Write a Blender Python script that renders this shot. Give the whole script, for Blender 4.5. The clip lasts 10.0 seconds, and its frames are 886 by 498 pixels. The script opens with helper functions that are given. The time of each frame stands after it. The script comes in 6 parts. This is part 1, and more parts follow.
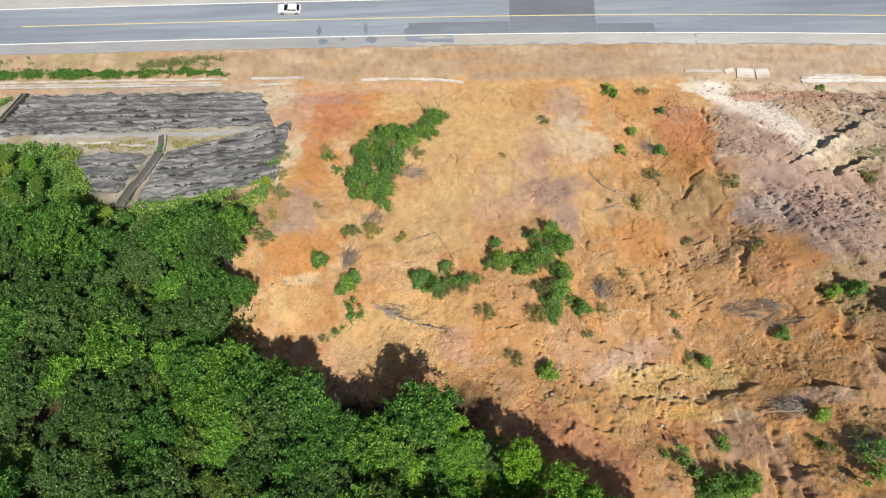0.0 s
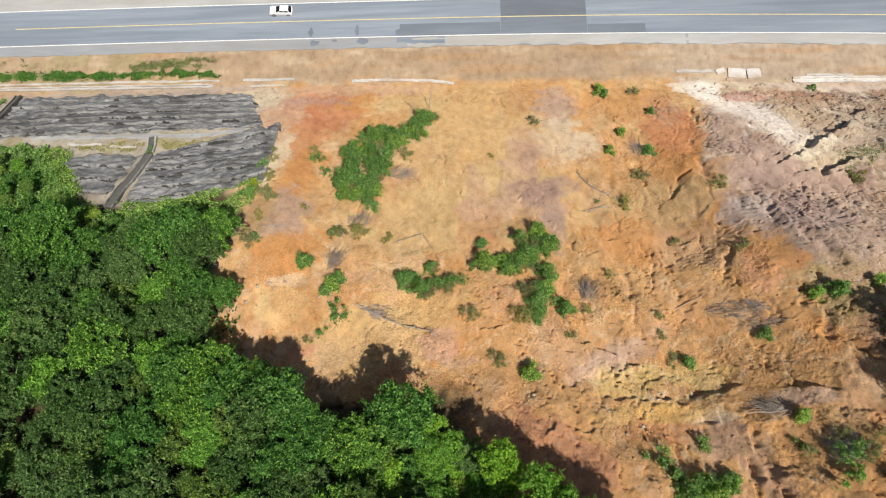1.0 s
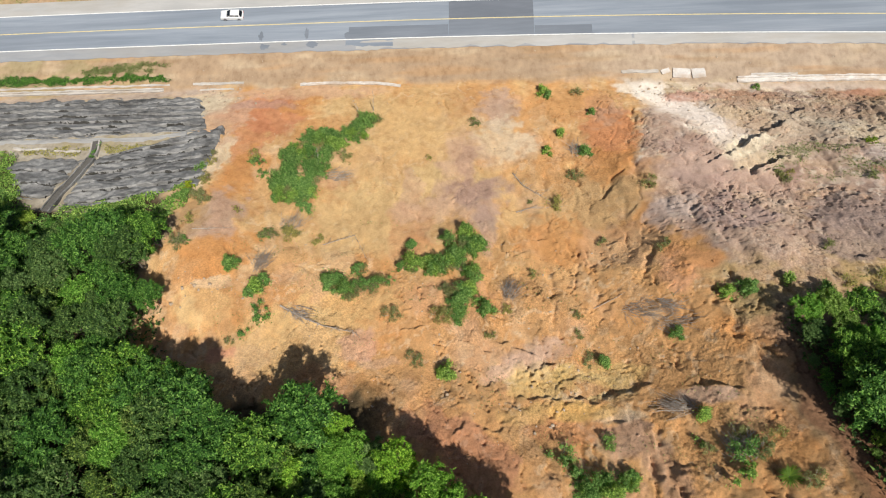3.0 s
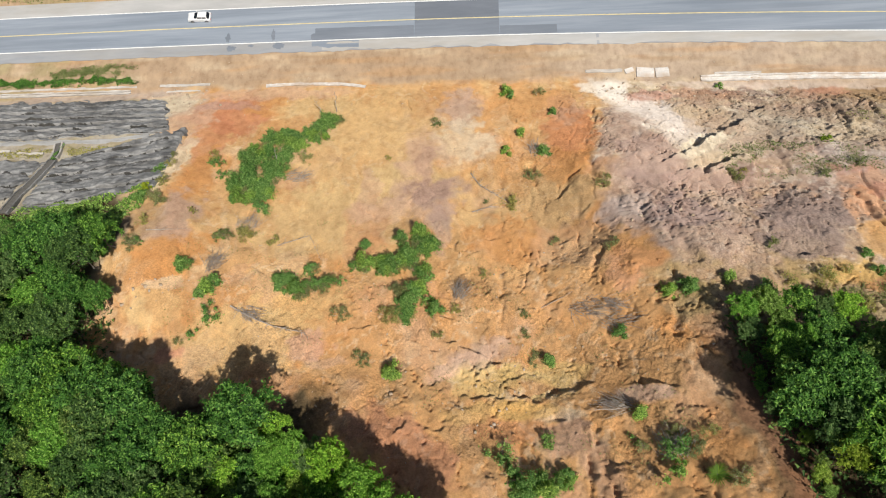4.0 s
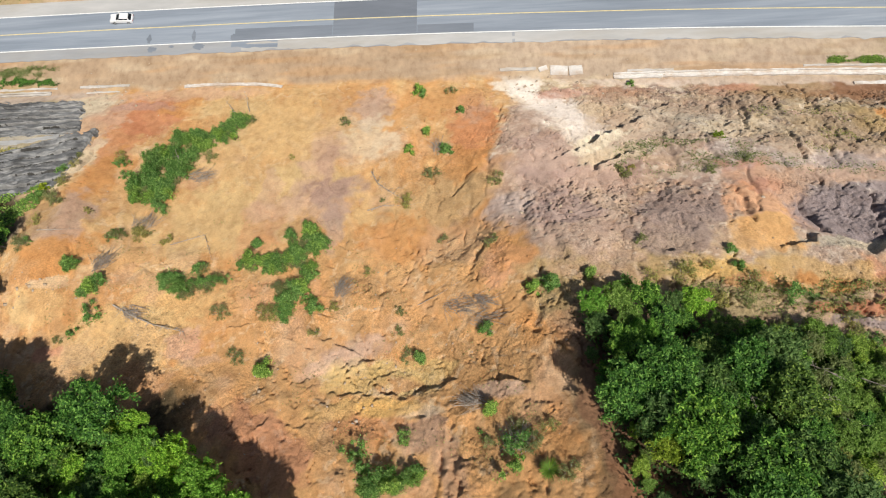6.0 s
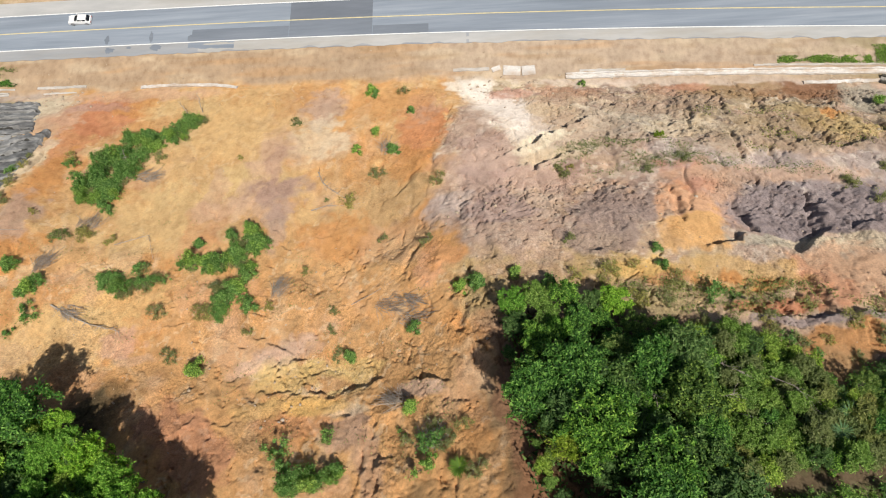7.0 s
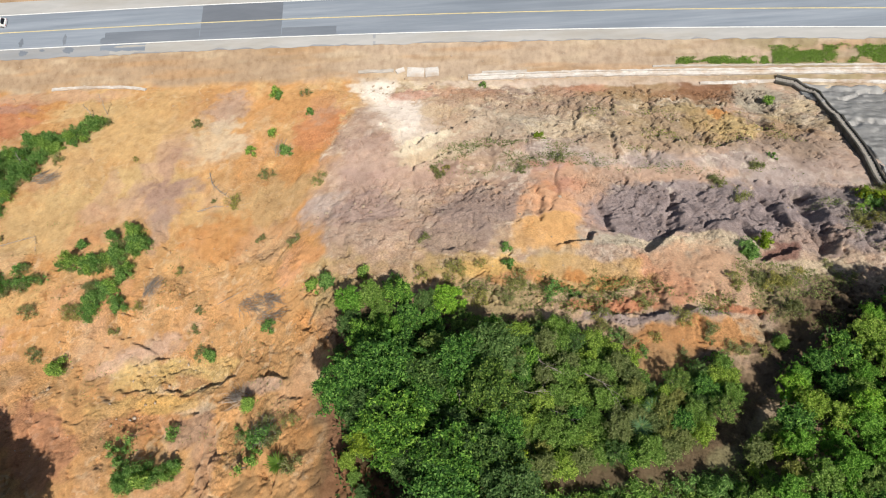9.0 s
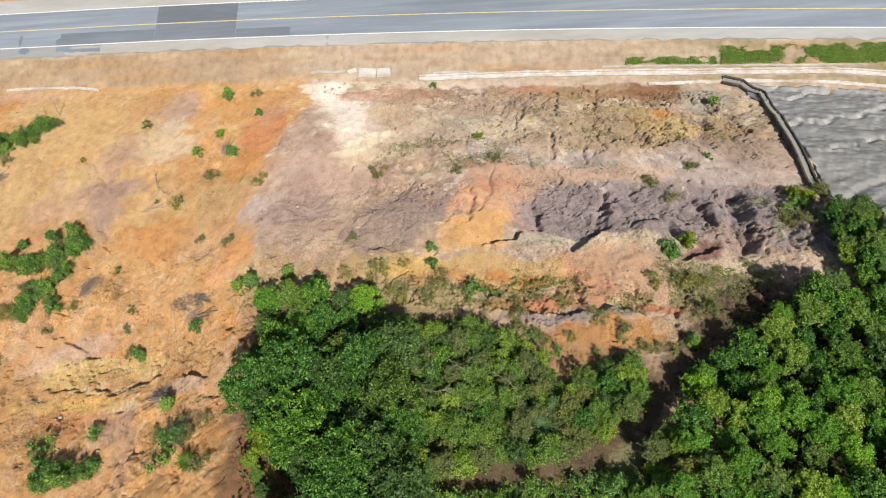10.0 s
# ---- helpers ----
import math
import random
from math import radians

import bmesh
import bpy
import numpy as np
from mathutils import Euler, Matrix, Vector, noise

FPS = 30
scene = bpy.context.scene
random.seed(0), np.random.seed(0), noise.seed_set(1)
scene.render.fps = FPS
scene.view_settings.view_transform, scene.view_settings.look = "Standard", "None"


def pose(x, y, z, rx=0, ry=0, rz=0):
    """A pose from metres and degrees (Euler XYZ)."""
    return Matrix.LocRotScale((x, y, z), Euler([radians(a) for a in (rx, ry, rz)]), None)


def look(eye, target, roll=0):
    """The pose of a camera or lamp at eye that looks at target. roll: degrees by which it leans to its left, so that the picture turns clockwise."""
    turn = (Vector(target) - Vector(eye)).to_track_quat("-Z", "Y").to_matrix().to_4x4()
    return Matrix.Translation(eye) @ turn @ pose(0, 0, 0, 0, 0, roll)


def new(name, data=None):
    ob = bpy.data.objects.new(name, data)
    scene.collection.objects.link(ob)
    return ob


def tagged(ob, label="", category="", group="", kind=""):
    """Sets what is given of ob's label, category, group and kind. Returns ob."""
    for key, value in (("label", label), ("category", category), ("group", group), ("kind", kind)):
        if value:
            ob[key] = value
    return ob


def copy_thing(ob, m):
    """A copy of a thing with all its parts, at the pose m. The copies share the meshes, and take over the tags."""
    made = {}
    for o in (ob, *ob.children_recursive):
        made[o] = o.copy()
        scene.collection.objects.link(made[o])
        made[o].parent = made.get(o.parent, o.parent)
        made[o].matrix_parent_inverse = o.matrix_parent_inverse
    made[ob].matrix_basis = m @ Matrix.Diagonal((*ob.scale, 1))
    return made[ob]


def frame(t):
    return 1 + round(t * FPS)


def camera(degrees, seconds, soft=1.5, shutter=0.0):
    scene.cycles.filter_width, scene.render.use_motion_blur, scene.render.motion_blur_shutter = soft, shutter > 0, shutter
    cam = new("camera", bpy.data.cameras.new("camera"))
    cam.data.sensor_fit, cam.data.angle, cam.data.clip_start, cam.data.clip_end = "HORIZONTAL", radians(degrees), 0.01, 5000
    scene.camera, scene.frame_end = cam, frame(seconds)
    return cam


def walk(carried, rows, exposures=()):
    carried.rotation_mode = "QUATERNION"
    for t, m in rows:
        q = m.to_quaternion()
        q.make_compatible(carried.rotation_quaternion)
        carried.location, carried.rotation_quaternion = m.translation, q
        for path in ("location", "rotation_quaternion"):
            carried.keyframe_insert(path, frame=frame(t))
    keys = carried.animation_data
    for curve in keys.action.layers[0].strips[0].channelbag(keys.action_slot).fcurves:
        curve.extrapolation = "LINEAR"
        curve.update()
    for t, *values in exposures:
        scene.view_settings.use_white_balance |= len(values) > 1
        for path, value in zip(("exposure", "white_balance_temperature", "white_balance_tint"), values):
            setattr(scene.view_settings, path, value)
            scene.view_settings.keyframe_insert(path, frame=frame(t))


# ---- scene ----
cam = camera(62.5, 10.0, soft=1.1)
METRES, EYE, TILT, LEAN, TURN = 71.0, 114.0, -70.0, 0.0, 0.0
ROWS = [
    (0.0, 0.0, 0.0, 0.0, 0.0, 0.0, -0.0),
    (0.5, 0.0157, 0.0002, -0.0008, 0.25, 0.06, 0.02),
    (1.0, 0.0402, -0.0004, -0.0009, 0.52, 0.09, 0.07),
    (1.5, 0.0713, -0.002, -0.0013, 0.7, 0.14, 0.15),
    (2.0, 0.1085, -0.0043, -0.0018, 0.88, 0.18, 0.23),
    (2.5, 0.1496, -0.0067, -0.0021, 1.0, 0.21, 0.31),
    (4.0, 0.2923, -0.0084, -0.0059, 1.41, 0.31, 0.66),
    (4.5, 0.3461, -0.007, -0.0083, 1.56, 0.34, 0.76),
    (5.0, 0.4014, -0.0066, -0.0098, 1.62, 0.33, 0.85),
    (5.5, 0.4578, -0.0067, -0.0118, 1.66, 0.34, 0.92),
    (7.0, 0.6342, -0.0112, -0.0161, 1.74, 0.33, 1.09),
    (7.5, 0.6942, -0.0136, -0.0172, 1.73, 0.33, 1.13),
    (8.0, 0.755, -0.016, -0.0184, 1.74, 0.34, 1.19),
    (8.5, 0.8158, -0.0186, -0.02, 1.73, 0.33, 1.23),
    (9.0, 0.8767, -0.0214, -0.0213, 1.73, 0.34, 1.25),
    (9.5, 0.9374, -0.0239, -0.0228, 1.69, 0.33, 1.28),
    (10.0, 0.9991, -0.0257, -0.0242, 1.69, 0.34, 1.31),
]
walk(cam, [(t, pose(0, 0, EYE, TILT, LEAN, TURN) @ pose(METRES * x, METRES * y, METRES * z, 90 + pitch, roll, yaw)) for t, x, y, z, yaw, pitch, roll in ROWS])

# ---- light ----
SUN = Vector((0.21, -0.42, 0.88)).normalized()
world = bpy.data.worlds.new("sky")
scene.world = world
world.use_nodes = True
wn = world.node_tree.nodes
sky = wn.new("ShaderNodeTexSky")
sky.sky_type, sky.sun_disc = "NISHITA", False
sky.sun_elevation, sky.sun_rotation = math.asin(SUN.z), math.atan2(SUN.x, SUN.y)
sky.air_density, sky.dust_density = 1.0, 2.0
wn["Background"].inputs["Strength"].default_value = 0.062
world.node_tree.links.new(sky.outputs["Color"], wn["Background"].inputs["Color"])
sun = new("sun", bpy.data.lights.new("sun", "SUN"))
sun.data.energy, sun.data.angle, sun.data.color = 5.0, radians(0.6), (1.0, 0.95, 0.86)
sun.matrix_world = look(SUN * 200, (0, 0, 0))
scene.view_settings.exposure = -0.10


# ---- materials ----
def material(name, rough=0.9, spec=0.2):
    m = bpy.data.materials.new(name)
    m.use_nodes = True
    b = m.node_tree.nodes["Principled BSDF"]
    b.inputs["Roughness"].default_value = rough
    b.inputs["Specular IOR Level"].default_value = spec
    return m, m.node_tree.nodes, m.node_tree.links, b


def noise_node(n, l, scale, detail=5.0, rough=0.6, stretch=(1, 1, 1)):
    co, mp, tx = n.new("ShaderNodeTexCoord"), n.new("ShaderNodeMapping"), n.new("ShaderNodeTexNoise")
    mp.inputs["Scale"].default_value = stretch
    l.new(co.outputs["Object"], mp.inputs["Vector"])
    l.new(mp.outputs["Vector"], tx.inputs["Vector"])
    tx.inputs["Scale"].default_value, tx.inputs["Detail"].default_value, tx.inputs["Roughness"].default_value = scale, detail, rough
    return tx.outputs["Fac"]


def ramp(n, l, fac, stops):
    r = n.new("ShaderNodeValToRGB")
    e = r.color_ramp.elements
    while len(e) < len(stops):
        e.new(0.5)
    for k, (p, c) in zip(e, stops):
        k.position, k.color = p, (*c, 1) if len(c) == 3 else c
    l.new(fac, r.inputs["Fac"])
    return r.outputs["Color"]


def blend(n, l, kind, fac, a, b):
    m = n.new("ShaderNodeMix")
    m.data_type, m.blend_type = "RGBA", kind
    for sock, v in ((m.inputs[0], fac), (m.inputs[6], a), (m.inputs[7], b)):
        if isinstance(v, (int, float)):
            sock.default_value = v
        elif isinstance(v, tuple):
            sock.default_value = (*v, 1)
        else:
            l.new(v, sock)
    return m.outputs[2]


def bump(n, l, b, fac, strength, dist):
    k = n.new("ShaderNodeBump")
    k.inputs["Strength"].default_value, k.inputs["Distance"].default_value = strength, dist
    l.new(fac, k.inputs["Height"])
    l.new(k.outputs["Normal"], b.inputs["Normal"])


def g3(v):
    return (v, v, v)


def soil_material():
    m, n, l, b = material("bare_earth", 0.95, 0.1)
    b.inputs["Diffuse Roughness"].default_value = 0.8
    at = n.new("ShaderNodeAttribute")
    at.attribute_name = "earth"
    big = ramp(n, l, noise_node(n, l, 0.22, 6, 0.65), [(0.25, (0.80, 0.78, 0.76)), (0.5, g3(1.0)), (0.75, (1.2, 1.2, 1.18))])
    mid = ramp(n, l, noise_node(n, l, 0.9, 7, 0.62, (1.0, 0.7, 0.8)), [(0.32, (0.76, 0.71, 0.68)), (0.5, g3(1.0)), (0.70, (1.18, 1.17, 1.15))])
    fine = ramp(n, l, noise_node(n, l, 4.5, 3, 0.6), [(0.36, g3(0.58)), (0.52, g3(1.0)), (0.70, g3(1.36))])
    c = blend(n, l, "MULTIPLY", 0.8, at.outputs["Color"], big)
    c = blend(n, l, "MULTIPLY", 0.75, c, mid)
    grain = n.new("ShaderNodeMapRange")
    grain.inputs["From Max"].default_value = 0.7
    grain.inputs["To Min"].default_value, grain.inputs["To Max"].default_value = 0.05, 0.60
    l.new(at.outputs["Alpha"], grain.inputs["Value"])
    c = blend(n, l, "MULTIPLY", grain.outputs["Result"], c, fine)
    l.new(c, b.inputs["Base Color"])
    # fine relief: crumbs everywhere, sharp broken ridges where the earth is torn
    k1, k2 = n.new("ShaderNodeBump"), n.new("ShaderNodeBump")
    k1.inputs["Distance"].default_value, k2.inputs["Distance"].default_value = 0.14, 0.17
    l.new(grain.outputs["Result"], k1.inputs["Strength"])
    l.new(noise_node(n, l, 3.6, 5, 0.68), k1.inputs["Height"])
    torn = noise_node(n, l, 2.1, 7, 0.68, (1.0, 0.75, 0.8))
    torn.node.noise_type, torn.node.normalize = "RIDGED_MULTIFRACTAL", True
    l.new(torn, k2.inputs["Height"])
    l.new(at.outputs["Alpha"], k2.inputs["Strength"])
    l.new(k1.outputs["Normal"], k2.inputs["Normal"])
    # thin cracks between the clods
    vo, ridge, k3 = n.new("ShaderNodeTexVoronoi"), n.new("ShaderNodeMapRange"), n.new("ShaderNodeBump")
    vo.feature = "DISTANCE_TO_EDGE"
    vo.inputs["Scale"].default_value, vo.inputs["Randomness"].default_value = 0.55, 1.0
    co, wob, add = n.new("ShaderNodeTexCoord"), n.new("ShaderNodeTexNoise"), n.new("ShaderNodeVectorMath")
    wob.inputs["Scale"].default_value, wob.inputs["Detail"].default_value = 0.9, 5.0
    add.operation = "MULTIPLY_ADD"
    add.inputs[1].default_value = (3.4, 3.4, 3.4)
    l.new(co.outputs["Object"], wob.inputs["Vector"])
    l.new(wob.outputs["Color"], add.inputs[0])
    l.new(co.outputs["Object"], add.inputs[2])
    l.new(add.outputs["Vector"], vo.inputs["Vector"])
    l.new(vo.outputs["Distance"], ridge.inputs["Value"])
    ridge.inputs["From Max"].default_value = 0.05
    k3.inputs["Distance"].default_value = 0.35
    l.new(ridge.outputs["Result"], k3.inputs["Height"])
    some = ramp(n, l, noise_node(n, l, 0.35, 4, 0.6), [(0.46, g3(0.0)), (0.60, g3(1.0))])
    l.new(blend(n, l, "MULTIPLY", 1.0, some, grain.outputs["Result"]), k3.inputs["Strength"])
    l.new(k2.outputs["Normal"], k3.inputs["Normal"])
    l.new(k3.outputs["Normal"], b.inputs["Normal"])
    return m


def stone_like(name, dark, light, scale=1.5, stain=(0.10, 0.095, 0.085), amount=0.5, stretch=(1, 1, 1), depth=0.1):
    m, n, l, b = material(name, 0.92, 0.15)
    c = ramp(n, l, noise_node(n, l, scale, 8, 0.68, stretch), [(0.28, dark), (0.7, light)])
    f = ramp(n, l, noise_node(n, l, scale * 0.22, 6, 0.7, stretch), [(0.45, g3(0.0)), (0.68, g3(amount))])
    c = blend(n, l, "MIX", f, c, stain)
    l.new(c, b.inputs["Base Color"])
    bump(n, l, b, noise_node(n, l, scale * 2.5, 8, 0.7), 0.7, depth)
    return m


def plain(name, colour, rough=0.5, spec=0.4, vary=0.15, scale=6.0):
    m, n, l, b = material(name, rough, spec)
    f = ramp(n, l, noise_node(n, l, scale, 5), [(0.3, g3(1 - vary)), (0.7, g3(1 + vary))])
    l.new(blend(n, l, "MULTIPLY", 1.0, colour, f), b.inputs["Base Color"])
    return m


def leaf_material(name, dark, light, tip, through_light=0.22):
    m, n, l, b = material(name, 0.65, 0.25)
    geo, ob = n.new("ShaderNodeNewGeometry"), n.new("ShaderNodeObjectInfo")
    c = ramp(n, l, geo.outputs["Random Per Island"], [(0.0, dark), (0.6, light), (1.0, tip)])
    tint = ramp(n, l, ob.outputs["Random"], [(0.0, (0.70, 0.82, 0.68)), (0.3, (0.95, 1.0, 0.85)), (0.6, (0.82, 0.90, 0.82)), (0.85, (1.25, 1.18, 0.75)), (1.0, (1.3, 1.2, 0.9))])
    c = blend(n, l, "MULTIPLY", 1.0, c, tint)
    l.new(c, b.inputs["Base Color"])
    tr, mix = n.new("ShaderNodeBsdfTranslucent"), n.new("ShaderNodeMixShader")
    l.new(blend(n, l, "MULTIPLY", 1.0, c, (1.5, 1.7, 0.7)), tr.inputs["Color"])
    mix.inputs[0].default_value = through_light
    l.new(b.outputs[0], mix.inputs[1])
    l.new(tr.outputs[0], mix.inputs[2])
    l.new(mix.outputs[0], n["Material Output"].inputs["Surface"])
    return m


SOIL = soil_material()
ASPHALT = stone_like("worn_asphalt", (0.205, 0.242, 0.29), (0.33, 0.367, 0.42), 0.5, (0.165, 0.19, 0.228), 0.65, (0.07, 1.7, 1), 0.01)
SHOULDER = stone_like("pale_shoulder", (0.27, 0.285, 0.31), (0.37, 0.38, 0.395), 0.5, (0.34, 0.31, 0.26), 0.5, (0.2, 1.0, 1), 0.01)
FAR_SHOULDER = stone_like("dusty_shoulder", (0.38, 0.38, 0.375), (0.50, 0.49, 0.475), 0.5, (0.34, 0.29, 0.22), 0.6, (0.2, 1.0, 1), 0.01)
PATCH = stone_like("newer_asphalt", (0.145, 0.163, 0.192), (0.195, 0.215, 0.25), 0.7, (0.14, 0.155, 0.18), 0.5, (0.2, 1, 1), 0.01)
WORN_PATCH = stone_like("worn_newer_asphalt", (0.165, 0.19, 0.225), (0.235, 0.26, 0.30), 0.6, (0.15, 0.17, 0.20), 0.6, (0.12, 1.2, 1), 0.01)
WHITE_CONCRETE = stone_like("bleached_concrete", (0.50, 0.46, 0.42), (0.76, 0.73, 0.69), 1.6, (0.46, 0.34, 0.24), 0.9, (0.7, 1, 1), 0.05)
WHITE_PAINT = plain("white_road_paint", (0.78, 0.78, 0.76), 0.6, 0.3, 0.12, 1.5)
YELLOW_PAINT = plain("yellow_road_paint", (0.68, 0.57, 0.29), 0.6, 0.3, 0.2, 1.0)
SHOTCRETE = stone_like("grey_sprayed_concrete", (0.17, 0.168, 0.165), (0.42, 0.415, 0.405), 0.8, (0.06, 0.058, 0.055), 0.85, (0.8, 1.15, 1), 0.25)
SEAM = stone_like("dark_tier_seam", (0.03, 0.029, 0.027), (0.11, 0.105, 0.10), 3.0, (0.05, 0.05, 0.04), 0.6)
SHOTCRETE_PALE = stone_like("pale_sprayed_concrete", (0.24, 0.238, 0.23), (0.52, 0.51, 0.50), 0.5, (0.19, 0.188, 0.18), 0.6, (0.25, 1.2, 1), 0.12)
GREY_CONCRETE = stone_like("grey_weathered_concrete", (0.22, 0.205, 0.185), (0.42, 0.39, 0.35), 1.0, (0.24, 0.18, 0.12), 0.8, (0.3, 1, 1), 0.03)
CONCRETE = stone_like("weathered_concrete", (0.42, 0.39, 0.36), (0.62, 0.58, 0.53), 1.2, (0.36, 0.28, 0.20), 0.7, (0.5, 1, 1), 0.03)
DARK_CONCRETE = stone_like("stained_concrete", (0.075, 0.07, 0.065), (0.17, 0.16, 0.15), 1.5, (0.045, 0.045, 0.03), 0.8, (1, 1, 1), 0.04)
RUBBLE = stone_like("pale_broken_rock", (0.36, 0.28, 0.20), (0.58, 0.48, 0.38), 2.0, (0.45, 0.30, 0.17), 0.6)
BARK = stone_like("grey_bark", (0.10, 0.085, 0.07), (0.26, 0.23, 0.20), 4.0, (0.07, 0.08, 0.05), 0.5)
DEADWOOD = stone_like("bleached_deadwood", (0.32, 0.265, 0.22), (0.56, 0.49, 0.42), 4.0, (0.13, 0.10, 0.08), 0.5)
LEAF_TREE = leaf_material("tree_leaves", (0.014, 0.046, 0.009), (0.072, 0.190, 0.032), (0.25, 0.43, 0.095))
LEAF_BRIGHT = leaf_material("bright_tree_leaves", (0.045, 0.120, 0.016), (0.165, 0.350, 0.045), (0.38, 0.58, 0.12), 0.3)
LEAF_DARK = leaf_material("dark_tree_leaves", (0.020, 0.048, 0.013), (0.070, 0.140, 0.034), (0.21, 0.31, 0.09))
LEAF_GREY = leaf_material("grey_green_leaves", (0.045, 0.095, 0.026), (0.105, 0.18, 0.055), (0.24, 0.33, 0.12))
LEAF_PALM = leaf_material("blue_green_fronds", (0.07, 0.13, 0.06), (0.15, 0.26, 0.13), (0.26, 0.37, 0.22))
LEAF_YELLOW = leaf_material("yellow_green_leaves", (0.10, 0.15, 0.014), (0.22, 0.30, 0.025), (0.36, 0.41, 0.06))
LEAF_BUSH = leaf_material("bush_leaves", (0.055, 0.118, 0.034), (0.190, 0.335, 0.095), (0.42, 0.56, 0.21), 0.35)
LEAF_SHRUB = leaf_material("shrub_leaves", (0.070, 0.128, 0.028), (0.210, 0.325, 0.070), (0.42, 0.53, 0.17), 0.38)
LEAF_WEED = leaf_material("olive_weeds", (0.110, 0.140, 0.050), (0.210, 0.235, 0.090), (0.35, 0.36, 0.17), 0.3)
LEAF_DULL = leaf_material("dull_scrub_leaves", (0.15, 0.16, 0.07), (0.27, 0.265, 0.125), (0.44, 0.40, 0.22), 0.3)
CAR_PAINT = plain("white_car_paint", (0.80, 0.80, 0.80), 0.25, 0.5, 0.02)
CAR_GLASS = plain("dark_car_glass", (0.015, 0.017, 0.02), 0.08, 0.6, 0.1)
RUBBER = plain("black_rubber", (0.025, 0.025, 0.026), 0.8, 0.2)
METAL = plain("grey_metal", (0.35, 0.35, 0.36), 0.4, 0.5)
LAMP_RED = plain("red_lamp_glass", (0.45, 0.03, 0.02), 0.2, 0.5)
LAMP_CLEAR = plain("clear_lamp_glass", (0.70, 0.72, 0.74), 0.12, 0.6)


# ---- the shape of the hillside ----
def lattice(ix, iy, seed):
    h = (ix * 374761393 + iy * 668265263 + seed * 1442695041) & 0xFFFFFFFF
    h = ((h ^ (h >> 13)) * 1274126177) & 0xFFFFFFFF
    return ((h ^ (h >> 16)) & 0xFFFF) / 65535.0


def value_noise(x, y, seed=0):
    fx, fy = np.floor(x), np.floor(y)
    ix, iy = fx.astype(np.int64), fy.astype(np.int64)
    u, v = x - fx, y - fy
    u, v = u * u * u * (u * (u * 6 - 15) + 10), v * v * v * (v * (v * 6 - 15) + 10)
    a, b = lattice(ix, iy, seed), lattice(ix + 1, iy, seed)
    c, d = lattice(ix, iy + 1, seed), lattice(ix + 1, iy + 1, seed)
    return (a + (b - a) * u) * (1 - v) + (c + (d - c) * u) * v


def fbm(x, y, octaves=4, seed=0, gain=0.5):
    """Smooth noise between about -1 and 1."""
    total, amp, size = 0.0, 1.0, 0.0
    for k in range(octaves):
        c, s = math.cos(k * 1.1 + 0.6), math.sin(k * 1.1 + 0.6)
        total = total + amp * (2 * value_noise((x * c - y * s) * 2 ** k, (x * s + y * c) * 2 ** k, seed + k * 17) - 1)
        size += amp
        amp *= gain
    return total / size * 1.6


def ridged(x, y, octaves=4, seed=0):
    total, amp, size = 0.0, 1.0, 0.0
    for k in range(octaves):
        c, s = math.cos(k * 0.9 + 0.25), math.sin(k * 0.9 + 0.25)
        w = 2 * value_noise((x * c - y * s) * 2 ** k, (x * s + y * c) * 2 ** k, seed + k * 13) - 1
        total = total + amp * (1 - np.abs(w) * 2)
        size += amp
        amp *= 0.5
    return total / size


def cells(x, y, seed=0):
    """Broken blocks: the gap to the nearest edge, and a chance value for each block."""
    ix, iy = np.floor(x).astype(np.int64), np.floor(y).astype(np.int64)
    f1, f2, pick = np.full(x.shape, 9.0), np.full(x.shape, 9.0), np.zeros(x.shape)
    for i in (-1, 0, 1):
        for j in (-1, 0, 1):
            cx, cy = ix + i, iy + j
            d = np.hypot(cx + 0.1 + 0.8 * lattice(cx, cy, seed) - x, cy + 0.1 + 0.8 * lattice(cx, cy, seed + 7) - y)
            near = d < f1
            f2 = np.where(near, f1, np.minimum(f2, d))
            pick = np.where(near, lattice(cx, cy, seed + 19), pick)
            f1 = np.where(near, d, f1)
    return f2 - f1, pick


def smooth(a, b, x):
    t = np.clip((x - a) / (b - a), 0, 1)
    return t * t * (3 - 2 * t)


def toe_y(x):
    return 74.3 - 0.02 * x - 0.0003 * x * x


def road_z(x):
    return 0.05 * (np.clip(x, -200, 260) - 12)
LEFT = ((-60, 0), (0, 0), (1.5, 0.9), (15, 10.2), (18.5, 11.6), (29, 18), (40, 22), (60, 28), (80, 33), (140, 50), (600, 90))
MID = ((-60, 0), (0, 0), (3, 1.6), (15, 8.6), (21, 11), (31, 15.5), (39, 18.6), (47, 24.5), (57, 27), (62, 30), (70, 34.8), (90, 45), (140, 60), (600, 100))
RIGHT = ((-60, 0), (0, 0), (2, 0.6), (12.5, 9.6), (19, 14.5), (24, 18.3), (29.5, 20.3), (39, 28.3), (43, 30.8), (48, 32.7), (53, 35.6), (58, 37.6), (67, 43), (90, 52), (140, 66), (600, 110))


def profile(table, s):
    return np.interp(s, [p[0] for p in table], [p[1] for p in table])


def worn_profile(table, s):
    """The same, with the edges of the benches worn round."""
    worn = sum(w * profile(table, s + d) for d, w in ((-3.2, 1), (-1.6, 2), (0, 3), (1.6, 2), (3.2, 1))) / 9
    k = smooth(3, 8, s)
    return profile(table, s) * (1 - k) + worn * k


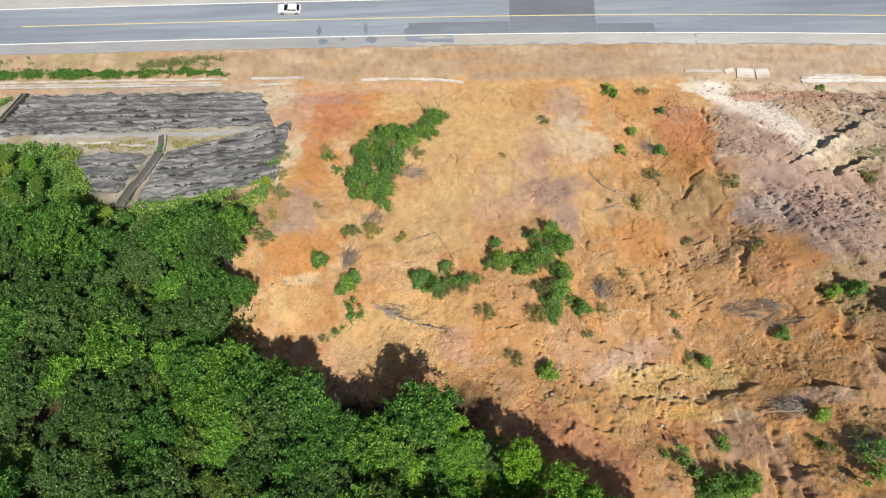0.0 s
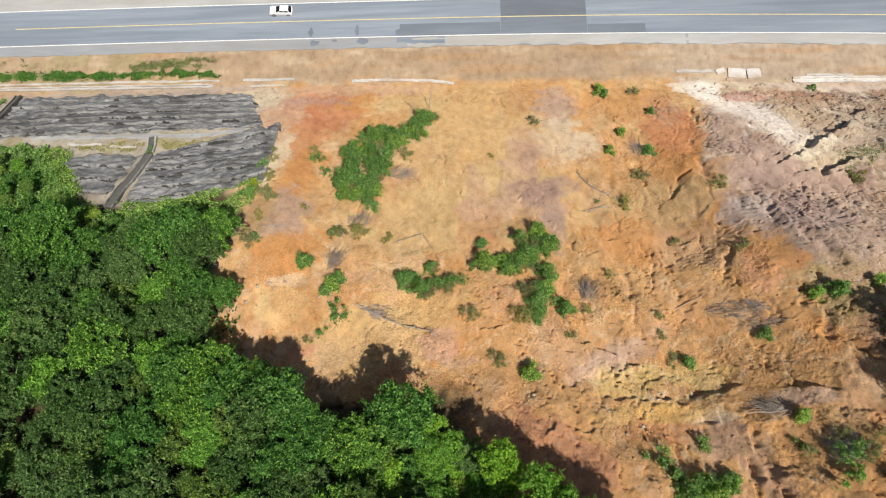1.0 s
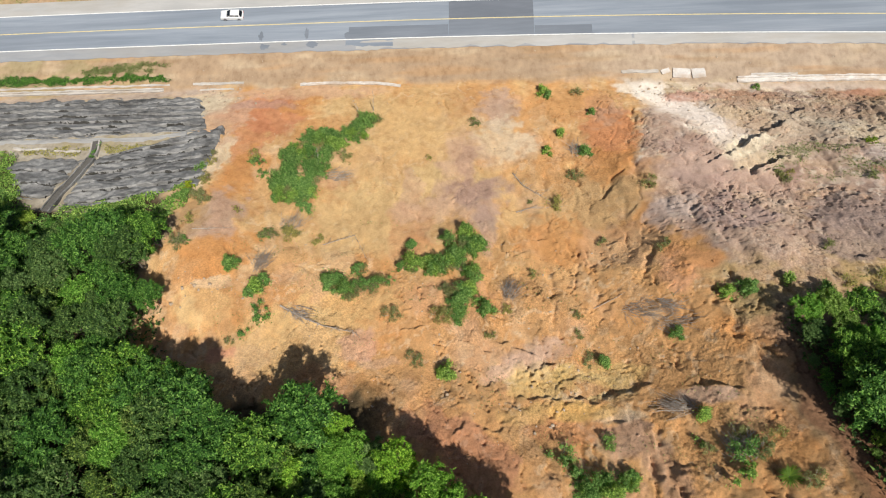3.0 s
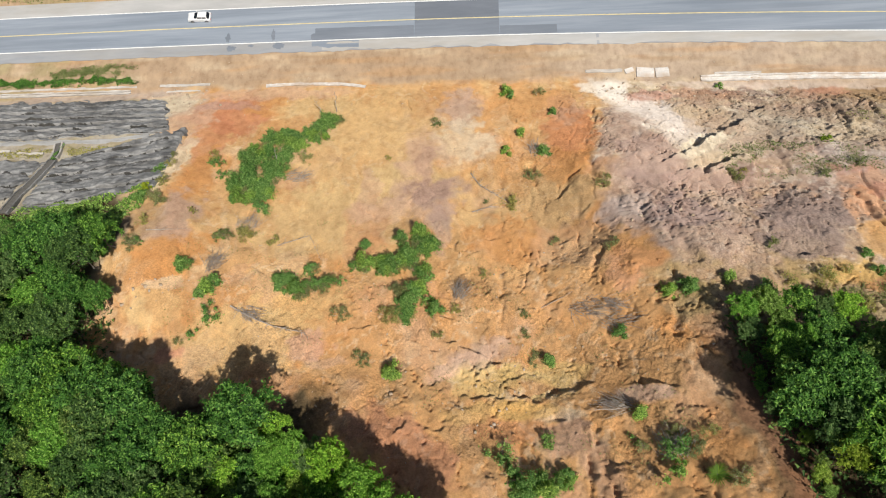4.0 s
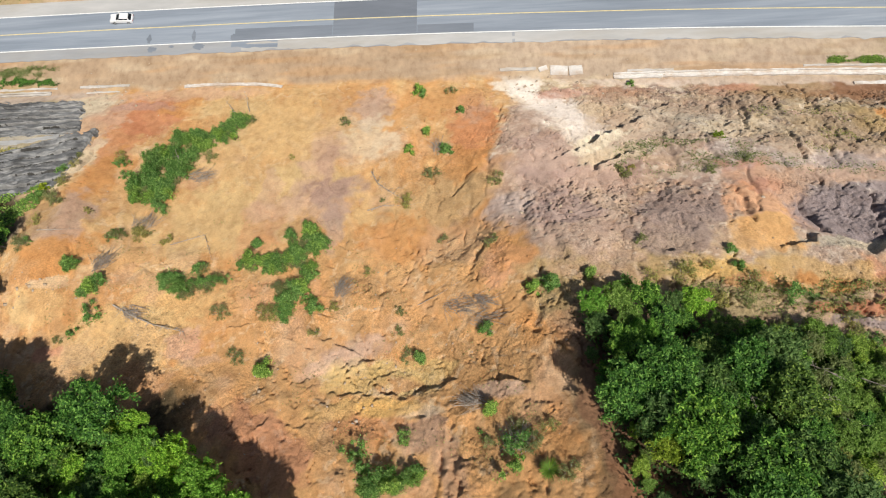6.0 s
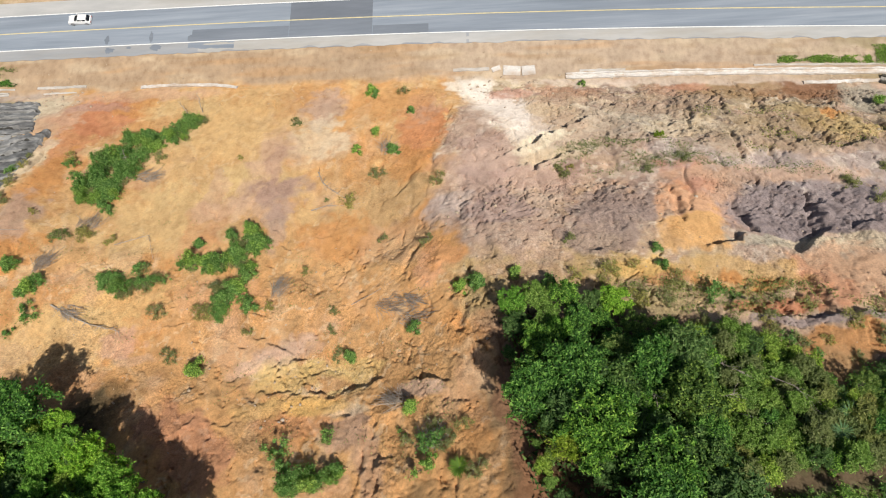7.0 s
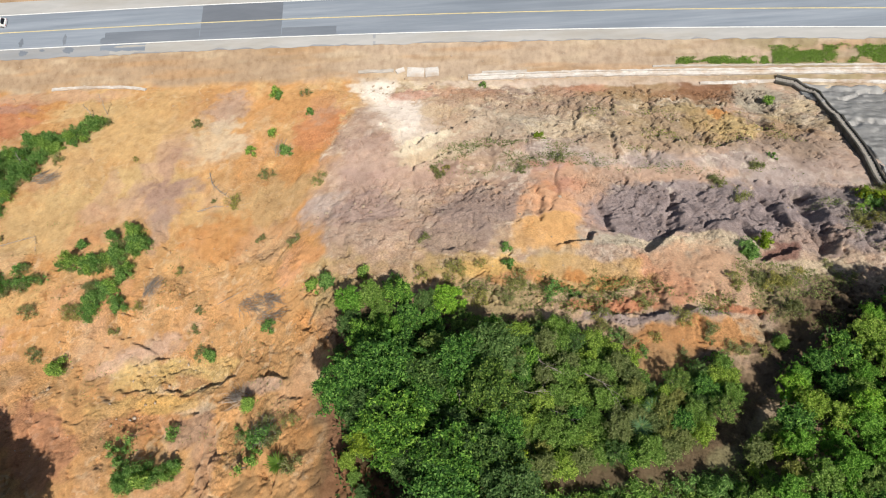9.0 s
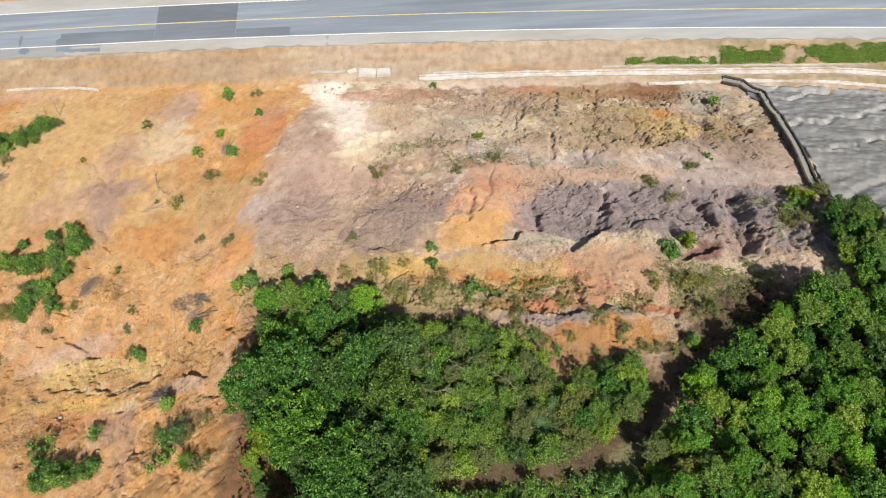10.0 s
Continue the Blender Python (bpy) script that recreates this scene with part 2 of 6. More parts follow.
def shape(x, y):
    """Height of the bare hillside."""
    x, y = np.asarray(x, float), np.asarray(y, float)
    s = toe_y(np.clip(x, -150, 220)) - y
    a, b = smooth(-27, -14, x), smooth(30, 50, x)
    uneven = s + 1.5 * fbm(x * 0.08, y * 0.08, 3, 61) * smooth(3, 9, s) * (1 - smooth(110, 117, x))
    h = profile(LEFT, s) * (1 - a) + worn_profile(MID, uneven) * a * (1 - b) + worn_profile(RIGHT, uneven) * b
    h = h + 4.2 * np.exp(-((x + 20) / 8) ** 2 - ((s - 38) / 13) ** 2)
    h = h + 2.0 * np.exp(-((x - 46) / 9) ** 2 - ((s - 42) / 9) ** 2)
    return road_z(x) + h


GASHES, SOILS = [], []


def gash(x0, y0, x1, y1, depth, width):
    """A crack or gully in the earth, from one point to another."""
    GASHES.append((x0, y0, x1, y1, depth, width))


def soil(x, y, rx, ry, turn, colour, amount):
    """A patch of differently coloured earth, in a few places with tree shade painted in."""
    SOILS.append((x, y, rx, ry, turn, colour, amount))


TAN, DEEP_TAN, YELLOW = (0.640, 0.382, 0.166), (0.595, 0.335, 0.138), (0.700, 0.495, 0.232)
ORANGE, RED, RUST = (0.604, 0.287, 0.092), (0.584, 0.233, 0.112), (0.263, 0.114, 0.049)
PALE, WHITE, PINK = (0.721, 0.594, 0.417), (0.860, 0.750, 0.610), (0.628, 0.406, 0.270)
MAUVE, SLATE, LILAC = (0.482, 0.342, 0.268), (0.365, 0.295, 0.290), (0.536, 0.436, 0.398)
BROWN, OCHRE, OLIVE = (0.409, 0.262, 0.126), (0.584, 0.416, 0.160), (0.409, 0.337, 0.175)
GREY, SALMON, DARK_FLOOR = (0.477, 0.426, 0.339), (0.681, 0.446, 0.291), (0.102, 0.074, 0.039)
SHOULDER_EARTH = (0.490, 0.350, 0.225)

soil(-19.0, 66.5, 7.3, 4.7, 0, RED, 0.8)
soil(-20.6, 58.0, 2.9, 7.9, 0, RED, 0.6)
soil(-19.8, 46.9, 2.0, 8.2, 0, ORANGE, 0.8)
soil(-12.4, 68.6, 4.2, 3.2, 0, ORANGE, 0.8)
soil(-18.3, 33.2, 4.4, 3.2, 0, ORANGE, 0.85)
soil(-19.6, 29.5, 3.5, 2.9, 0, ORANGE, 0.6)
soil(-19.2, 25.5, 3.3, 2.7, 0, YELLOW, 0.7)
soil(-17.9, 28.1, 2.1, 0.8, 0, PALE, 0.6)
soil(-24.4, 52.5, 1.7, 6.5, 0, PALE, 0.8)
soil(-25.9, 64.4, 3.5, 6.7, 0, PINK, 0.7)
soil(-20.0, 40.5, 3.1, 4.9, 0, MAUVE, 0.7)
soil(-23.8, 39.2, 2.5, 3.5, 0, BROWN, 0.6)
soil(-31.4, 70.9, 4.6, 4.4, 0, PALE, 0.8)
soil(-14.7, 72.4, 13.4, 1.8, 0, PINK, 0.6)
soil(6.0, 56.6, 10.0, 15.7, 0, YELLOW, 0.35)
soil(-0.3, 40.6, 7.4, 6.5, 0, YELLOW, 0.6)
soil(12.6, 48.6, 5.2, 3.2, 0, YELLOW, 0.8)
soil(14.4, 44.7, 4.0, 3.9, 0, PINK, 0.7)
soil(6.7, 46.6, 1.5, 4.0, 0, PINK, 0.5)
soil(6.9, 38.4, 3.2, 4.8, 0, RED, 0.35)
soil(20.9, 65.7, 3.3, 4.8, 0, MAUVE, 0.7)
soil(20.8, 57.8, 4.2, 5.4, 0, PALE, 0.6)
soil(14.1, 53.8, 2.3, 6.5, 0, PINK, 0.6)
soil(17.5, 39.9, 2.4, 2.1, 0, MAUVE, 0.6)
soil(38.5, 58.8, 3.6, 7.1, 0, RED, 0.85)
soil(38.2, 64.5, 3.2, 3.7, 0, MAUVE, 0.6)
soil(33.5, 43.5, 5.9, 6.2, 0, (0.52, 0.345, 0.165), 0.65)
soil(37.1, 49.7, 4.4, 2.9, 0, ORANGE, 0.7)
soil(27.3, 36.0, 4.9, 4.2, 0, ORANGE, 0.7)
soil(29.1, 52.2, 2.9, 7.2, 0, ORANGE, 0.45)
soil(32.6, 66.7, 6.6, 4.6, 0, ORANGE, 0.5)
soil(40.2, 38.2, 2.3, 3.1, 0, ORANGE, 0.6)
soil(41.2, 28.7, 2.6, 3.0, 0, (0.68, 0.36, 0.19), 0.8)
soil(42.6, 31.3, 2.6, 3.7, 0, ORANGE, 0.6)
soil(34.9, 34.6, 4.9, 4.0, 0, PINK, 0.3)
soil(15.5, 53.5, 3.2, 3.6, 0, PINK, 0.45)
soil(17.2, 45.2, 4.6, 2.6, 10, MAUVE, 0.65)
soil(18.0, 38.0, 1.2, 4.4, 0, MAUVE, 0.55)
soil(9.0, 42.5, 4.5, 2.2, 10, SALMON, 0.6)
soil(42.6, 39.0, 2.4, 2.6, 0, LILAC, 0.5)
soil(-5.3, 66.3, 5.9, 4.5, 0, YELLOW, 0.6)
soil(21.4, 17.2, 5.0, 1.0, 25, (0.74, 0.50, 0.36), 0.6)
soil(23.7, 14.1, 3.9, 1.3, 10, (0.61, 0.41, 0.16), 0.75)
soil(22.6, 16.0, 2.6, 0.9, 15, (0.64, 0.46, 0.21), 0.65)
soil(25.4, 11.0, 4.0, 0.9, 0, (0.61, 0.39, 0.15), 0.7)
soil(29.9, 15.5, 5.2, 1.2, 0, OCHRE, 0.6)
soil(23.2, 18.3, 4.0, 1.6, 20, MAUVE, 0.5)
soil(31.9, 7.6, 2.3, 2.2, 0, (0.48, 0.31, 0.22), 0.7)
soil(34.6, 4.4, 1.4, 4.2, 20, (0.48, 0.30, 0.20), 0.6)
soil(40.1, 11.8, 2.5, 0.9, 0, MAUVE, 0.7)
soil(4.4, 17.4, 2.3, 1.0, 0, PINK, 0.5)
soil(-11.2, 18.2, 2.3, 1.6, 0, PINK, 0.5)
soil(25.4, 8.8, 4.3, 1.3, 0, RED, 0.35)
soil(31.7, 10.4, 2.3, 1.1, 0, PALE, 0.5)
soil(-5.9, 20.4, 8.4, 4.6, 0, YELLOW, 0.5)
soil(-16.0, 25.6, 2.8, 4.8, 0, ORANGE, 0.3)
soil(53.0, 57.4, 3.6, 8.0, 20, WHITE, 0.5)
soil(47.2, 69.0, 3.4, 5.0, 0, WHITE, 0.7)
soil(56.2, 47.9, 4.9, 2.9, 0, PALE, 0.8)
soil(52.7, 67.2, 3.0, 2.0, 0, (0.60, 0.34, 0.25), 0.5)
soil(63.1, 67.4, 5.0, 2.2, 0, (0.50, 0.27, 0.17), 0.5)
soil(69.5, 56.9, 6.2, 5.7, 0, GREY, 0.6)
soil(77.8, 53.3, 5.6, 3.1, 0, PALE, 0.6)
soil(81.1, 67.0, 4.6, 2.2, 0, (0.52, 0.28, 0.18), 0.5)
soil(90.8, 67.2, 8.6, 4.4, 0, BROWN, 0.7)
soil(103.7, 66.5, 5.1, 3.6, 0, RUST, 0.8)
soil(100.8, 53.9, 3.7, 5.7, 0, (0.52, 0.36, 0.17), 0.7)
soil(102.9, 57.5, 1.3, 2.2, 0, ORANGE, 0.9)
soil(110.9, 63.4, 4.0, 3.4, 0, GREY, 0.8)
soil(91.9, 53.5, 5.0, 6.2, 0, (0.47, 0.34, 0.21), 0.5)
soil(83.8, 49.7, 6.5, 3.8, 0, (0.47, 0.36, 0.24), 0.4)
soil(45.6, 44.5, 5.4, 5.5, 0, PINK, 0.4)
soil(50.4, 31.7, 5.8, 4.3, 0, MAUVE, 0.55)
soil(61.4, 30.6, 4.6, 2.8, 0, (0.40, 0.295, 0.245), 0.8)
soil(64.6, 35.4, 6.0, 4.0, 0, (0.385, 0.285, 0.245), 0.8)
soil(76.5, 62.0, 9.0, 4.0, 0, (0.47, 0.33, 0.23), 0.55)
soil(64.0, 52.0, 7.0, 4.5, 0, (0.48, 0.36, 0.27), 0.5)
soil(74.2, 36.0, 3.6, 6.2, -14, (0.72, 0.40, 0.22), 0.85)
soil(76.8, 40.5, 2.2, 3.6, 10, (0.62, 0.38, 0.31), 0.7)
soil(79.0, 37.0, 1.8, 5.5, 0, (0.60, 0.36, 0.26), 0.8)
soil(73.4, 31.0, 2.6, 2.6, 0, (0.70, 0.40, 0.17), 0.8)
soil(78.6, 40.1, 2.6, 5.4, 0, PINK, 0.7)
soil(75.1, 41.7, 3.1, 3.2, 0, RED, 0.4)
soil(85.5, 42.2, 13.0, 1.5, 0, PINK, 0.6)
soil(84.8, 34.0, 5.9, 5.3, 0, SLATE, 0.9)
soil(95.4, 34.1, 7.0, 5.6, 0, SLATE, 0.9)
soil(103.0, 33.9, 4.4, 6.8, 0, SLATE, 0.85)
soil(105.7, 41.1, 4.4, 1.4, 0, LILAC, 0.8)
soil(112.5, 46.7, 5.0, 6.2, 0, MAUVE, 0.5)
soil(110.3, 50.2, 4.5, 4.6, 0, BROWN, 0.5)
soil(84.1, 28.9, 5.5, 0.9, 0, PALE, 0.8)
soil(78.2, 29.1, 3.6, 0.8, 0, GREY, 0.7)
soil(90.4, 27.9, 4.5, 1.2, 0, PALE, 0.8)
soil(86.8, 23.6, 5.5, 3.6, 0, (0.68, 0.42, 0.26), 0.85)
soil(83.5, 22.7, 2.7, 3.2, 0, RED, 0.45)
soil(90.5, 21.3, 3.4, 2.7, 0, SALMON, 0.6)
soil(75.8, 23.6, 6.0, 2.6, 0, (0.62, 0.40, 0.16), 0.8)
soil(72.0, 22.2, 1.4, 0.9, 0, ORANGE, 0.8)
soil(78.6, 22.6, 1.6, 1.0, 0, ORANGE, 0.8)
soil(68.8, 25.2, 3.0, 1.2, 0, (0.62, 0.40, 0.16), 0.7)
soil(74.9, 23.5, 1.5, 0.8, 0, ORANGE, 0.9)
soil(77.9, 19.7, 5.1, 0.7, 0, RED, 0.8)
soil(81.7, 18.0, 7.7, 0.6, 0, SLATE, 0.8)
soil(91.4, 18.6, 2.9, 0.5, 0, RED, 0.8)
soil(85.5, 15.2, 6.8, 1.9, 0, (0.62, 0.32, 0.125), 0.95)
soil(82.2, 12.0, 2.4, 3.0, 0, (0.56, 0.32, 0.15), 0.85)
soil(62.6, 24.6, 3.6, 1.0, 0, OCHRE, 0.8)
soil(67.5, 24.0, 3.9, 1.1, 0, ORANGE, 0.6)
soil(65.1, 20.9, 4.4, 2.2, 0, OLIVE, 0.6)
soil(101.9, 24.4, 4.9, 1.3, 0, PALE, 0.7)
soil(95.8, 20.8, 2.7, 3.2, 0, OLIVE, 0.7)
soil(103.3, 29.1, 3.9, 2.1, 0, MAUVE, 0.6)
# path between the woods: the trees' shade painted into the soil colour
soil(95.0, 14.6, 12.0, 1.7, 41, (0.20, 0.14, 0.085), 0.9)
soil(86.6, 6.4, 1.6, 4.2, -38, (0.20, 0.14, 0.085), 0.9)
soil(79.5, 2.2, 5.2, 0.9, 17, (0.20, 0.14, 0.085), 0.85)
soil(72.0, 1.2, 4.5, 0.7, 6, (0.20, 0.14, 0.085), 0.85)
soil(84.8, 2.6, 1.6, 1.0, 30, (0.36, 0.32, 0.17), 0.8)
soil(77.6, -0.4, 3.2, 1.1, 0, (0.36, 0.32, 0.17), 0.8)
soil(81.1, 12.1, 3.4, 2.2, 0, BROWN, 0.5)
soil(38.3, 59.3, 3.6, 10.6, 0, ORANGE, 0.3)
soil(58.0, 57.0, 8.0, 9.0, 0, (0.74, 0.60, 0.45), 0.35)
soil(55.5, 60.5, 4.0, 4.5, 0, (0.74, 0.62, 0.50), 0.5)
soil(51.0, 63.5, 11.5, 2.8, -60, (0.84, 0.74, 0.66), 0.75)
soil(51.0, 42.0, 7.0, 9.0, 0, (0.60, 0.45, 0.34), 0.6)
soil(46.5, 71.0, 4.0, 2.2, 0, WHITE, 0.9)
soil(120.0, 59.0, 5.3, 2.5, 0, PALE, 0.7)
soil(-62.0, 75.8, 24.0, 1.1, 0, (0.50, 0.36, 0.28), 0.8)
soil(-70.0, 78.6, 26.0, 1.6, 0, (0.36, 0.29, 0.16), 0.7)
soil(-52.0, 79.6, 10.0, 1.2, 0, (0.30, 0.17, 0.10), 0.5)
soil(-36.0, 74.5, 5.0, 2.0, 0, PINK, 0.6)

soil(-58.0, 74.0, 25.0, 1.5, 0, (0.46, 0.37, 0.30), 0.9)
soil(52.4, 58.5, 4.4, 8.0, 24, (0.84, 0.74, 0.66), 0.55)
soil(16.0, 45.6, 3.6, 2.4, 10, (0.46, 0.29, 0.22), 0.7)
soil(18.6, 41.6, 2.0, 2.0, 0, (0.47, 0.31, 0.24), 0.7)
soil(27.5, 10.9, 3.6, 0.9, 5, (0.68, 0.42, 0.13), 0.6)
soil(21.5, 10.4, 3.0, 1.0, 0, (0.62, 0.40, 0.15), 0.5)
soil(15.6, 51.8, 1.6, 3.4, 0, (0.54, 0.34, 0.24), 0.6)
soil(-20.5, 68.6, 6.0, 1.4, 0, (0.46, 0.29, 0.24), 0.5)
soil(88.0, 70.2, 27.0, 1.1, -2, (0.70, 0.57, 0.47), 0.7)
# red-brown earth at the wood's edge, darkened in colour for the trees' shadow
soil(50.2, 8.0, 1.8, 6.5, 8, (0.36, 0.18, 0.10), 0.7)
soil(52.0, -1.0, 2.4, 5.0, 10, (0.40, 0.20, 0.10), 0.7)
soil(47.4, 17.4, 1.6, 2.0, 0, (0.44, 0.24, 0.13), 0.5)
soil(46.5, 56.0, 3.0, 6.0, 0, (0.50, 0.35, 0.27), 0.6)
soil(60.0, 57.0, 4.0, 2.6, 30, (0.50, 0.36, 0.25), 0.55)
soil(62.0, 64.5, 5.0, 2.0, 10, (0.46, 0.30, 0.20), 0.5)
soil(56.5, 47.5, 3.0, 1.6, 25, (0.70, 0.55, 0.37), 0.6)
soil(47.5, 42.0, 3.0, 3.5, 0, (0.47, 0.32, 0.28), 0.5)
soil(48.5, 48.0, 4.5, 5.0, 0, (0.52, 0.36, 0.30), 0.6)
soil(55.0, 43.0, 6.0, 2.5, 0, (0.56, 0.37, 0.30), 0.5)
soil(49.5, 36.0, 3.5, 3.0, 30, (0.40, 0.28, 0.26), 0.6)
soil(47.0, 70.6, 2.8, 3.2, 0, (0.88, 0.80, 0.70), 0.95)
soil(53.3, 67.6, 2.8, 1.4, 0, (0.64, 0.38, 0.29), 0.6)
soil(56.5, 51.0, 4.5, 1.6, 35, (0.86, 0.75, 0.56), 0.8)
soil(58.0, 61.0, 2.6, 2.0, 20, (0.62, 0.45, 0.28), 0.6)
soil(43.2, 37.0, 3.2, 3.4, 0, LILAC, 0.6)
soil(100.5, 65.4, 7.0, 1.6, 0, (0.37, 0.20, 0.11), 0.5)
soil(90.5, 62.6, 3.4, 1.6, 15, (0.36, 0.25, 0.14), 0.5)
soil(96.5, 59.5, 3.0, 2.0, 0, (0.40, 0.30, 0.14), 0.5)
soil(84.0, 68.0, 3.4, 1.2, 0, (0.58, 0.29, 0.19), 0.6)
soil(102.6, 53.0, 3.4, 3.4, 20, (0.66, 0.49, 0.23), 0.8)
soil(108.7, 47.2, 6.5, 3.2, 0, (0.38, 0.29, 0.24), 0.65)
soil(98.6, 26.8, 2.6, 1.3, 20, (0.30, 0.15, 0.12), 0.85)
soil(72.5, 30.6, 4.2, 3.0, 25, (0.76, 0.44, 0.17), 0.75)
soil(64.8, 25.2, 4.0, 1.1, 8, (0.74, 0.48, 0.17), 0.8)
soil(-9.0, 61.0, 5.0, 3.5, 30, ORANGE, 0.5)
soil(7.0, 62.0, 6.0, 7.0, 0, (0.71, 0.46, 0.20), 0.5)
soil(-2.5, 24.6, 7.0, 2.4, 10, (0.70, 0.47, 0.20), 0.5)
soil(1.6, 19.4, 2.6, 1.5, 0, (0.58, 0.33, 0.26), 0.5)
soil(-15.2, 18.6, 1.6, 1.2, 0, (0.58, 0.25, 0.16), 0.6)
soil(12.0, 26.0, 5.0, 3.0, 0, (0.64, 0.35, 0.18), 0.5)
# reddish dark tone of the front trees' shadows, painted into the soil
soil(14.5, 6.5, 6.5, 3.0, -35, (0.46, 0.20, 0.13), 0.55)
soil(-3.5, 14.0, 4.5, 2.5, 0, (0.50, 0.25, 0.12), 0.5)


gash(20.1, 12.8, 26.1, 12.4, 0.5, 0.5)
gash(26.1, 12.4, 30.1, 12.0, 0.6, 0.55)
gash(30.1, 12.0, 35.8, 14.2, 0.6, 0.6)
gash(34.8, 8.6, 35.3, 1.6, 0.45, 0.6)
gash(34.0, 5.4, 33.4, 1.6, 0.35, 0.5)
gash(38.2, 48.2, 34.5, 43.3, 0.5, 0.6)
gash(32.0, 51.5, 31.7, 46.0, 0.5, 0.6)
gash(45.2, 41.4, 44.5, 35.4, 0.6, 0.7)
gash(46.5, 33.0, 47.8, 27.5, 0.9, 1.2)
gash(25.8, 30.2, 26.2, 20.1, 0.4, 0.7)
gash(39.2, 32.8, 37.2, 28.2, 0.5, 0.6)
gash(18.1, 38.2, 20.1, 35.1, 0.6, 0.8)
gash(38.9, 13.2, 42.5, 12.9, 0.5, 0.5)
gash(43.0, 63.8, 42.2, 59.2, 0.5, 0.6)
gash(1.1, 21.5, 0.4, 21.1, 0.4, 0.6)
gash(18.4, 20.2, 25.9, 16.5, 0.5, 0.8)
gash(30.2, 9.4, 32.0, 9.7, 0.4, 0.6)
gash(9.5, 54.0, 18.0, 44.0, 0.35, 0.7)
gash(40.2, 50.1, 40.8, 44.0, 0.5, 0.7)
gash(46.0, 24.8, 44.5, 18.9, 0.6, 1.0)
gash(43.9, 24.8, 43.6, 23.0, 0.6, 1.0)
gash(74.0, 27.6, 78.7, 30.2, 0.9, 0.8)
gash(90.3, 38.3, 87.4, 31.1, 1.2, 1.1)
gash(88.0, 31.0, 83.8, 27.4, 1.1, 1.0)
gash(80.2, 37.1, 79.8, 31.3, 0.9, 0.9)
gash(71.9, 38.3, 71.6, 32.7, 0.8, 0.8)
gash(101.0, 36.7, 101.2, 31.6, 1.0, 1.1)
gash(106.2, 37.8, 104.0, 27.2, 1.6, 2.0)
gash(95.4, 32.5, 96.8, 28.3, 0.9, 1.0)
gash(95.4, 25.4, 101.0, 26.8, 1.0, 1.0)
gash(93.8, 50.1, 96.1, 47.3, 1.0, 1.0)
gash(97.8, 47.5, 104.3, 49.6, 0.8, 0.7)
gash(101.6, 60.1, 106.1, 62.1, 0.9, 0.9)
gash(108.0, 55.4, 107.9, 52.2, 0.8, 0.9)
gash(65.2, 60.5, 59.8, 54.3, 0.6, 0.7)
gash(84.2, 51.3, 83.4, 45.5, 0.6, 0.7)
gash(88.3, 47.9, 88.1, 44.7, 0.6, 0.8)
gash(71.6, 51.1, 71.5, 45.6, 0.5, 0.6)
gash(66.1, 49.8, 66.2, 44.2, 0.5, 0.6)
gash(74.1, 18.7, 79.5, 18.8, 0.8, 0.8)
gash(79.5, 18.6, 90.6, 18.1, 0.9, 0.9)
gash(82.8, 24.3, 83.2, 20.3, 0.6, 0.7)
gash(57.8, 34.5, 60.7, 36.1, 0.4, 0.5)
gash(75.2, 43.2, 73.1, 33.8, 0.4, 0.5)
gash(59.4, 28.2, 63.7, 27.2, 0.6, 0.6)
gash(76.1, 20.2, 73.2, 21.0, 0.7, 0.7)
gash(75.7, 66.8, 78.0, 63.1, 0.6, 0.8)
gash(94.2, 67.0, 92.5, 60.1, 0.7, 0.9)
gash(91.4, 30.9, 95.3, 32.2, 0.8, 0.9)
gash(110.8, 33.9, 109.3, 27.5, 0.9, 1.2)
gash(54.3, 44.2, 59.9, 45.6, 0.5, 0.6)
gash(59.9, 40.9, 66.2, 42.3, 0.5, 0.6)
gash(49.1, 46.8, 55.0, 50.4, 0.9, 0.5)
gash(55.0, 50.4, 59.9, 53.8, 1.0, 0.6)
gash(50.5, 44.9, 62.8, 47.6, 0.9, 0.5)
gash(58.0, 66.2, 66.0, 67.4, 0.8, 0.5)
gash(64.6, 59.0, 71.8, 63.1, 1.2, 0.7)
gash(45.0, 45.0, 49.0, 40.0, 0.7, 0.4)
gash(55.2, 50.2, 60.5, 54.0, 1.7, 0.7)
gash(60.5, 54.0, 65.6, 57.9, 1.7, 0.7)
gash(54.2, 44.4, 61.4, 48.0, 1.8, 0.8)
gash(-25.4, 61.0, -24.8, 57.6, 1.0, 0.7)
gash(-23.6, 55.0, -23.2, 50.4, 0.8, 0.6)
gash(39.5, 13.1, 43.6, 12.4, 0.5, 0.4)


def cracks(count, seed, x0, x1, y0, y1, keep):
    """Many short cracks and pits, strewn where the earth is broken."""
    r = np.random.default_rng(seed)
    while count > 0:
        x, y = r.uniform(x0, x1), r.uniform(y0, y1)
        if r.uniform() > keep(x, y):
            continue
        a = r.normal(0.0, 0.5) if r.uniform() < (0.6 if x > 42 else 0.35) else r.normal(-1.4, 0.35)
        ln = r.uniform(0.8, 1.8) + 3.0 * r.uniform() ** 2
        gash(x, y, x + math.cos(a) * ln, y + math.sin(a) * ln, r.uniform(0.25, 0.6) * (1.0 if x > 42 else 0.75), r.uniform(0.20, 0.34))
        count -= 1


def slide_edge(y):
    """Where the orange slide meets the mauve benched slope."""
    return np.interp(y, [0, 14, 25, 33, 42, 51, 66, 75], [49, 47.5, 45.5, 43.6, 41.8, 41.5, 44.5, 45])


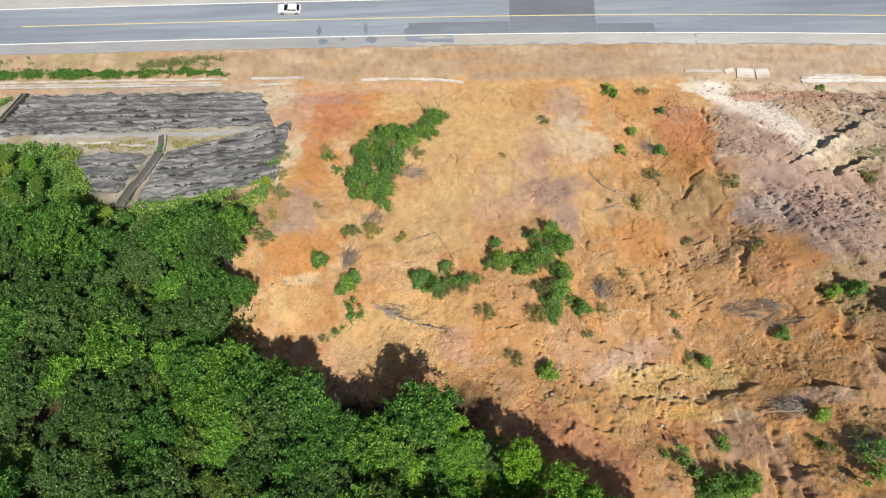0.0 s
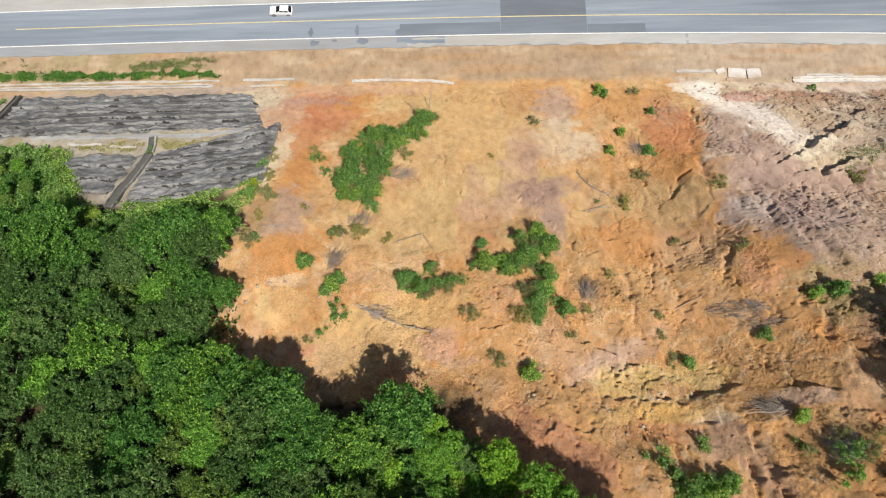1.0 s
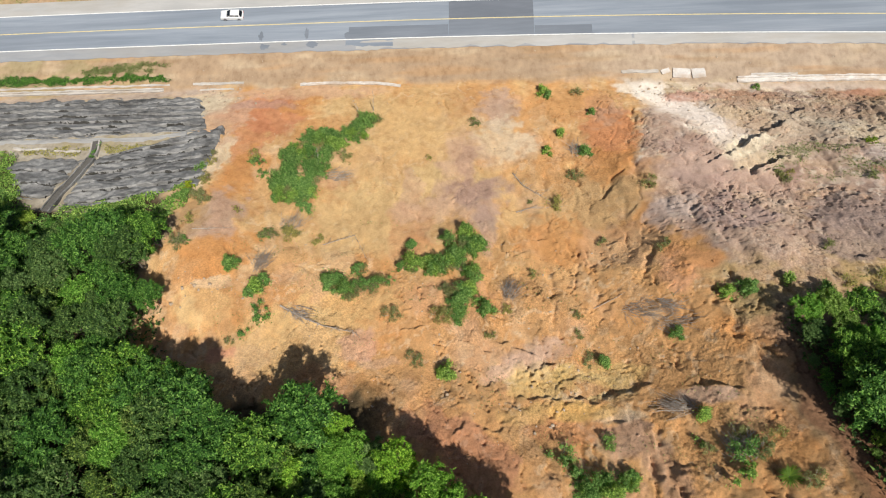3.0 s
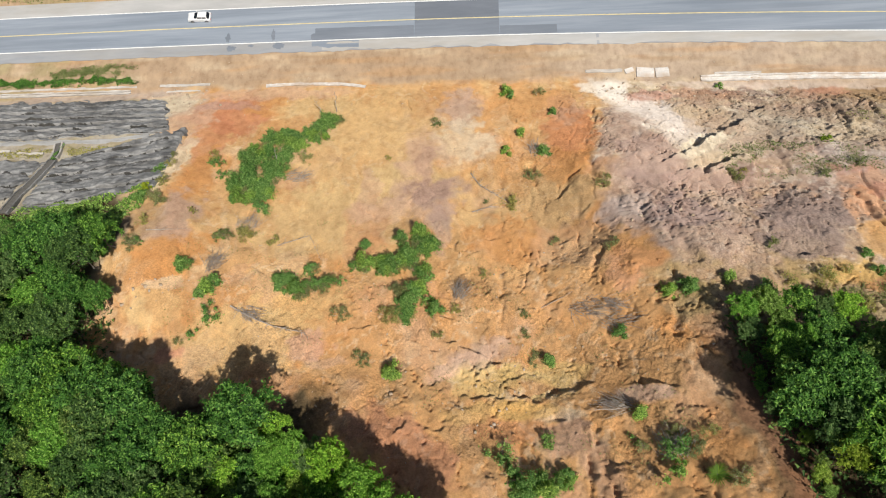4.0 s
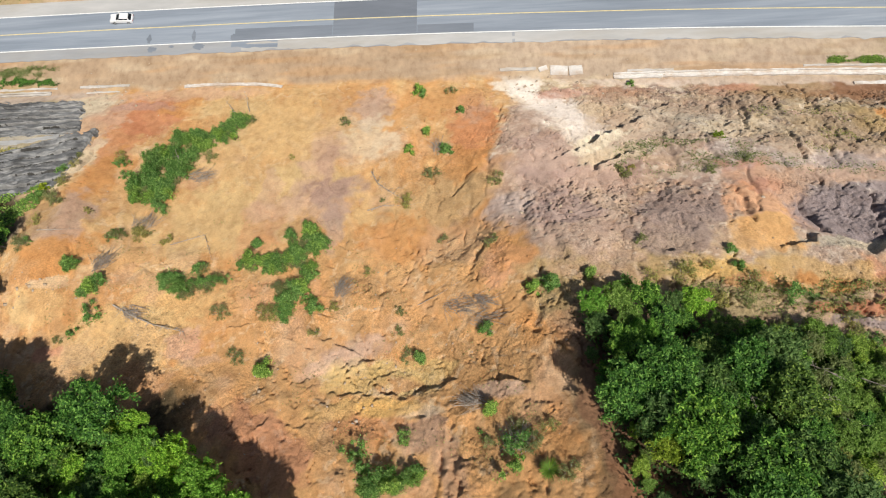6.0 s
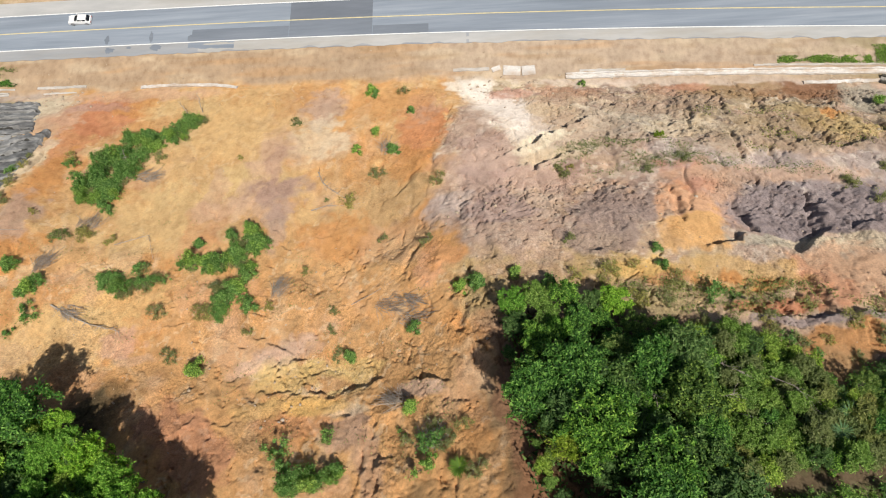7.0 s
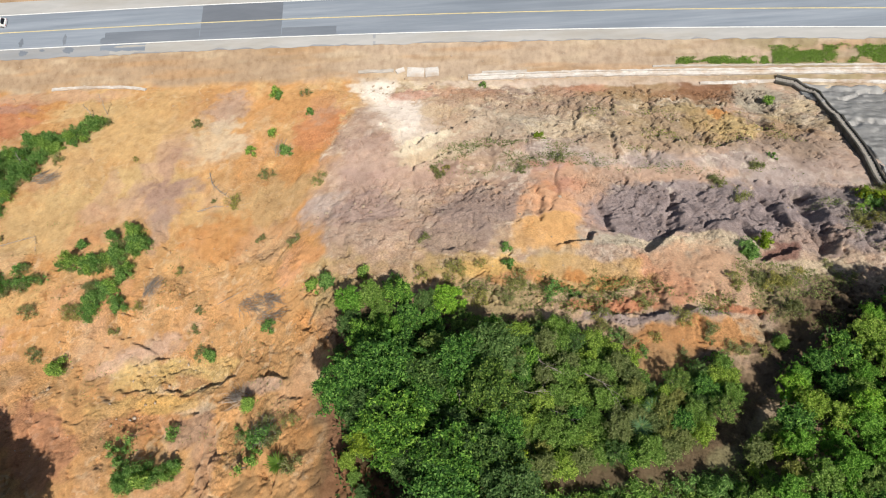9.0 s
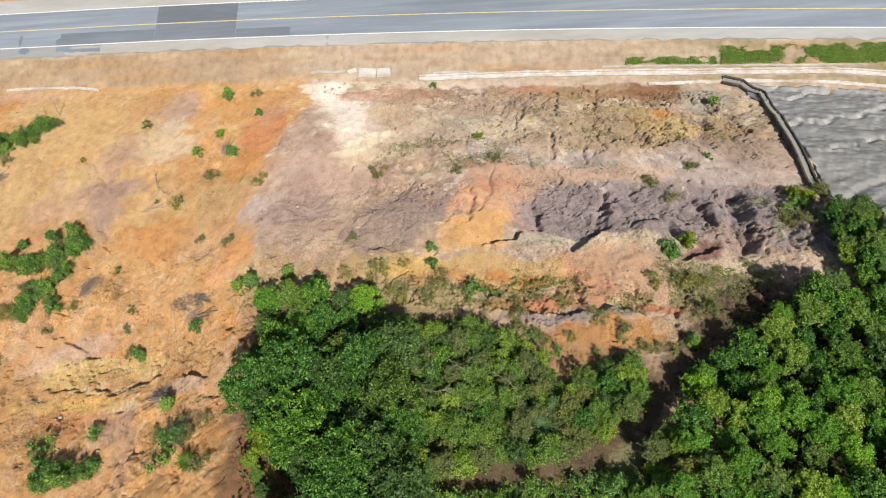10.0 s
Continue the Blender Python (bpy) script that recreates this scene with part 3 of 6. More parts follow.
def face_share(x, y):
    s = float(toe_y(x)) - y
    if x < float(slide_edge(y)):
        return 0.0
    if 66 < x < 79 and 28 < y < 44:
        return 0.08
    if x < 66 and y > 28:
        return 0.7
    return 0.35 if 22 < s < 30 or 41 < s < 47 else 1.0


cracks(170, 3, 42, 114, 17, 71, face_share)
cracks(130, 4, -16, 47, 1, 36, lambda x, y: 0.25 if x < 12 else 1.0)
cracks(75, 5, -18, 44, 34, 70, lambda x, y: 0.6 if x < 24 else 1.0)


def chalk_patch(x, y):
    """How much of the smooth white patch lies at a place."""
    return np.exp(-((x - 51 + 0.35 * (y - 62)) / 6) ** 2 - ((y - 61) / 9) ** 2)


def outcrop(x, y):
    """How much of the broken yellow ledge low on the slide lies at a place."""
    return np.exp(-((x - 26) / 7) ** 2 - ((y - 14.6 + 0.12 * (x - 26)) / 2.4) ** 2)


def relief(x, y):
    """Clods, rills and cracks on top of the bare shape."""
    s = toe_y(np.clip(x, -150, 220)) - y
    slope = smooth(0.5, 4, s)
    right = smooth(-2.5, 2.5, x - slide_edge(y) + 1.5 * fbm(x * 0.2, y * 0.2, 3, 5))
    left = 1 - smooth(-30, -24, x)
    wx, wy = x + 1.2 * fbm(x * 0.3, y * 0.3, 3, 21), y + 1.2 * fbm(x * 0.3, y * 0.3, 3, 22)
    z = 0.06 * fbm(x * 0.4, y * 0.9, 3, 1) * (1 - slope) * smooth(-9.0, -6.0, s)
    lower = smooth(40, 52, s)
    sw = s + 1.3 * fbm(x * 0.16, y * 0.16, 3, 23)
    mid = 0.60 * fbm(wx * 0.12, wy * 0.12, 3, 2) + (0.07 + 0.04 * lower) * fbm(wx * 0.75, wy * 0.75, 4, 3) + 0.26 * (ridged(wx * 0.30, wy * 0.07, 3, 4) - 0.2) + (0.03 + 0.05 * lower) * (ridged(wx * 0.8, wy * 0.8, 3, 9) - 0.3)
    face = np.maximum(smooth(1, 4, sw) * (1 - smooth(20, 26, sw)), np.maximum(smooth(28.5, 32, sw) * (1 - smooth(38, 42, sw)), smooth(47, 50, sw) * (1 - smooth(53, 56, sw))))
    rough = 0.40 * fbm(wx * 0.16, wy * 0.16, 3, 6) + (0.08 + 0.26 * face) * (ridged(wx * 0.34, wy * 0.17, 4, 7) - 0.25) + (0.06 + 0.09 * face) * fbm(wx * 0.9, wy * 0.9, 4, 8) + 0.12 * face * (ridged(wx * 0.9, wy * 0.45, 3, 12) - 0.3)
    rough = rough + 0.05 * fbm(wx * 2.0, wy * 2.0, 2, 15)
    gully = smooth(30, 32, sw) * (1 - smooth(38, 41, sw)) * smooth(78, 82, x) * (1 - smooth(108, 114, x))
    rough = rough + 0.5 * gully * (ridged(wx * 0.22 + 0.07 * wy, wy * 0.035, 3, 14) - 0.2)
    scarp = 0.32 * wy + 0.10 * wx + 1.3 * fbm(wx * 0.22, wy * 0.22, 3, 71)
    scarp2 = 0.75 * wy - 0.2 * wx + 1.2 * fbm(wx * 0.5, wy * 0.5, 3, 72)
    step1, step2 = scarp - np.floor(scarp), scarp2 - np.floor(scarp2)
    broken = smooth(-0.15, 0.55, fbm(wx * 0.28, wy * 0.28, 3, 73))
    broken2 = smooth(-0.1, 0.5, fbm(wx * 0.5, wy * 0.5, 3, 74))
    saw1 = (step1 - 0.5 - smooth(0.95, 1.0, step1)) * broken
    saw2 = (step2 - 0.5 - smooth(0.91, 1.0, step2)) * broken2
    # blocks with sharp edges: wide slumped plates, then clods
    qx, qy = x + 1.6 * fbm(x * 0.35, y * 0.35, 4, 83) + 0.35 * fbm(x * 1.7, y * 1.7, 3, 87), y + 1.6 * fbm(x * 0.35, y * 0.35, 4, 84) + 0.35 * fbm(x * 1.7, y * 1.7, 3, 88)
    gap1, lift1 = cells(qx * 0.20, qy * 0.26, 85)
    ux, uy = 0.8 * qx + 0.6 * qy, 0.8 * qy - 0.6 * qx
    lift2 = cells(ux * 0.42, uy * 0.85, 86)[1]
    gap4, lift4 = cells(ux * 0.26 + 3, uy * 0.58, 93)
    lift3 = cells(qx * 1.5, qy * 1.7, 89)[1]
    plate = (lift1 - 0.5) * broken
    clod = (lift2 - 0.5) * broken2
    crumb = (lift3 - 0.5) * (0.4 + 0.6 * broken2)
    # long wandering cracks along some of the plates' edges
    here = smooth(0.05, 0.35, fbm(x * 0.22, y * 0.22, 3, 90))
    there = smooth(-0.25, 0.0, fbm(x * 0.3, y * 0.3, 3, 79))
    split = -1.3 * smooth(0.055, 0.01, gap1) * here * there
    net = smooth(-0.05, 0.15, fbm(x * 0.16, y * 0.16, 3, 82))
    split = split - 0.7 * smooth(0.085, 0.015, gap4) * net
    loose = 0.55 + 0.20 * lower + 0.20 * smooth(22, 32, x) * (1 - lower)
    mid = mid + loose * (0.10 * saw1 + 0.30 * plate + 0.10 * (lift4 - 0.5) * net + 0.09 * clod + 0.06 * crumb + 0.5 * split)
    mid = mid + outcrop(x, y) * (0.30 * (lift1 - 0.5) + 0.75 * (lift4 - 0.5) + 0.30 * (lift2 - 0.5) + 0.06 * (lift3 - 0.5))
    calm = 1 - 0.12 * smooth(44, 46, x) * (1 - smooth(72, 82, x)) * (1 - smooth(44, 48, s)) * (1 - 0.6 * smooth(64, 70, x) * (1 - smooth(24, 28, s)))
    even = np.exp(-((x - 74) / 4.5) ** 2 - ((y - 35) / 7) ** 2)
    calm = calm * (1 - 0.8 * chalk_patch(x, y)) * (1 - 0.75 * even)
    upper = smooth(3, 6, sw) * (1 - smooth(18, 22, sw)) * smooth(70, 84, x)
    rill = smooth(0.35, 0.75, ridged(wx * 0.30 - 0.05 * wy, wy * 0.07, 3, 24)) * upper
    rough = calm * (0.9 * rough + (0.18 + 0.50 * face) * plate + (0.06 + 0.25 * face) * (lift4 - 0.5) * net + (0.08 + 0.32 * face) * clod + (0.04 + 0.15 * face) * crumb - 0.55 * rill + (0.45 + 0.5 * face) * split) + (0.3 + 0.6 * calm) * ((0.04 + 0.30 * face) * saw1 + (0.03 + 0.12 * face + 0.20 * gully) * saw2)
    z = z + slope * ((1 - right) * (1 - left) * mid + right * rough + left * 0.25 * fbm(x * 0.4, y * 0.4, 4, 11))
    for x0, y0, x1, y1, depth, width in GASHES:
        if 43 < x0 < 76 and y0 > 29:
            depth = 0.7 * depth
        near = (np.abs(x - (x0 + x1) / 2) < abs(x1 - x0) / 2 + 1 + 3 * width) & (np.abs(y - (y0 + y1) / 2) < abs(y1 - y0) / 2 + 1 + 3 * width)
        if not near.any():
            continue
        px, py = x[near] + 0.5 * fbm(x[near] * 0.7, y[near] * 0.7, 3, 31), y[near] + 0.5 * fbm(x[near] * 0.8, y[near] * 0.8, 3, 32)
        dx, dy = x1 - x0, y1 - y0
        t = np.clip(((px - x0) * dx + (py - y0) * dy) / (dx * dx + dy * dy), 0, 1)
        ox, oy = px - x0 - t * dx, py - y0 - t * dy
        d = np.hypot(ox, oy) / (width * (0.55 + 0.45 * np.sin(np.pi * np.clip(t, 0.05, 0.95))))
        if abs(dx) > 0.8 * abs(dy):
            ends = smooth(0.0, 0.15, t) * (1 - smooth(0.85, 1.0, t))
            z[near] -= 0.75 * depth * ends * np.exp(-np.abs(oy) / (2.4 * width)) * np.clip(oy / 0.12, -1, 1)
        else:
            z[near] += -1.3 * depth * np.clip(1.25 - d, 0, 1) ** 1.4
    return z * smooth(-40, -12, y)


def torn_earth(x, y):
    """How broken the surface is, from smooth to torn."""
    s = toe_y(np.clip(x, -150, 220)) - y
    right = smooth(-2.5, 2.5, x - slide_edge(y))
    patches = smooth(-0.3, 0.5, fbm(x * 0.15, y * 0.15, 3, 81))
    lower = smooth(36, 50, s)
    bench = smooth(21, 23, s) * (1 - smooth(28, 30, s))
    patches = patches * (1 - 0.35 * smooth(46, 48, x) * (1 - smooth(60, 72, x)) * (1 - smooth(44, 48, s)))
    w = (1 - right) * (0.14 + 0.45 * lower * (0.35 + 0.65 * patches) + 0.10 * patches + 0.30 * smooth(20, 30, x) * patches) + right * (0.32 + 0.48 * patches + 0.2 * smooth(30, 32, s) * (1 - smooth(39, 42, s)) * smooth(76, 82, x)) * (1 - 0.75 * bench)
    w = w * (1 - 0.8 * chalk_patch(x, y)) * (1 - 0.7 * np.exp(-((x - 74) / 4.5) ** 4 - ((y - 36) / 7) ** 4))
    return np.clip(w, 0, 1) * (0.06 + 0.94 * smooth(0.5, 3, s))


def earth_colour(x, y):
    """The colour of the bare earth at each place."""
    s = toe_y(np.clip(x, -150, 220)) - y
    n1, n2, n3 = fbm(x * 0.12, y * 0.12, 4, 41), fbm(x * 0.35, y * 0.35, 4, 42), fbm(x * 0.9, y * 0.9, 3, 43)
    ws = s + 2.2 * n1 + 1.2 * n2

    def mixed(c, new_colour, w):
        return c + (np.array(new_colour) - c) * np.clip(w, 0, 1)[..., None]

    c = np.ones(x.shape + (3,)) * np.array(TAN)
    c = mixed(c, DEEP_TAN, smooth(38, 50, ws))
    c = mixed(c, YELLOW, 0.4 * smooth(0.1, 0.7, n2) * (1 - smooth(40, 50, ws)))
    c = mixed(c, ORANGE, 0.55 * smooth(0.15, 0.8, fbm(x * 0.2, y * 0.14, 4, 44)))
    c = mixed(c, PINK, 0.4 * smooth(0.25, 0.8, fbm(x * 0.16, y * 0.16, 4, 45)))
    c = mixed(c, BROWN, 0.5 * smooth(0.2, 0.8, fbm(x * 0.5, y * 0.4, 4, 46)) * smooth(36, 50, ws))
    wx = x + 2.5 * n1 + 1.0 * n2
    c = mixed(c, PALE, 0.22 * smooth(0.1, 0.8, fbm(wx * 0.5 + 0.1 * y, y * 0.09, 4, 58)) * smooth(3, 8, s))
    c = mixed(c, ORANGE, 0.25 * smooth(0.1, 0.8, fbm(wx * 0.6 - 0.1 * y, y * 0.1, 4, 59)) * smooth(3, 8, s))
    # the benched slope, in bands along it
    r = np.ones(x.shape + (3,)) * np.array(PINK)
    r = mixed(r, OLIVE, 0.55 * smooth(-0.3, 0.5, n2) * (1 - smooth(16, 22, ws)))
    r = mixed(r, PALE, 0.75 * smooth(0.0, 0.6, fbm(x * 0.18, y * 0.3, 4, 47)) * (1 - smooth(16, 24, ws)))
    r = mixed(r, MAUVE, smooth(19, 24, ws) * (1 - smooth(39, 42, ws)) * (0.45 + 0.55 * n2))
    r = mixed(r, MAUVE, 0.45 * (1 - smooth(46, 56, x)) * (1 - smooth(40, 44, ws)) * smooth(4, 10, ws))
    r = mixed(r, PALE, 0.2 * smooth(39, 42, ws) * (1 - smooth(46, 48, ws)))
    r = mixed(r, OLIVE, 0.55 * smooth(45, 50, ws) * smooth(-0.3, 0.6, n2))
    r = mixed(r, (0.60, 0.40, 0.21), 0.6 * smooth(44, 47, ws) * (1 - smooth(52, 56, ws)))
    r = mixed(r, BROWN, 0.7 * smooth(52, 60, ws))
    r = mixed(r, RUST, 0.55 * smooth(0.5, 2, ws) * (1 - smooth(4, 7, ws)) * smooth(60, 66, x) * smooth(-0.1, 0.5, fbm(x * 0.22, y * 0.3, 4, 96)))
    r = mixed(r, BROWN, 0.5 * smooth(5, 8, ws) * (1 - smooth(18, 22, ws)) * smooth(76, 90, x) * smooth(-0.2, 0.5, fbm(x * 0.3, y * 0.3, 4, 49)))
    r = mixed(r, LILAC, 0.65 * smooth(22, 24, ws) * (1 - smooth(29, 30.5, ws)) * smooth(62, 74, x))
    r = mixed(r, SLATE, 0.85 * smooth(30, 31.5, ws) * (1 - smooth(39, 41, ws)) * smooth(78, 80.5, x + n2) * (1 - smooth(112, 116, x)))
    r = mixed(r, SALMON, 0.6 * smooth(46, 48, ws) * (1 - smooth(52, 54, ws)) * smooth(70, 82, x))
    upper = smooth(3, 6, ws) * (1 - smooth(19, 22, ws)) * smooth(72, 82, x)
    r = mixed(r, (0.46, 0.35, 0.20), 0.45 * upper * smooth(-0.5, 0.4, n2))
    r = mixed(r, OCHRE, 0.35 * upper * smooth(0.1, 0.6, fbm(x * 0.3 + 3, y * 0.4, 4, 91)))
    r = mixed(r, (0.24, 0.165, 0.12), 0.65 * upper * smooth(0.15, 0.5, fbm(x * 0.55, y * 0.8, 4, 95)))
    r = mixed(r, OCHRE, 0.55 * smooth(42, 45, ws) * (1 - smooth(51, 54, ws)) * (1 - smooth(80, 86, x)) * smooth(-0.4, 0.4, n2))
    r = mixed(r, PALE, 0.25 * (1 - 0.6 * upper) * smooth(0.15, 0.7, fbm(x * 0.45, y * 0.6, 4, 55)) * (1 - smooth(29, 31, ws) * (1 - smooth(39, 41, ws))))
    r = mixed(r, SLATE, 0.18 * smooth(0.2, 0.8, fbm(x * 0.5, y * 0.5, 4, 56)) * (1 - smooth(44, 50, ws)))
    r = mixed(r, OCHRE, 0.25 * smooth(0.3, 0.8, fbm(x * 0.22, y * 0.35, 4, 57)) * (1 - 0.7 * smooth(18, 24, ws) * (1 - smooth(40, 44, ws))))
    mottle = (1 - smooth(76, 86, x)) * (1 - smooth(40, 46, ws))
    r = mixed(r, (0.34, 0.225, 0.175), 0.75 * mottle * smooth(0.05, 0.6, fbm(x * 0.42 + 0.2 * n1, y * 0.55, 4, 92)))
    r = mixed(r, (0.56, 0.40, 0.24), 0.45 * mottle * smooth(0.1, 0.7, fbm(x * 0.3, y * 0.5, 4, 93)))
    r = mixed(r, WHITE, 0.35 * mottle * smooth(0.3, 0.7, fbm(x * 0.8, y * 1.1, 4, 94)))
    qx, qy = x + 1.6 * n2 + 0.5 * n3, y + 1.6 * fbm(x * 0.35 + 5, y * 0.35, 4, 97) + 0.5 * n3
    chip = cells(qx * 0.45, qy * 0.6, 98)[1]
    chip2 = cells(qx * 1.3, qy * 1.6, 99)[1]
    r = r * (1 + 0.22 * (chip - 0.5) + 0.20 * (chip2 - 0.5))[..., None]
    r = mixed(r, WHITE, 0.35 * smooth(0.86, 0.95, chip2) * (1 - smooth(44, 52, ws)))
    c = c * (1 + 0.10 * (chip - 0.5) + 0.08 * (chip2 - 0.5))[..., None]
    c = mixed(c, PALE, 0.30 * smooth(0.90, 0.96, chip2))
    ledge = smooth(0.15, 0.5, outcrop(x, y))
    c = mixed(c, (0.66, 0.49, 0.22), 0.75 * ledge * smooth(0.45, 0.6, chip))
    c = mixed(c, (0.72, 0.55, 0.36), 0.6 * ledge * smooth(0.6, 0.75, chip2))
    c = mixed(c, (0.50, 0.29, 0.13), 0.5 * ledge * smooth(0.3, 0.2, chip))
    right = smooth(-1.6, 1.6, x - slide_edge(y) + 2.0 * n2)
    r = r + (r.mean(-1, keepdims=True) - r) * (0.02 + 0.18 * smooth(62, 76, x))[..., None]
    r = np.clip(r * (1 - 0.06 * (1 - smooth(60, 74, x)))[..., None], 0, 0.85)
    c = c + (r - c) * right[..., None]
    # beneath the woods and creepers: grey and olive, darkest under the trees
    left = 1 - smooth(-30, -26, x + 2 * n2)
    c = mixed(c, GREY, left * smooth(0, 3, s))
    c = mixed(c, OLIVE, 0.6 * left * smooth(0, 3, s) * smooth(-0.1, 0.5, n2))
    c = mixed(c, DARK_FLOOR, left * smooth(20, 24, ws) * (1 - smooth(-50, -44, x + 0.6 * (s - 24))))
    c = mixed(c, DARK_FLOOR, left * smooth(31, 34, ws))
    c = mixed(c, DARK_FLOOR, smooth(56, 60, s - 0.15 * np.abs(x - 20) + 2 * n2) * (1 - smooth(2, 8, x)) * smooth(-60, -20, x))
    c = mixed(c, DARK_FLOOR, 0.9 * smooth(47, 51, x + 1.5 * n2) * smooth(50, 56, ws) * (1 - smooth(66, 70, x)))
    c = mixed(c, DARK_FLOOR, 0.9 * smooth(93, 97, x) * smooth(46, 52, ws))
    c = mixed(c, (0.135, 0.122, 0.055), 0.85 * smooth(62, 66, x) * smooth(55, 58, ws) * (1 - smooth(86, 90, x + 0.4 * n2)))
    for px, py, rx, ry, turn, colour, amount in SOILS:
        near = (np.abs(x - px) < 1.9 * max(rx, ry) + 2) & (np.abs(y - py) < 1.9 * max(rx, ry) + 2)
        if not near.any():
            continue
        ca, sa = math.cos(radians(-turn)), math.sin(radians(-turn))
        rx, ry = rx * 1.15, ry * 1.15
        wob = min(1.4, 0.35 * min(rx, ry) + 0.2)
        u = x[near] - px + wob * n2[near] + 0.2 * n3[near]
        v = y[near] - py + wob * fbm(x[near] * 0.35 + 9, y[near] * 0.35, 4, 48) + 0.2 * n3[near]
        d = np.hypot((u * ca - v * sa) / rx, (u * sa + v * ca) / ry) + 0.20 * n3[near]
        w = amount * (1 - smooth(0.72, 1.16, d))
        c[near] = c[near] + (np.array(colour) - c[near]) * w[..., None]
    # the level strip between the road and the toe of the slope
    f = np.ones(x.shape + (3,)) * np.array(SHOULDER_EARTH)
    f = mixed(f, (0.60, 0.47, 0.35), 0.8 * smooth(20, 55, x))
    f = mixed(f, DEEP_TAN, 0.4 * smooth(0.0, 0.7, fbm(x * 0.06, y * 0.5, 4, 51)))
    f = mixed(f, PALE, 0.4 * smooth(0.0, 0.8, fbm(x * 0.12, y * 0.45, 4, 52)))
    f = mixed(f, BROWN, 0.35 * smooth(0.3, 0.8, fbm(x * 0.1, y * 0.8, 4, 53)))
    f = mixed(f, OLIVE, 0.7 * np.clip((1 - smooth(-50, -38, x)) + smooth(104, 118, x), 0, 1) * smooth(-0.3, 0.3, fbm(x * 0.2, y * 0.4, 3, 54)))
    c = c + (f - c) * (1 - smooth(-1.2, 0.8, s + 0.8 * n2))[..., None]
    # dark olive ground towards low y
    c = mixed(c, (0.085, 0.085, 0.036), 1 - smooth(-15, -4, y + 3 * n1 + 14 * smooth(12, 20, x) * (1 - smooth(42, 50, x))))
    far = smooth(150, 260, np.hypot(x - 20, y - 40))
    c = mixed(c, (0.10, 0.12, 0.05), far)
    c = c * (0.80 + 0.11 * smooth(34, 46, s) * (1 - smooth(42, 49, x)) - 0.07 * (1 - smooth(34, 46, s)) * (1 - smooth(14, 30, x)) * smooth(0, 3, s))[..., None]
    c = c + (c.mean(-1, keepdims=True) - c) * 0.06
    return np.clip(c, 0.02, 0.9)


def axis(outer_lo, lo, hi, outer_hi, step, wide, reach):
    """Fine steps from lo to hi, wider ones about them, then ever wider ones out to the horizon."""
    inner = np.concatenate([np.arange(outer_lo, lo - wide / 2, wide), np.arange(lo, hi - step / 2, step), np.arange(hi, outer_hi + wide / 2, wide)])
    before, after, d, lo = [], [], wide, outer_lo
    while inner[0] - sum(before) > lo - reach:
        d *= 1.35
        before.append(d)
    after = before
    lows = lo - np.cumsum(before)[::-1]
    highs = inner[-1] + np.cumsum(after)
    return np.concatenate([lows, inner, highs])


def road_y(x):
    """The middle line of the road."""
    return 88.35 - 0.016 * x - np.where(x > 0, 0.00023, 0.00007) * np.clip(x, -400, 400) ** 2


XS, YS = axis(-98, -27, 114, 146, 0.15, 0.5, 2500), axis(-24, -4, 74.9, 99, 0.15, 0.55, 2500)
GX, GY = np.meshgrid(XS, YS)
near_part = (GX > -140) & (GX < 200) & (GY > -60) & (GY < 140)
GZ = shape(GX, GY)
GZ[near_part] += relief(GX[near_part], GY[near_part])
GZ -= 0.10 * smooth(-6.9, -6.3, GY - road_y(GX)) * (1 - smooth(7.2, 7.8, GY - road_y(GX)))
GZ -= 0.25 * np.clip(GY - road_y(GX) - 12, 0, 60)


SPRAYED = {
    "upper": ((-78.2, 73.6), (-33.0, 71.6), (-27.6, 60.0), (-76.0, 59.2)),
    "tiers": ((-44.0, 54.2), (-25.4, 61.2), (-24.4, 45.6), (-44.6, 42.4)),
    "overgrown": ((-60.0, 54.6), (-46.6, 54.2), (-48.0, 44.0), (-52.0, 44.8)),
    "pale": ((119.5, 67.4), (176.0, 59.5), (168.0, 24.0), (118.6, 33.5)),
}
for quad in SPRAYED.values():
    under = np.full(GX.shape, 1e9)
    for (x0, y0), (x1, y1) in zip(quad, quad[1:] + quad[:1]):
        ln = math.dist((x0, y0), (x1, y1))
        under = np.minimum(under, ((GY - y0) * (x0 - x1) + (GX - x0) * (y1 - y0)) / ln)
    GZ -= 1.6 * smooth(0.5, 1.3, under)


def surface_z(x, y):
    return max(ground_z(x, y), float(shape(x, y)))


def ground_z(x, y):
    i, j = int(np.searchsorted(XS, x)) - 1, int(np.searchsorted(YS, y)) - 1
    u, v = (x - XS[i]) / (XS[i + 1] - XS[i]), (y - YS[j]) / (YS[j + 1] - YS[j])
    return float((GZ[j, i] * (1 - u) + GZ[j, i + 1] * u) * (1 - v) + (GZ[j + 1, i] * (1 - u) + GZ[j + 1, i + 1] * u) * v)


def grid_faces(rows, cols):
    k = np.arange(rows * cols).reshape(rows, cols)
    return np.stack([k[:-1, :-1], k[:-1, 1:], k[1:, 1:], k[1:, :-1]], -1).reshape(-1, 4)


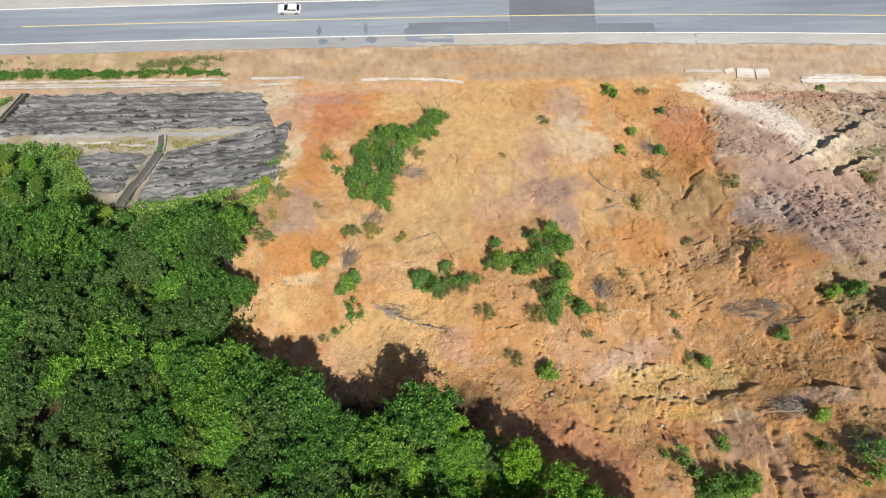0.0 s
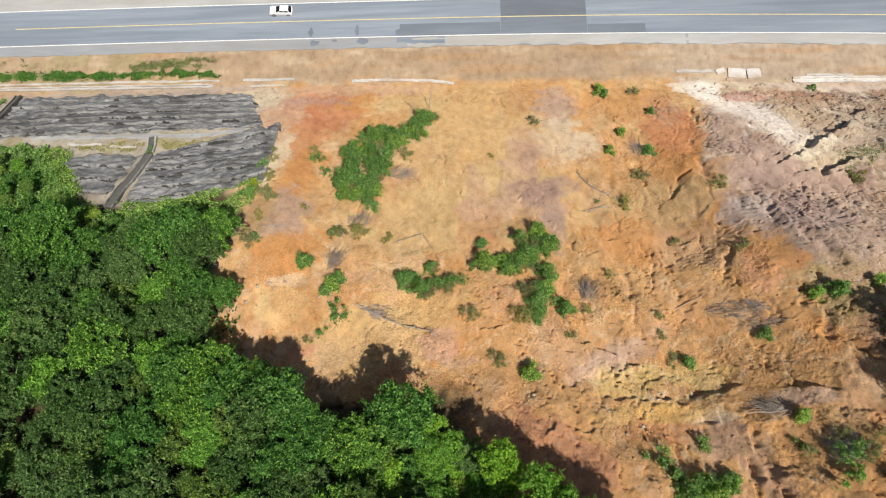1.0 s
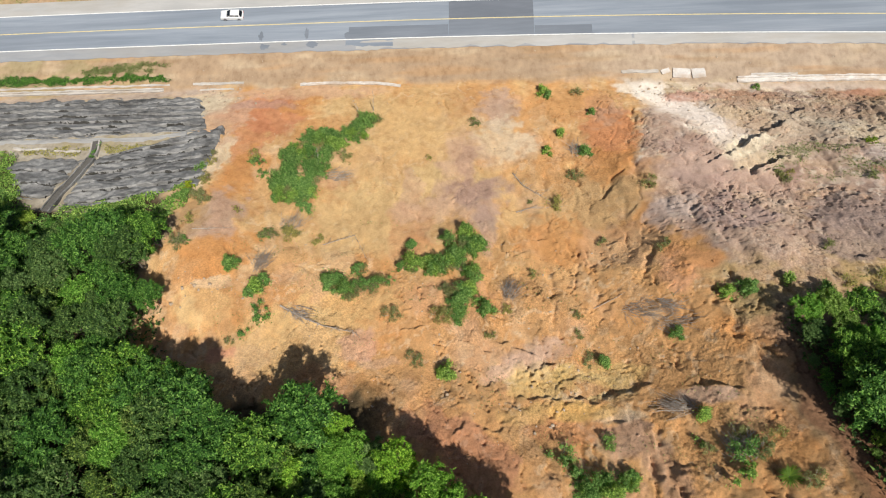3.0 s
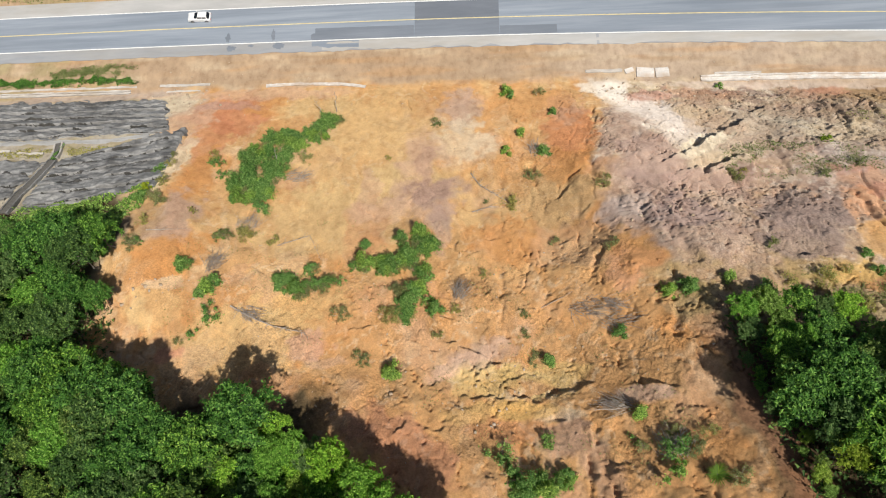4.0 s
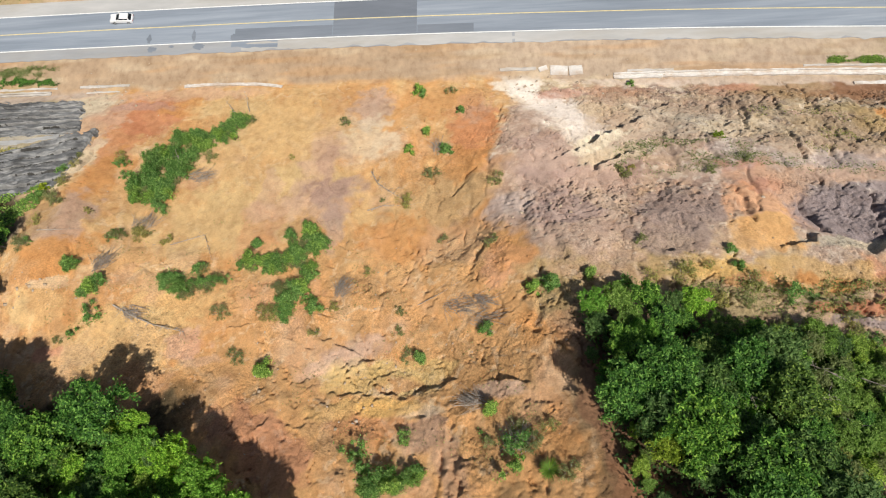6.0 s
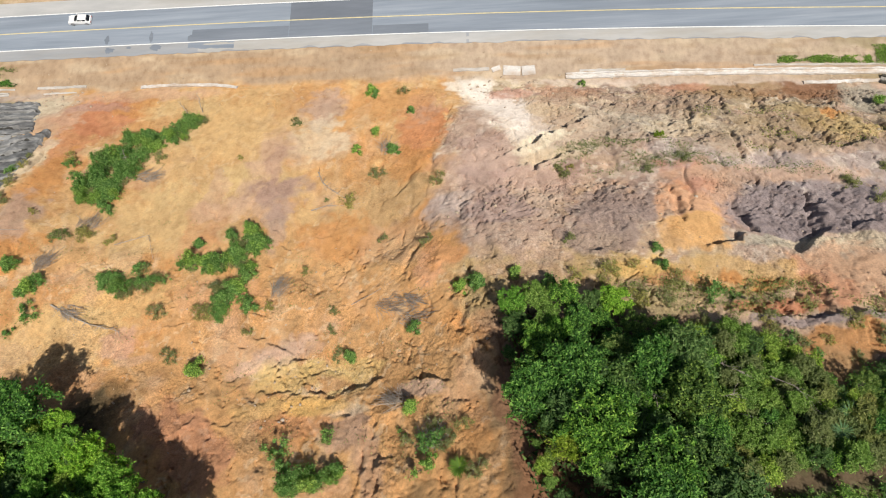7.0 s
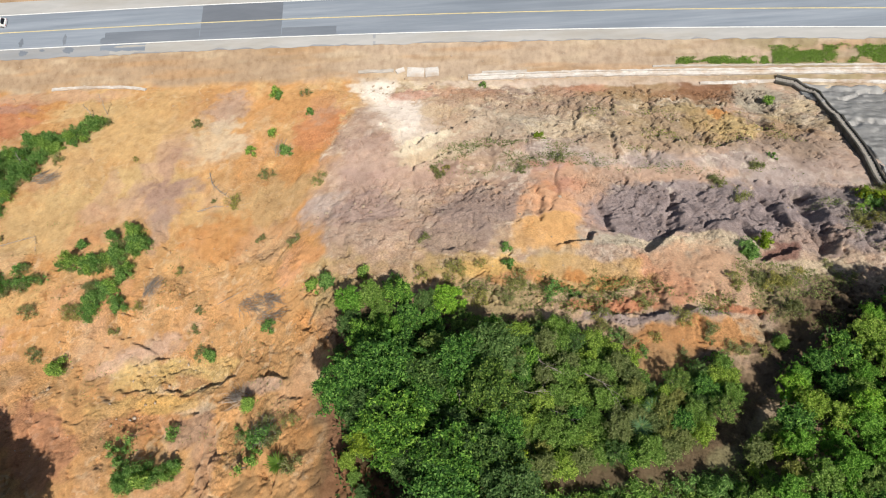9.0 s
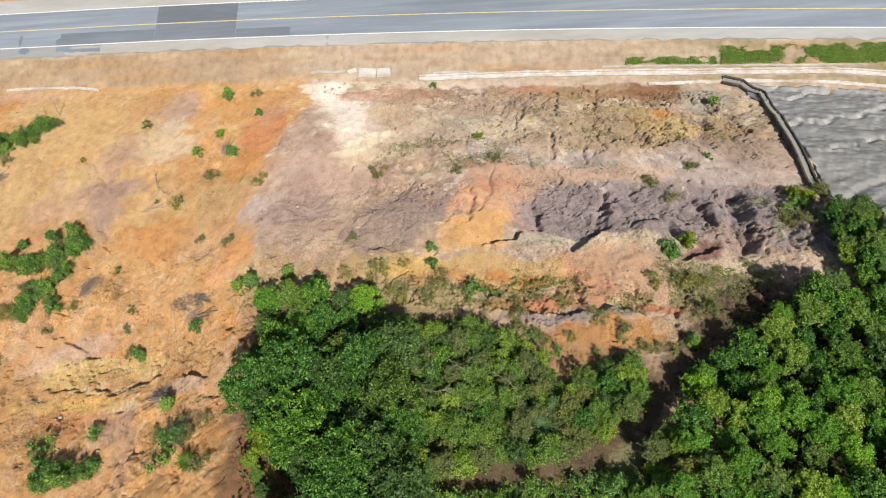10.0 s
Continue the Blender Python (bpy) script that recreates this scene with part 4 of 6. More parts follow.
def mesh_from(name, verts, faces, mats, smooth_faces=False, colours=None):
    me = bpy.data.meshes.new(name)
    verts = np.asarray(verts, np.float32)
    me.vertices.add(len(verts))
    me.vertices.foreach_set("co", verts.ravel())
    faces = np.asarray(faces, np.int32)
    me.loops.add(faces.size)
    me.loops.foreach_set("vertex_index", faces.ravel())
    me.polygons.add(len(faces))
    me.polygons.foreach_set("loop_start", np.arange(len(faces), dtype=np.int32) * faces.shape[1])
    me.update(calc_edges=True)
    if colours is not None:
        at = me.color_attributes.new("earth", "FLOAT_COLOR", "POINT")
        at.data.foreach_set("color", colours.astype(np.float32).ravel())
    if smooth_faces:
        me.polygons.foreach_set("use_smooth", np.ones(len(faces), bool))
    for m in mats if isinstance(mats, (list, tuple)) else [mats]:
        me.materials.append(m)
    return me


def part(name, bm, mat, parent=None, label=""):
    """One mesh object from a bmesh, under a thing where one is given."""
    me = bpy.data.meshes.new(name)
    bm.to_mesh(me)
    bm.free()
    me.materials.append(mat)
    ob = new(name, me)
    ob.parent = parent
    return tagged(ob, label) if label else ob


cols = np.zeros(GX.shape + (4,))
cols[:] = (0.10, 0.12, 0.05, 0.3)
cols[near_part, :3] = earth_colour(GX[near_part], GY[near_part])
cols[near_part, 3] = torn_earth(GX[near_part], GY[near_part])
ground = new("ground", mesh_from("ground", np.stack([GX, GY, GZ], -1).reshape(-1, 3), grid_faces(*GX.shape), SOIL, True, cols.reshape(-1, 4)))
tagged(ground, "cut hillside of bare orange, tan and mauve earth with cracks", "ground", kind="structure")


# ---- the road ----
def strip(name, lo, hi, x0, x1, lift, mat, parent=None, label="", step=2.0, drop=0.0, wobble=0.0):
    """A band along the road between two distances from its middle line, with a thickness."""
    xs = np.linspace(x0, x1, max(2, int((x1 - x0) / step)))
    bm = bmesh.new()
    rings = []
    for k, x in enumerate(xs):
        w = 1.6 * wobble * (noise.noise((x * 0.45, lo, 1.0)) + 0.6 * noise.noise((x * 1.6, lo, 5.0)))
        y, z = float(road_y(np.array(x))), float(road_z(np.array(x)))
        low, high = y + lo + w, y + hi
        rings.append([bm.verts.new(c) for c in ((x, low, z + lift - 0.12), (x, low, z + lift), (x, high, z + lift), (x, high, z + lift - 0.12))])
    for a, b in zip(rings, rings[1:]):
        for k in range(3):
            bm.faces.new((a[k], b[k], b[k + 1], a[k + 1]))
    bm.faces.new(rings[0])
    bm.faces.new(rings[-1][::-1])
    bmesh.ops.recalc_face_normals(bm, faces=bm.faces)
    return part(name, bm, mat, parent, label)


road = strip("road", -4.0, 4.2, -300, 380, 0.02, ASPHALT)
tagged(road, "two lane highway of worn blue grey asphalt", "road", kind="structure")
strip("shoulder", -6.4, -4.0, -300, 380, 0.017, SHOULDER, road, "pale dusty paved shoulder", 1.2, 0, 0.14)
strip("shoulder", 4.2, 7.4, -300, 380, 0.017, FAR_SHOULDER, road, "whitish paved shoulder")
strip("edge_line", -4.1, -3.9, -300, 380, 0.03, WHITE_PAINT, road, "solid white edge line")
strip("edge_line", 4.1, 4.3, -300, 380, 0.03, WHITE_PAINT, road, "solid white edge line")
strip("centre_line", -0.08, 0.10, -82, 380, 0.03, YELLOW_PAINT, road, "solid yellow centre line")
for k in range(8):
    strip("centre_dash", -0.08, 0.09, -91.5 - 9 * k, -87.5 - 9 * k, 0.03, WHITE_PAINT, road, "white centre dash")
strip("asphalt_patch", 0.15, 4.05, 12.5, 28.4, 0.026, PATCH, road, "darker resurfaced asphalt patch")
strip("asphalt_patch", -3.85, -1.2, -6.5, 12.4, 0.026, WORN_PATCH, road, "darker resurfaced asphalt patch", 2, 0, 0.1)
strip("asphalt_patch", -3.85, -0.12, 12.5, 28.4, 0.025, WORN_PATCH, road, "darker resurfaced asphalt patch")
strip("asphalt_patch", -3.85, -1.9, 28.5, 39.0, 0.026, WORN_PATCH, road, "darker resurfaced asphalt patch")
strip("asphalt_patch", -5.6, -4.15, -7.0, 2.0, 0.024, ASPHALT, road, "darker resurfaced asphalt patch", 1, 0, 0.3)
strip("dust_patch", -6.3, -4.2, 46.5, 190.0, 0.021, FAR_SHOULDER, road, "pale dust washed over the shoulder", 1.0, 0, 0.4)
strip("dust_patch", -6.3, -4.2, -5.0, 46.0, 0.021, FAR_SHOULDER, road, "pale dust washed over the shoulder", 1.0, 0, 0.5)


def stain(x, across, rx, ry, mat, label):
    """A thin blot with a ragged outline on the road."""
    bm = bmesh.new()
    y0 = float(road_y(np.array(x))) + across
    rim = []
    for k in range(28):
        a = 2 * math.pi * k / 28
        f = 1 + 0.55 * noise.noise((math.cos(a) * 1.7 + x, math.sin(a) * 1.7 + across, 3.0)) + 0.25 * noise.noise((math.cos(a) * 5 + x, math.sin(a) * 5, 7.0))
        px, py = x + math.cos(a) * rx * f, y0 + math.sin(a) * ry * f
        rim.append((px, py, float(road_z(np.array(px))) + 0.027))
    top = [bm.verts.new(p) for p in rim]
    low = [bm.verts.new((p[0], p[1], p[2] - 0.012)) for p in rim]
    bm.faces.new(top)
    for k in range(28):
        bm.faces.new((low[k], low[(k + 1) % 28], top[(k + 1) % 28], top[k]))
    return part("stain", bm, mat, road, label)


for place in ((-23.4, -2.6, 0.45, 1.0), (-22.6, -5.0, 0.9, 0.6), (-14.6, -2.4, 0.4, 1.2), (-13.4, -4.9, 1.1, 0.7), (-6.5, -3.0, 0.8, 0.7), (3.5, -2.2, 2.6, 0.45), (-18.8, -4.6, 0.5, 0.3)):
    stain(*place, WORN_PATCH, "dark oily stain on the asphalt")
for place in ((-1.0, -4.6, 3.2, 0.28), (6.5, -5.0, 3.8, 0.32), (12.0, -5.6, 2.2, 0.4), (33.0, -5.2, 5.0, 0.4), (47.0, -5.4, 4.0, 0.35)):
    stain(*place, FAR_SHOULDER, "pale mud washed over the shoulder")


# ---- concrete drains at the toe of the slope ----
def along(points, step=0.6):
    """Evenly spaced places on a polyline."""
    out = []
    for a, b in zip(points, points[1:]):
        n = max(1, int(math.dist(a, b) / step))
        out += [tuple(a[k] + (b[k] - a[k]) * i / n for k in range(len(a))) for i in range(n)]
    return out + [points[-1]]


def sweep(bm, places, section, lift, worn=0.0):
    """Sweeps a section of (sideways, up) corners along places on the ground."""
    rings = []
    for i, (x, y) in enumerate(places):
        a, b = places[max(0, i - 1)], places[min(len(places) - 1, i + 1)]
        d = Vector((b[0] - a[0], b[1] - a[1], 0)).normalized()
        side = Vector((-d.y, d.x, 0))
        z = max(surface_z(x, y), float(road_z(np.array(x))) - 0.1) + lift
        rings.append([bm.verts.new(Vector((x, y, z)) + side * (u + worn * noise.noise((x * 0.9, y * 0.9, k))) + Vector((0, 0, v + 0.7 * worn * noise.noise((x * 0.6, y * 0.6, 9 + k))))) for k, (u, v) in enumerate(section)])
    k = len(section)
    for a, b in zip(rings, rings[1:]):
        for i in range(k):
            bm.faces.new((a[i], b[i], b[(i + 1) % k], a[(i + 1) % k]))
    bm.faces.new(rings[0])
    bm.faces.new(rings[-1][::-1])
    bmesh.ops.recalc_face_normals(bm, faces=bm.faces)


def gutter(points, width, label, mat=CONCRETE, wall=0.18, lift=0.02, height=0.35):
    bm = bmesh.new()
    w, h = width / 2, height
    sweep(bm, along(points), [(-w, -0.3), (-w, h), (-w + wall, h), (-w + wall, 0.05), (w - wall, 0.05), (w - wall, h), (w, h), (w, -0.3)], lift, 0.16)
    return tagged(part("drain_channel", bm, mat), label, "drain", "toe drains")


def kerb(points, width, height, label, mat=CONCRETE, lift=0.0):
    bm = bmesh.new()
    w = width / 2
    sweep(bm, along(points), [(-w, -0.3), (-w, height - 0.04), (-w + 0.05, height), (w - 0.05, height), (w, height - 0.04), (w, -0.3)], lift, 0.22)
    return tagged(part("drain_edge", bm, mat), label, "drain edge", "drain edges")


gutter([(-98, 75.4), (-83, 75.4), (-60, 75.1), (-41, 74.8)], 0.8, "long grey concrete drain channel below the slope", CONCRETE, 0.26)
kerb([(-98, 76.7), (-62, 76.3), (-40, 76.0)], 0.4, 0.10, "low broken concrete edge beside the drain", CONCRETE)
kerb([(-67, 59.0), (-50, 58.7), (-36, 58.4), (-31, 59.6)], 0.8, 0.12, "pale concrete apron at the head of the sprayed slope", SHOTCRETE_PALE, 0.02)
kerb([(-60, 57.3), (-56.5, 57.0), (-54, 56.9)], 0.4, 0.15, "broken pale concrete drain edge half buried")
kerb([(-52.5, 56.4), (-48, 56.2)], 0.4, 0.15, "broken pale concrete drain edge half buried")
kerb([(-35.5, 75.9), (-30, 75.9), (-25.8, 75.8)], 0.5, 0.15, "broken pale concrete drain edge half buried")
kerb([(-34, 74.6), (-27.5, 74.5)], 0.35, 0.12, "broken pale concrete drain edge half buried")
kerb([(-15, 74.9), (-8.7, 75.0), (-0.5, 74.5), (3.7, 73.4)], 0.55, 0.25, "bare white concrete drain edge in orange earth", WHITE_CONCRETE)
gutter([(63.5, 72.3), (81, 71.9), (96, 71.2), (110, 70.4), (135, 69.0), (175, 63.0)], 1.2, "long white concrete drain channel below the slope", WHITE_CONCRETE, 0.3)
kerb([(43.5, 74.9), (50, 74.7)], 0.6, 0.2, "broken pale concrete drain edge half buried")
kerb([(103.5, 68.3), (119, 68.1), (134, 66.8), (172, 60.5)], 0.6, 0.25, "pale concrete edge along the sprayed slope", WHITE_CONCRETE)
kerb([(66, 73.4), (74, 73.1)], 0.4, 0.12, "broken pale concrete drain edge half buried")
kerb([(96, 72.6), (112, 71.7), (140, 70.0)], 0.35, 0.15, "low grey concrete edge beside the drain")


def slab(x, y, w, d, turn, tip, label):
    bm = bmesh.new()
    bmesh.ops.create_cube(bm, size=1, matrix=Matrix.Diagonal((w, d, 0.22, 1)))
    bmesh.ops.subdivide_edges(bm, edges=bm.edges, cuts=2)
    for v in bm.verts:
        v.co += noise.noise_vector(v.co * 1.3 + Vector((x, y, 0))) * 0.10
    ob = tagged(part("concrete_slab", bm, WHITE_CONCRETE), label, "slab", "fallen slabs")
    ob.matrix_world = pose(x, y, ground_z(x, y) + 0.12, tip, 0, turn)


slab(54.0, 74.1, 3.1, 1.9, -4, 4, "fallen white concrete slab on the dirt strip")
slab(57.0, 74.0, 2.4, 2.0, 3, -3, "fallen white concrete slab on the dirt strip")
slab(51.2, 74.6, 1.6, 0.9, 20, 6, "small broken concrete slab on the dirt strip")


# ---- sprayed concrete on the slopes ----
def sprayed(name, corners, across, up, rows, mat, label, amp, thick=0.30, ragged=0.5, lean=0.0, seam_from=-0.25):
    """A rough skin of sprayed concrete between four corners: upper left and right, lower right and left, seen from the road."""
    a, b, c, d = [np.array(p, float) for p in corners]
    u, v = np.meshgrid(np.linspace(0, 1, across), np.linspace(0, 1, up))
    p = (a * (1 - u)[..., None] + b * u[..., None]) * (1 - v)[..., None] + (d * (1 - u)[..., None] + c * u[..., None]) * v[..., None]
    x, y = p[..., 0], p[..., 1]
    edge = np.minimum(np.minimum(u, 1 - u) * 8, np.minimum(v, 1 - v) * 5)
    fray = np.clip(1 - edge, 0, 1) * ragged
    x, y = x + fray * fbm(x * 0.5, y * 0.5, 3, 61), y + fray * fbm(x * 0.5 + 7, y * 0.5, 3, 62)
    z = shape(x, y)
    wave = rows * v + 0.16 * fbm(x * 0.22, y * 0.10, 3, 63) + lean * u
    saw = wave - np.floor(wave)
    tier = saw - 0.5 - smooth(0.86, 1.0, saw)
    strong = 0.15 + 0.85 * smooth(-0.4, 0.2, fbm(x * 0.25, y * 0.4, 3, 64))
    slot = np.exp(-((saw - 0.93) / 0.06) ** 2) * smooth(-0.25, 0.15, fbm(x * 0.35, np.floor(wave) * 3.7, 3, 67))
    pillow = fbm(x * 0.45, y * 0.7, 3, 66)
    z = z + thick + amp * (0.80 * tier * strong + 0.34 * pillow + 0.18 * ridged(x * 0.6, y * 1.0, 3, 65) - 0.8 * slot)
    # faces in the recess between two tiers take the dark seam material
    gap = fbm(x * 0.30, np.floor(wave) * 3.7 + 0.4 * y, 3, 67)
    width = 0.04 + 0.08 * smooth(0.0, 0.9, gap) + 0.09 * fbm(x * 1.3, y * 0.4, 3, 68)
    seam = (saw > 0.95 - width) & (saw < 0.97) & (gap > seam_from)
    top = np.stack([x, y, z], -1).reshape(-1, 3)
    n = len(top)
    low = top - np.array([0, 0, thick + 1.6])
    faces = grid_faces(up, across)
    k = np.arange(n).reshape(up, across)
    rim = np.concatenate([k[0, :], k[1:, -1], k[-1, -2::-1], k[-2:0:-1, 0]])
    nxt = np.roll(rim, -1)
    skirt = np.stack([rim, rim + n, nxt + n, nxt], -1)
    verts, every = np.concatenate([top, low]), np.concatenate([faces, skirt])
    tiers = np.floor(rows * v).astype(int)
    row = np.minimum(np.minimum(rim // across, nxt // across), up - 2)
    owner = np.concatenate([tiers[:-1, :-1].ravel(), tiers[row, 0]])
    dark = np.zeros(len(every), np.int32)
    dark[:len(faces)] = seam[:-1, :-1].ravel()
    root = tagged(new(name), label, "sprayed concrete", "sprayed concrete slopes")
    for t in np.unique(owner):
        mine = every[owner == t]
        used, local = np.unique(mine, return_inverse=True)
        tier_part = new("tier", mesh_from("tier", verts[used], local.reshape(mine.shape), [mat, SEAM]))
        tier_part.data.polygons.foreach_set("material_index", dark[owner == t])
        tier_part.parent = root
    return root


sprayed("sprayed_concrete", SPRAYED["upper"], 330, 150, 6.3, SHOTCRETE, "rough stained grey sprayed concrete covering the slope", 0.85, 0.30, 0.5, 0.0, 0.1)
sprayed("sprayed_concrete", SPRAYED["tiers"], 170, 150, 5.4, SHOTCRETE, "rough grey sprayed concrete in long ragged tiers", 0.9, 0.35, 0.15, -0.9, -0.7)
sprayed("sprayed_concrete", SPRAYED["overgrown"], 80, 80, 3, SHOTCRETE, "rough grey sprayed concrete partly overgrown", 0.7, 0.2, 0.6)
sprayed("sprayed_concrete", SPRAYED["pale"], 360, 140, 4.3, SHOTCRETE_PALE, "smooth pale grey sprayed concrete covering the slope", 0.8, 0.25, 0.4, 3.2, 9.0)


# ---- stepped drains down the slope ----
def stair_drain(points, width, rise, label, mat_wall=DARK_CONCRETE, mat_step=CONCRETE, lift=0.30, wall=0.14):
    """A channel with steps between two low walls, laid up the slope."""
    places = along(points, 0.55)
    root = tagged(new("stepped_drain"), label, "stepped drain", "stepped drains")
    h = width / 2
    for side in (-1, 1):
        bm = bmesh.new()
        sweep(bm, places, [(side * h - wall, -0.7), (side * h - wall, rise - 0.04), (side * h - wall + 0.04, rise), (side * h + wall - 0.04, rise), (side * h + wall, rise - 0.04), (side * h + wall, -0.7)], lift)
        part("side_wall", bm, mat_wall, root, "dark stained concrete side wall")
    for a, b in zip(places, places[1:]):
        d = Vector((b[0] - a[0], b[1] - a[1], 0))
        m = ((a[0] + b[0]) / 2, (a[1] + b[1]) / 2)
        bm = bmesh.new()
        bmesh.ops.create_cube(bm, size=1, matrix=Matrix.Diagonal((d.length * 0.98, width - 2 * wall - 0.02, 0.5, 1)))
        bmesh.ops.bevel(bm, geom=bm.edges, offset=0.03, segments=1, affect="EDGES")
        st = part("step", bm, mat_step, root)
        st.matrix_world = Matrix.Translation((m[0], m[1], surface_z(*m) + lift - 0.15)) @ Matrix.Rotation(math.atan2(d.y, d.x), 4, "Z")
    return root


stair_drain([(-45.9, 58.2), (-45.0, 54.2)], 1.2, 0.28, "short overgrown concrete drain across the bench", CONCRETE, DARK_CONCRETE, 0.35)
stair_drain([(-44.9, 53.8), (-45.6, 47.4), (-46.9, 42.0)], 1.15, 0.28, "stained grey concrete stepped drain climbing the slope", SHOTCRETE, DARK_CONCRETE, 0.40, 0.10)
stair_drain([(-77.6, 73.4), (-76.3, 63.0)], 0.9, 0.35, "narrow dark concrete drain at the edge of the sprayed slope", DARK_CONCRETE, DARK_CONCRETE, 0.5)
stair_drain([(116.1, 68.3), (118.9, 67.3), (121.2, 64.0), (119.8, 58.5), (118.6, 50.0), (117.4, 43.5), (117.0, 38.5)], 1.2, 0.5, "curving concrete stepped drain with dark stained walls", DARK_CONCRETE, GREY_CONCRETE, 0.3, 0.15)


# ---- plants ----
rng = np.random.default_rng(7)


def leaves(centres, normals, sizes, ratio=0.7, fold=0.15):
    """Pointed leaf blades at the centres, facing along the normals."""
    n = len(centres)
    t = rng.normal(size=(n, 3))
    t -= (t * normals).sum(1, keepdims=True) * normals
    t /= np.linalg.norm(t, axis=1, keepdims=True) + 1e-9
    b = np.cross(normals, t)
    s = sizes[:, None] * 1.15
    base, tip = centres - t * s * 0.45, centres + t * s * 0.55 - normals * s * fold
    v = np.stack([base + b * s * ratio * 0.5, base - b * s * ratio * 0.5, tip], 1).reshape(-1, 3)
    return v, np.arange(3 * n).reshape(-1, 3)


def unit(v):
    return v / (np.linalg.norm(v, axis=1, keepdims=True) + 1e-9)


def crown_points(lobes, per_lobe, spread, height, base, lobe_size):
    """Places and directions for the leaves of a crown built of uneven lobes."""
    cs, ns = [], []
    gaps = rng.uniform(0, 2 * math.pi, 3)
    for k in range(lobes):
        a = k * 2.39996 + rng.uniform(-0.5, 0.5)
        r = math.sqrt((k + 0.5) / lobes) * spread * rng.uniform(0.75, 1.12)
        r *= 1 - 0.22 * max(0.0, math.cos(a - gaps[0])) ** 4 - 0.18 * max(0.0, math.cos(a - gaps[1])) ** 6
        dome = math.sqrt(max(0.03, 1 - (r / (spread * 1.15)) ** 2))
        z = base + height * dome * rng.uniform(0.72, 1.05)
        size = lobe_size * rng.uniform(0.65, 1.3)
        for layer in range(2 if k % 3 == 0 else 1):
            m = per_lobe
            twigs = unit(rng.normal(size=(9, 3)) + np.array([0, 0, 0.5])) * rng.uniform(0.7, 1.35, (9, 1))
            d = twigs[rng.integers(9, size=m)] + rng.normal(size=(m, 3)) * 0.24
            rad = size * rng.uniform(0.35, 1.12, (m, 1))
            c = np.array([math.cos(a) * r, math.sin(a) * r, z - layer * height * 0.45]) + d * rad * np.array([1.0, 1.0, 0.72])
            cs.append(c)
            ns.append(unit(d * 0.55 + rng.normal(size=(m, 3)) * 0.5 + np.array([0, 0, 0.5])))
    return np.concatenate(cs), np.concatenate(ns)


def tube(bm, path, radii, sides=5):
    rings = []
    for i, p in enumerate(path):
        a, b = path[max(0, i - 1)], path[min(len(path) - 1, i + 1)]
        q = (Vector(b) - Vector(a)).to_track_quat("Z", "Y")
        rings.append([bm.verts.new(Vector(p) + q @ Vector((math.cos(2 * math.pi * k / sides) * radii[i], math.sin(2 * math.pi * k / sides) * radii[i], 0))) for k in range(sides)])
    for a, b in zip(rings, rings[1:]):
        for k in range(sides):
            bm.faces.new((a[k], a[(k + 1) % sides], b[(k + 1) % sides], b[k]))
    bm.faces.new(rings[0][::-1])
    bm.faces.new(rings[-1])


def wavy(a, b, bend, steps=4):
    a, b = Vector(a), Vector(b)
    out = []
    for k in range(steps + 1):
        t = k / steps
        out.append(a.lerp(b, t) + Vector(rng.normal(size=3)) * bend * math.sin(math.pi * t))
    return out


def make_tree(height, spread, lobes, per_lobe, leaf, mat, label, lobe_size, name="tree"):
    """A tapered trunk with limbs and a crown of many leaf blades."""
    root = tagged(new(name), label, "tree", "trees of the wood")
    bm = bmesh.new()
    tube(bm, wavy((0, 0, -0.6), (0, 0, height * 0.75), 0.18, 5), [0.20, 0.17, 0.14, 0.11, 0.08, 0.04], 6)
    for k in range(7):
        a = k * 2.4
        z = height * rng.uniform(0.35, 0.6)
        tip = (math.cos(a) * spread * 0.75, math.sin(a) * spread * 0.75, height * rng.uniform(0.68, 0.85))
        tube(bm, wavy((0, 0, z), tip, 0.2, 4), [0.09, 0.075, 0.06, 0.04, 0.02], 4)
    part("trunk", bm, BARK, root)
    c, n = crown_points(lobes, per_lobe, spread, height * 0.42, height * 0.55, lobe_size)
    v, f = leaves(c, n, rng.uniform(0.6, 1.35, len(c)) * leaf, 0.5)
    crown = new("crown", mesh_from("crown", v, f, mat))
    crown.parent = root
    return root


def inside(x, y, polygon):
    hit = False
    for (x0, y0), (x1, y1) in zip(polygon, polygon[1:] + polygon[:1]):
        if (y0 > y) != (y1 > y) and x < (x1 - x0) * (y - y0) / (y1 - y0) + x0:
            hit = not hit
    return hit


def scatter(polygon, gap, tries, taken=None):
    """Places in a polygon that keep their distance from one another."""
    got = [] if taken is None else list(taken)
    start = len(got)
    xs, ys = [p[0] for p in polygon], [p[1] for p in polygon]
    for k in range(tries):
        x, y = rng.uniform(min(xs), max(xs)), rng.uniform(min(ys), max(ys))
        g = gap * rng.uniform(0.8, 1.2)
        if inside(x, y, polygon) and all((x - a) ** 2 + (y - b) ** 2 > g * g for a, b in got):
            got.append((x, y))
    return got[start:]


def stand(thing, x, y, size, flat=1.0, sink=0.0):
    """Sets a copy of a plant on the ground with its own turn and size."""
    m = Matrix.Translation((x, y, ground_z(x, y) - sink)) @ Matrix.Rotation(rng.uniform(0, 6.28), 4, "Z") @ Matrix.Diagonal((size, size, size * flat, 1))
    return copy_thing(thing, m)


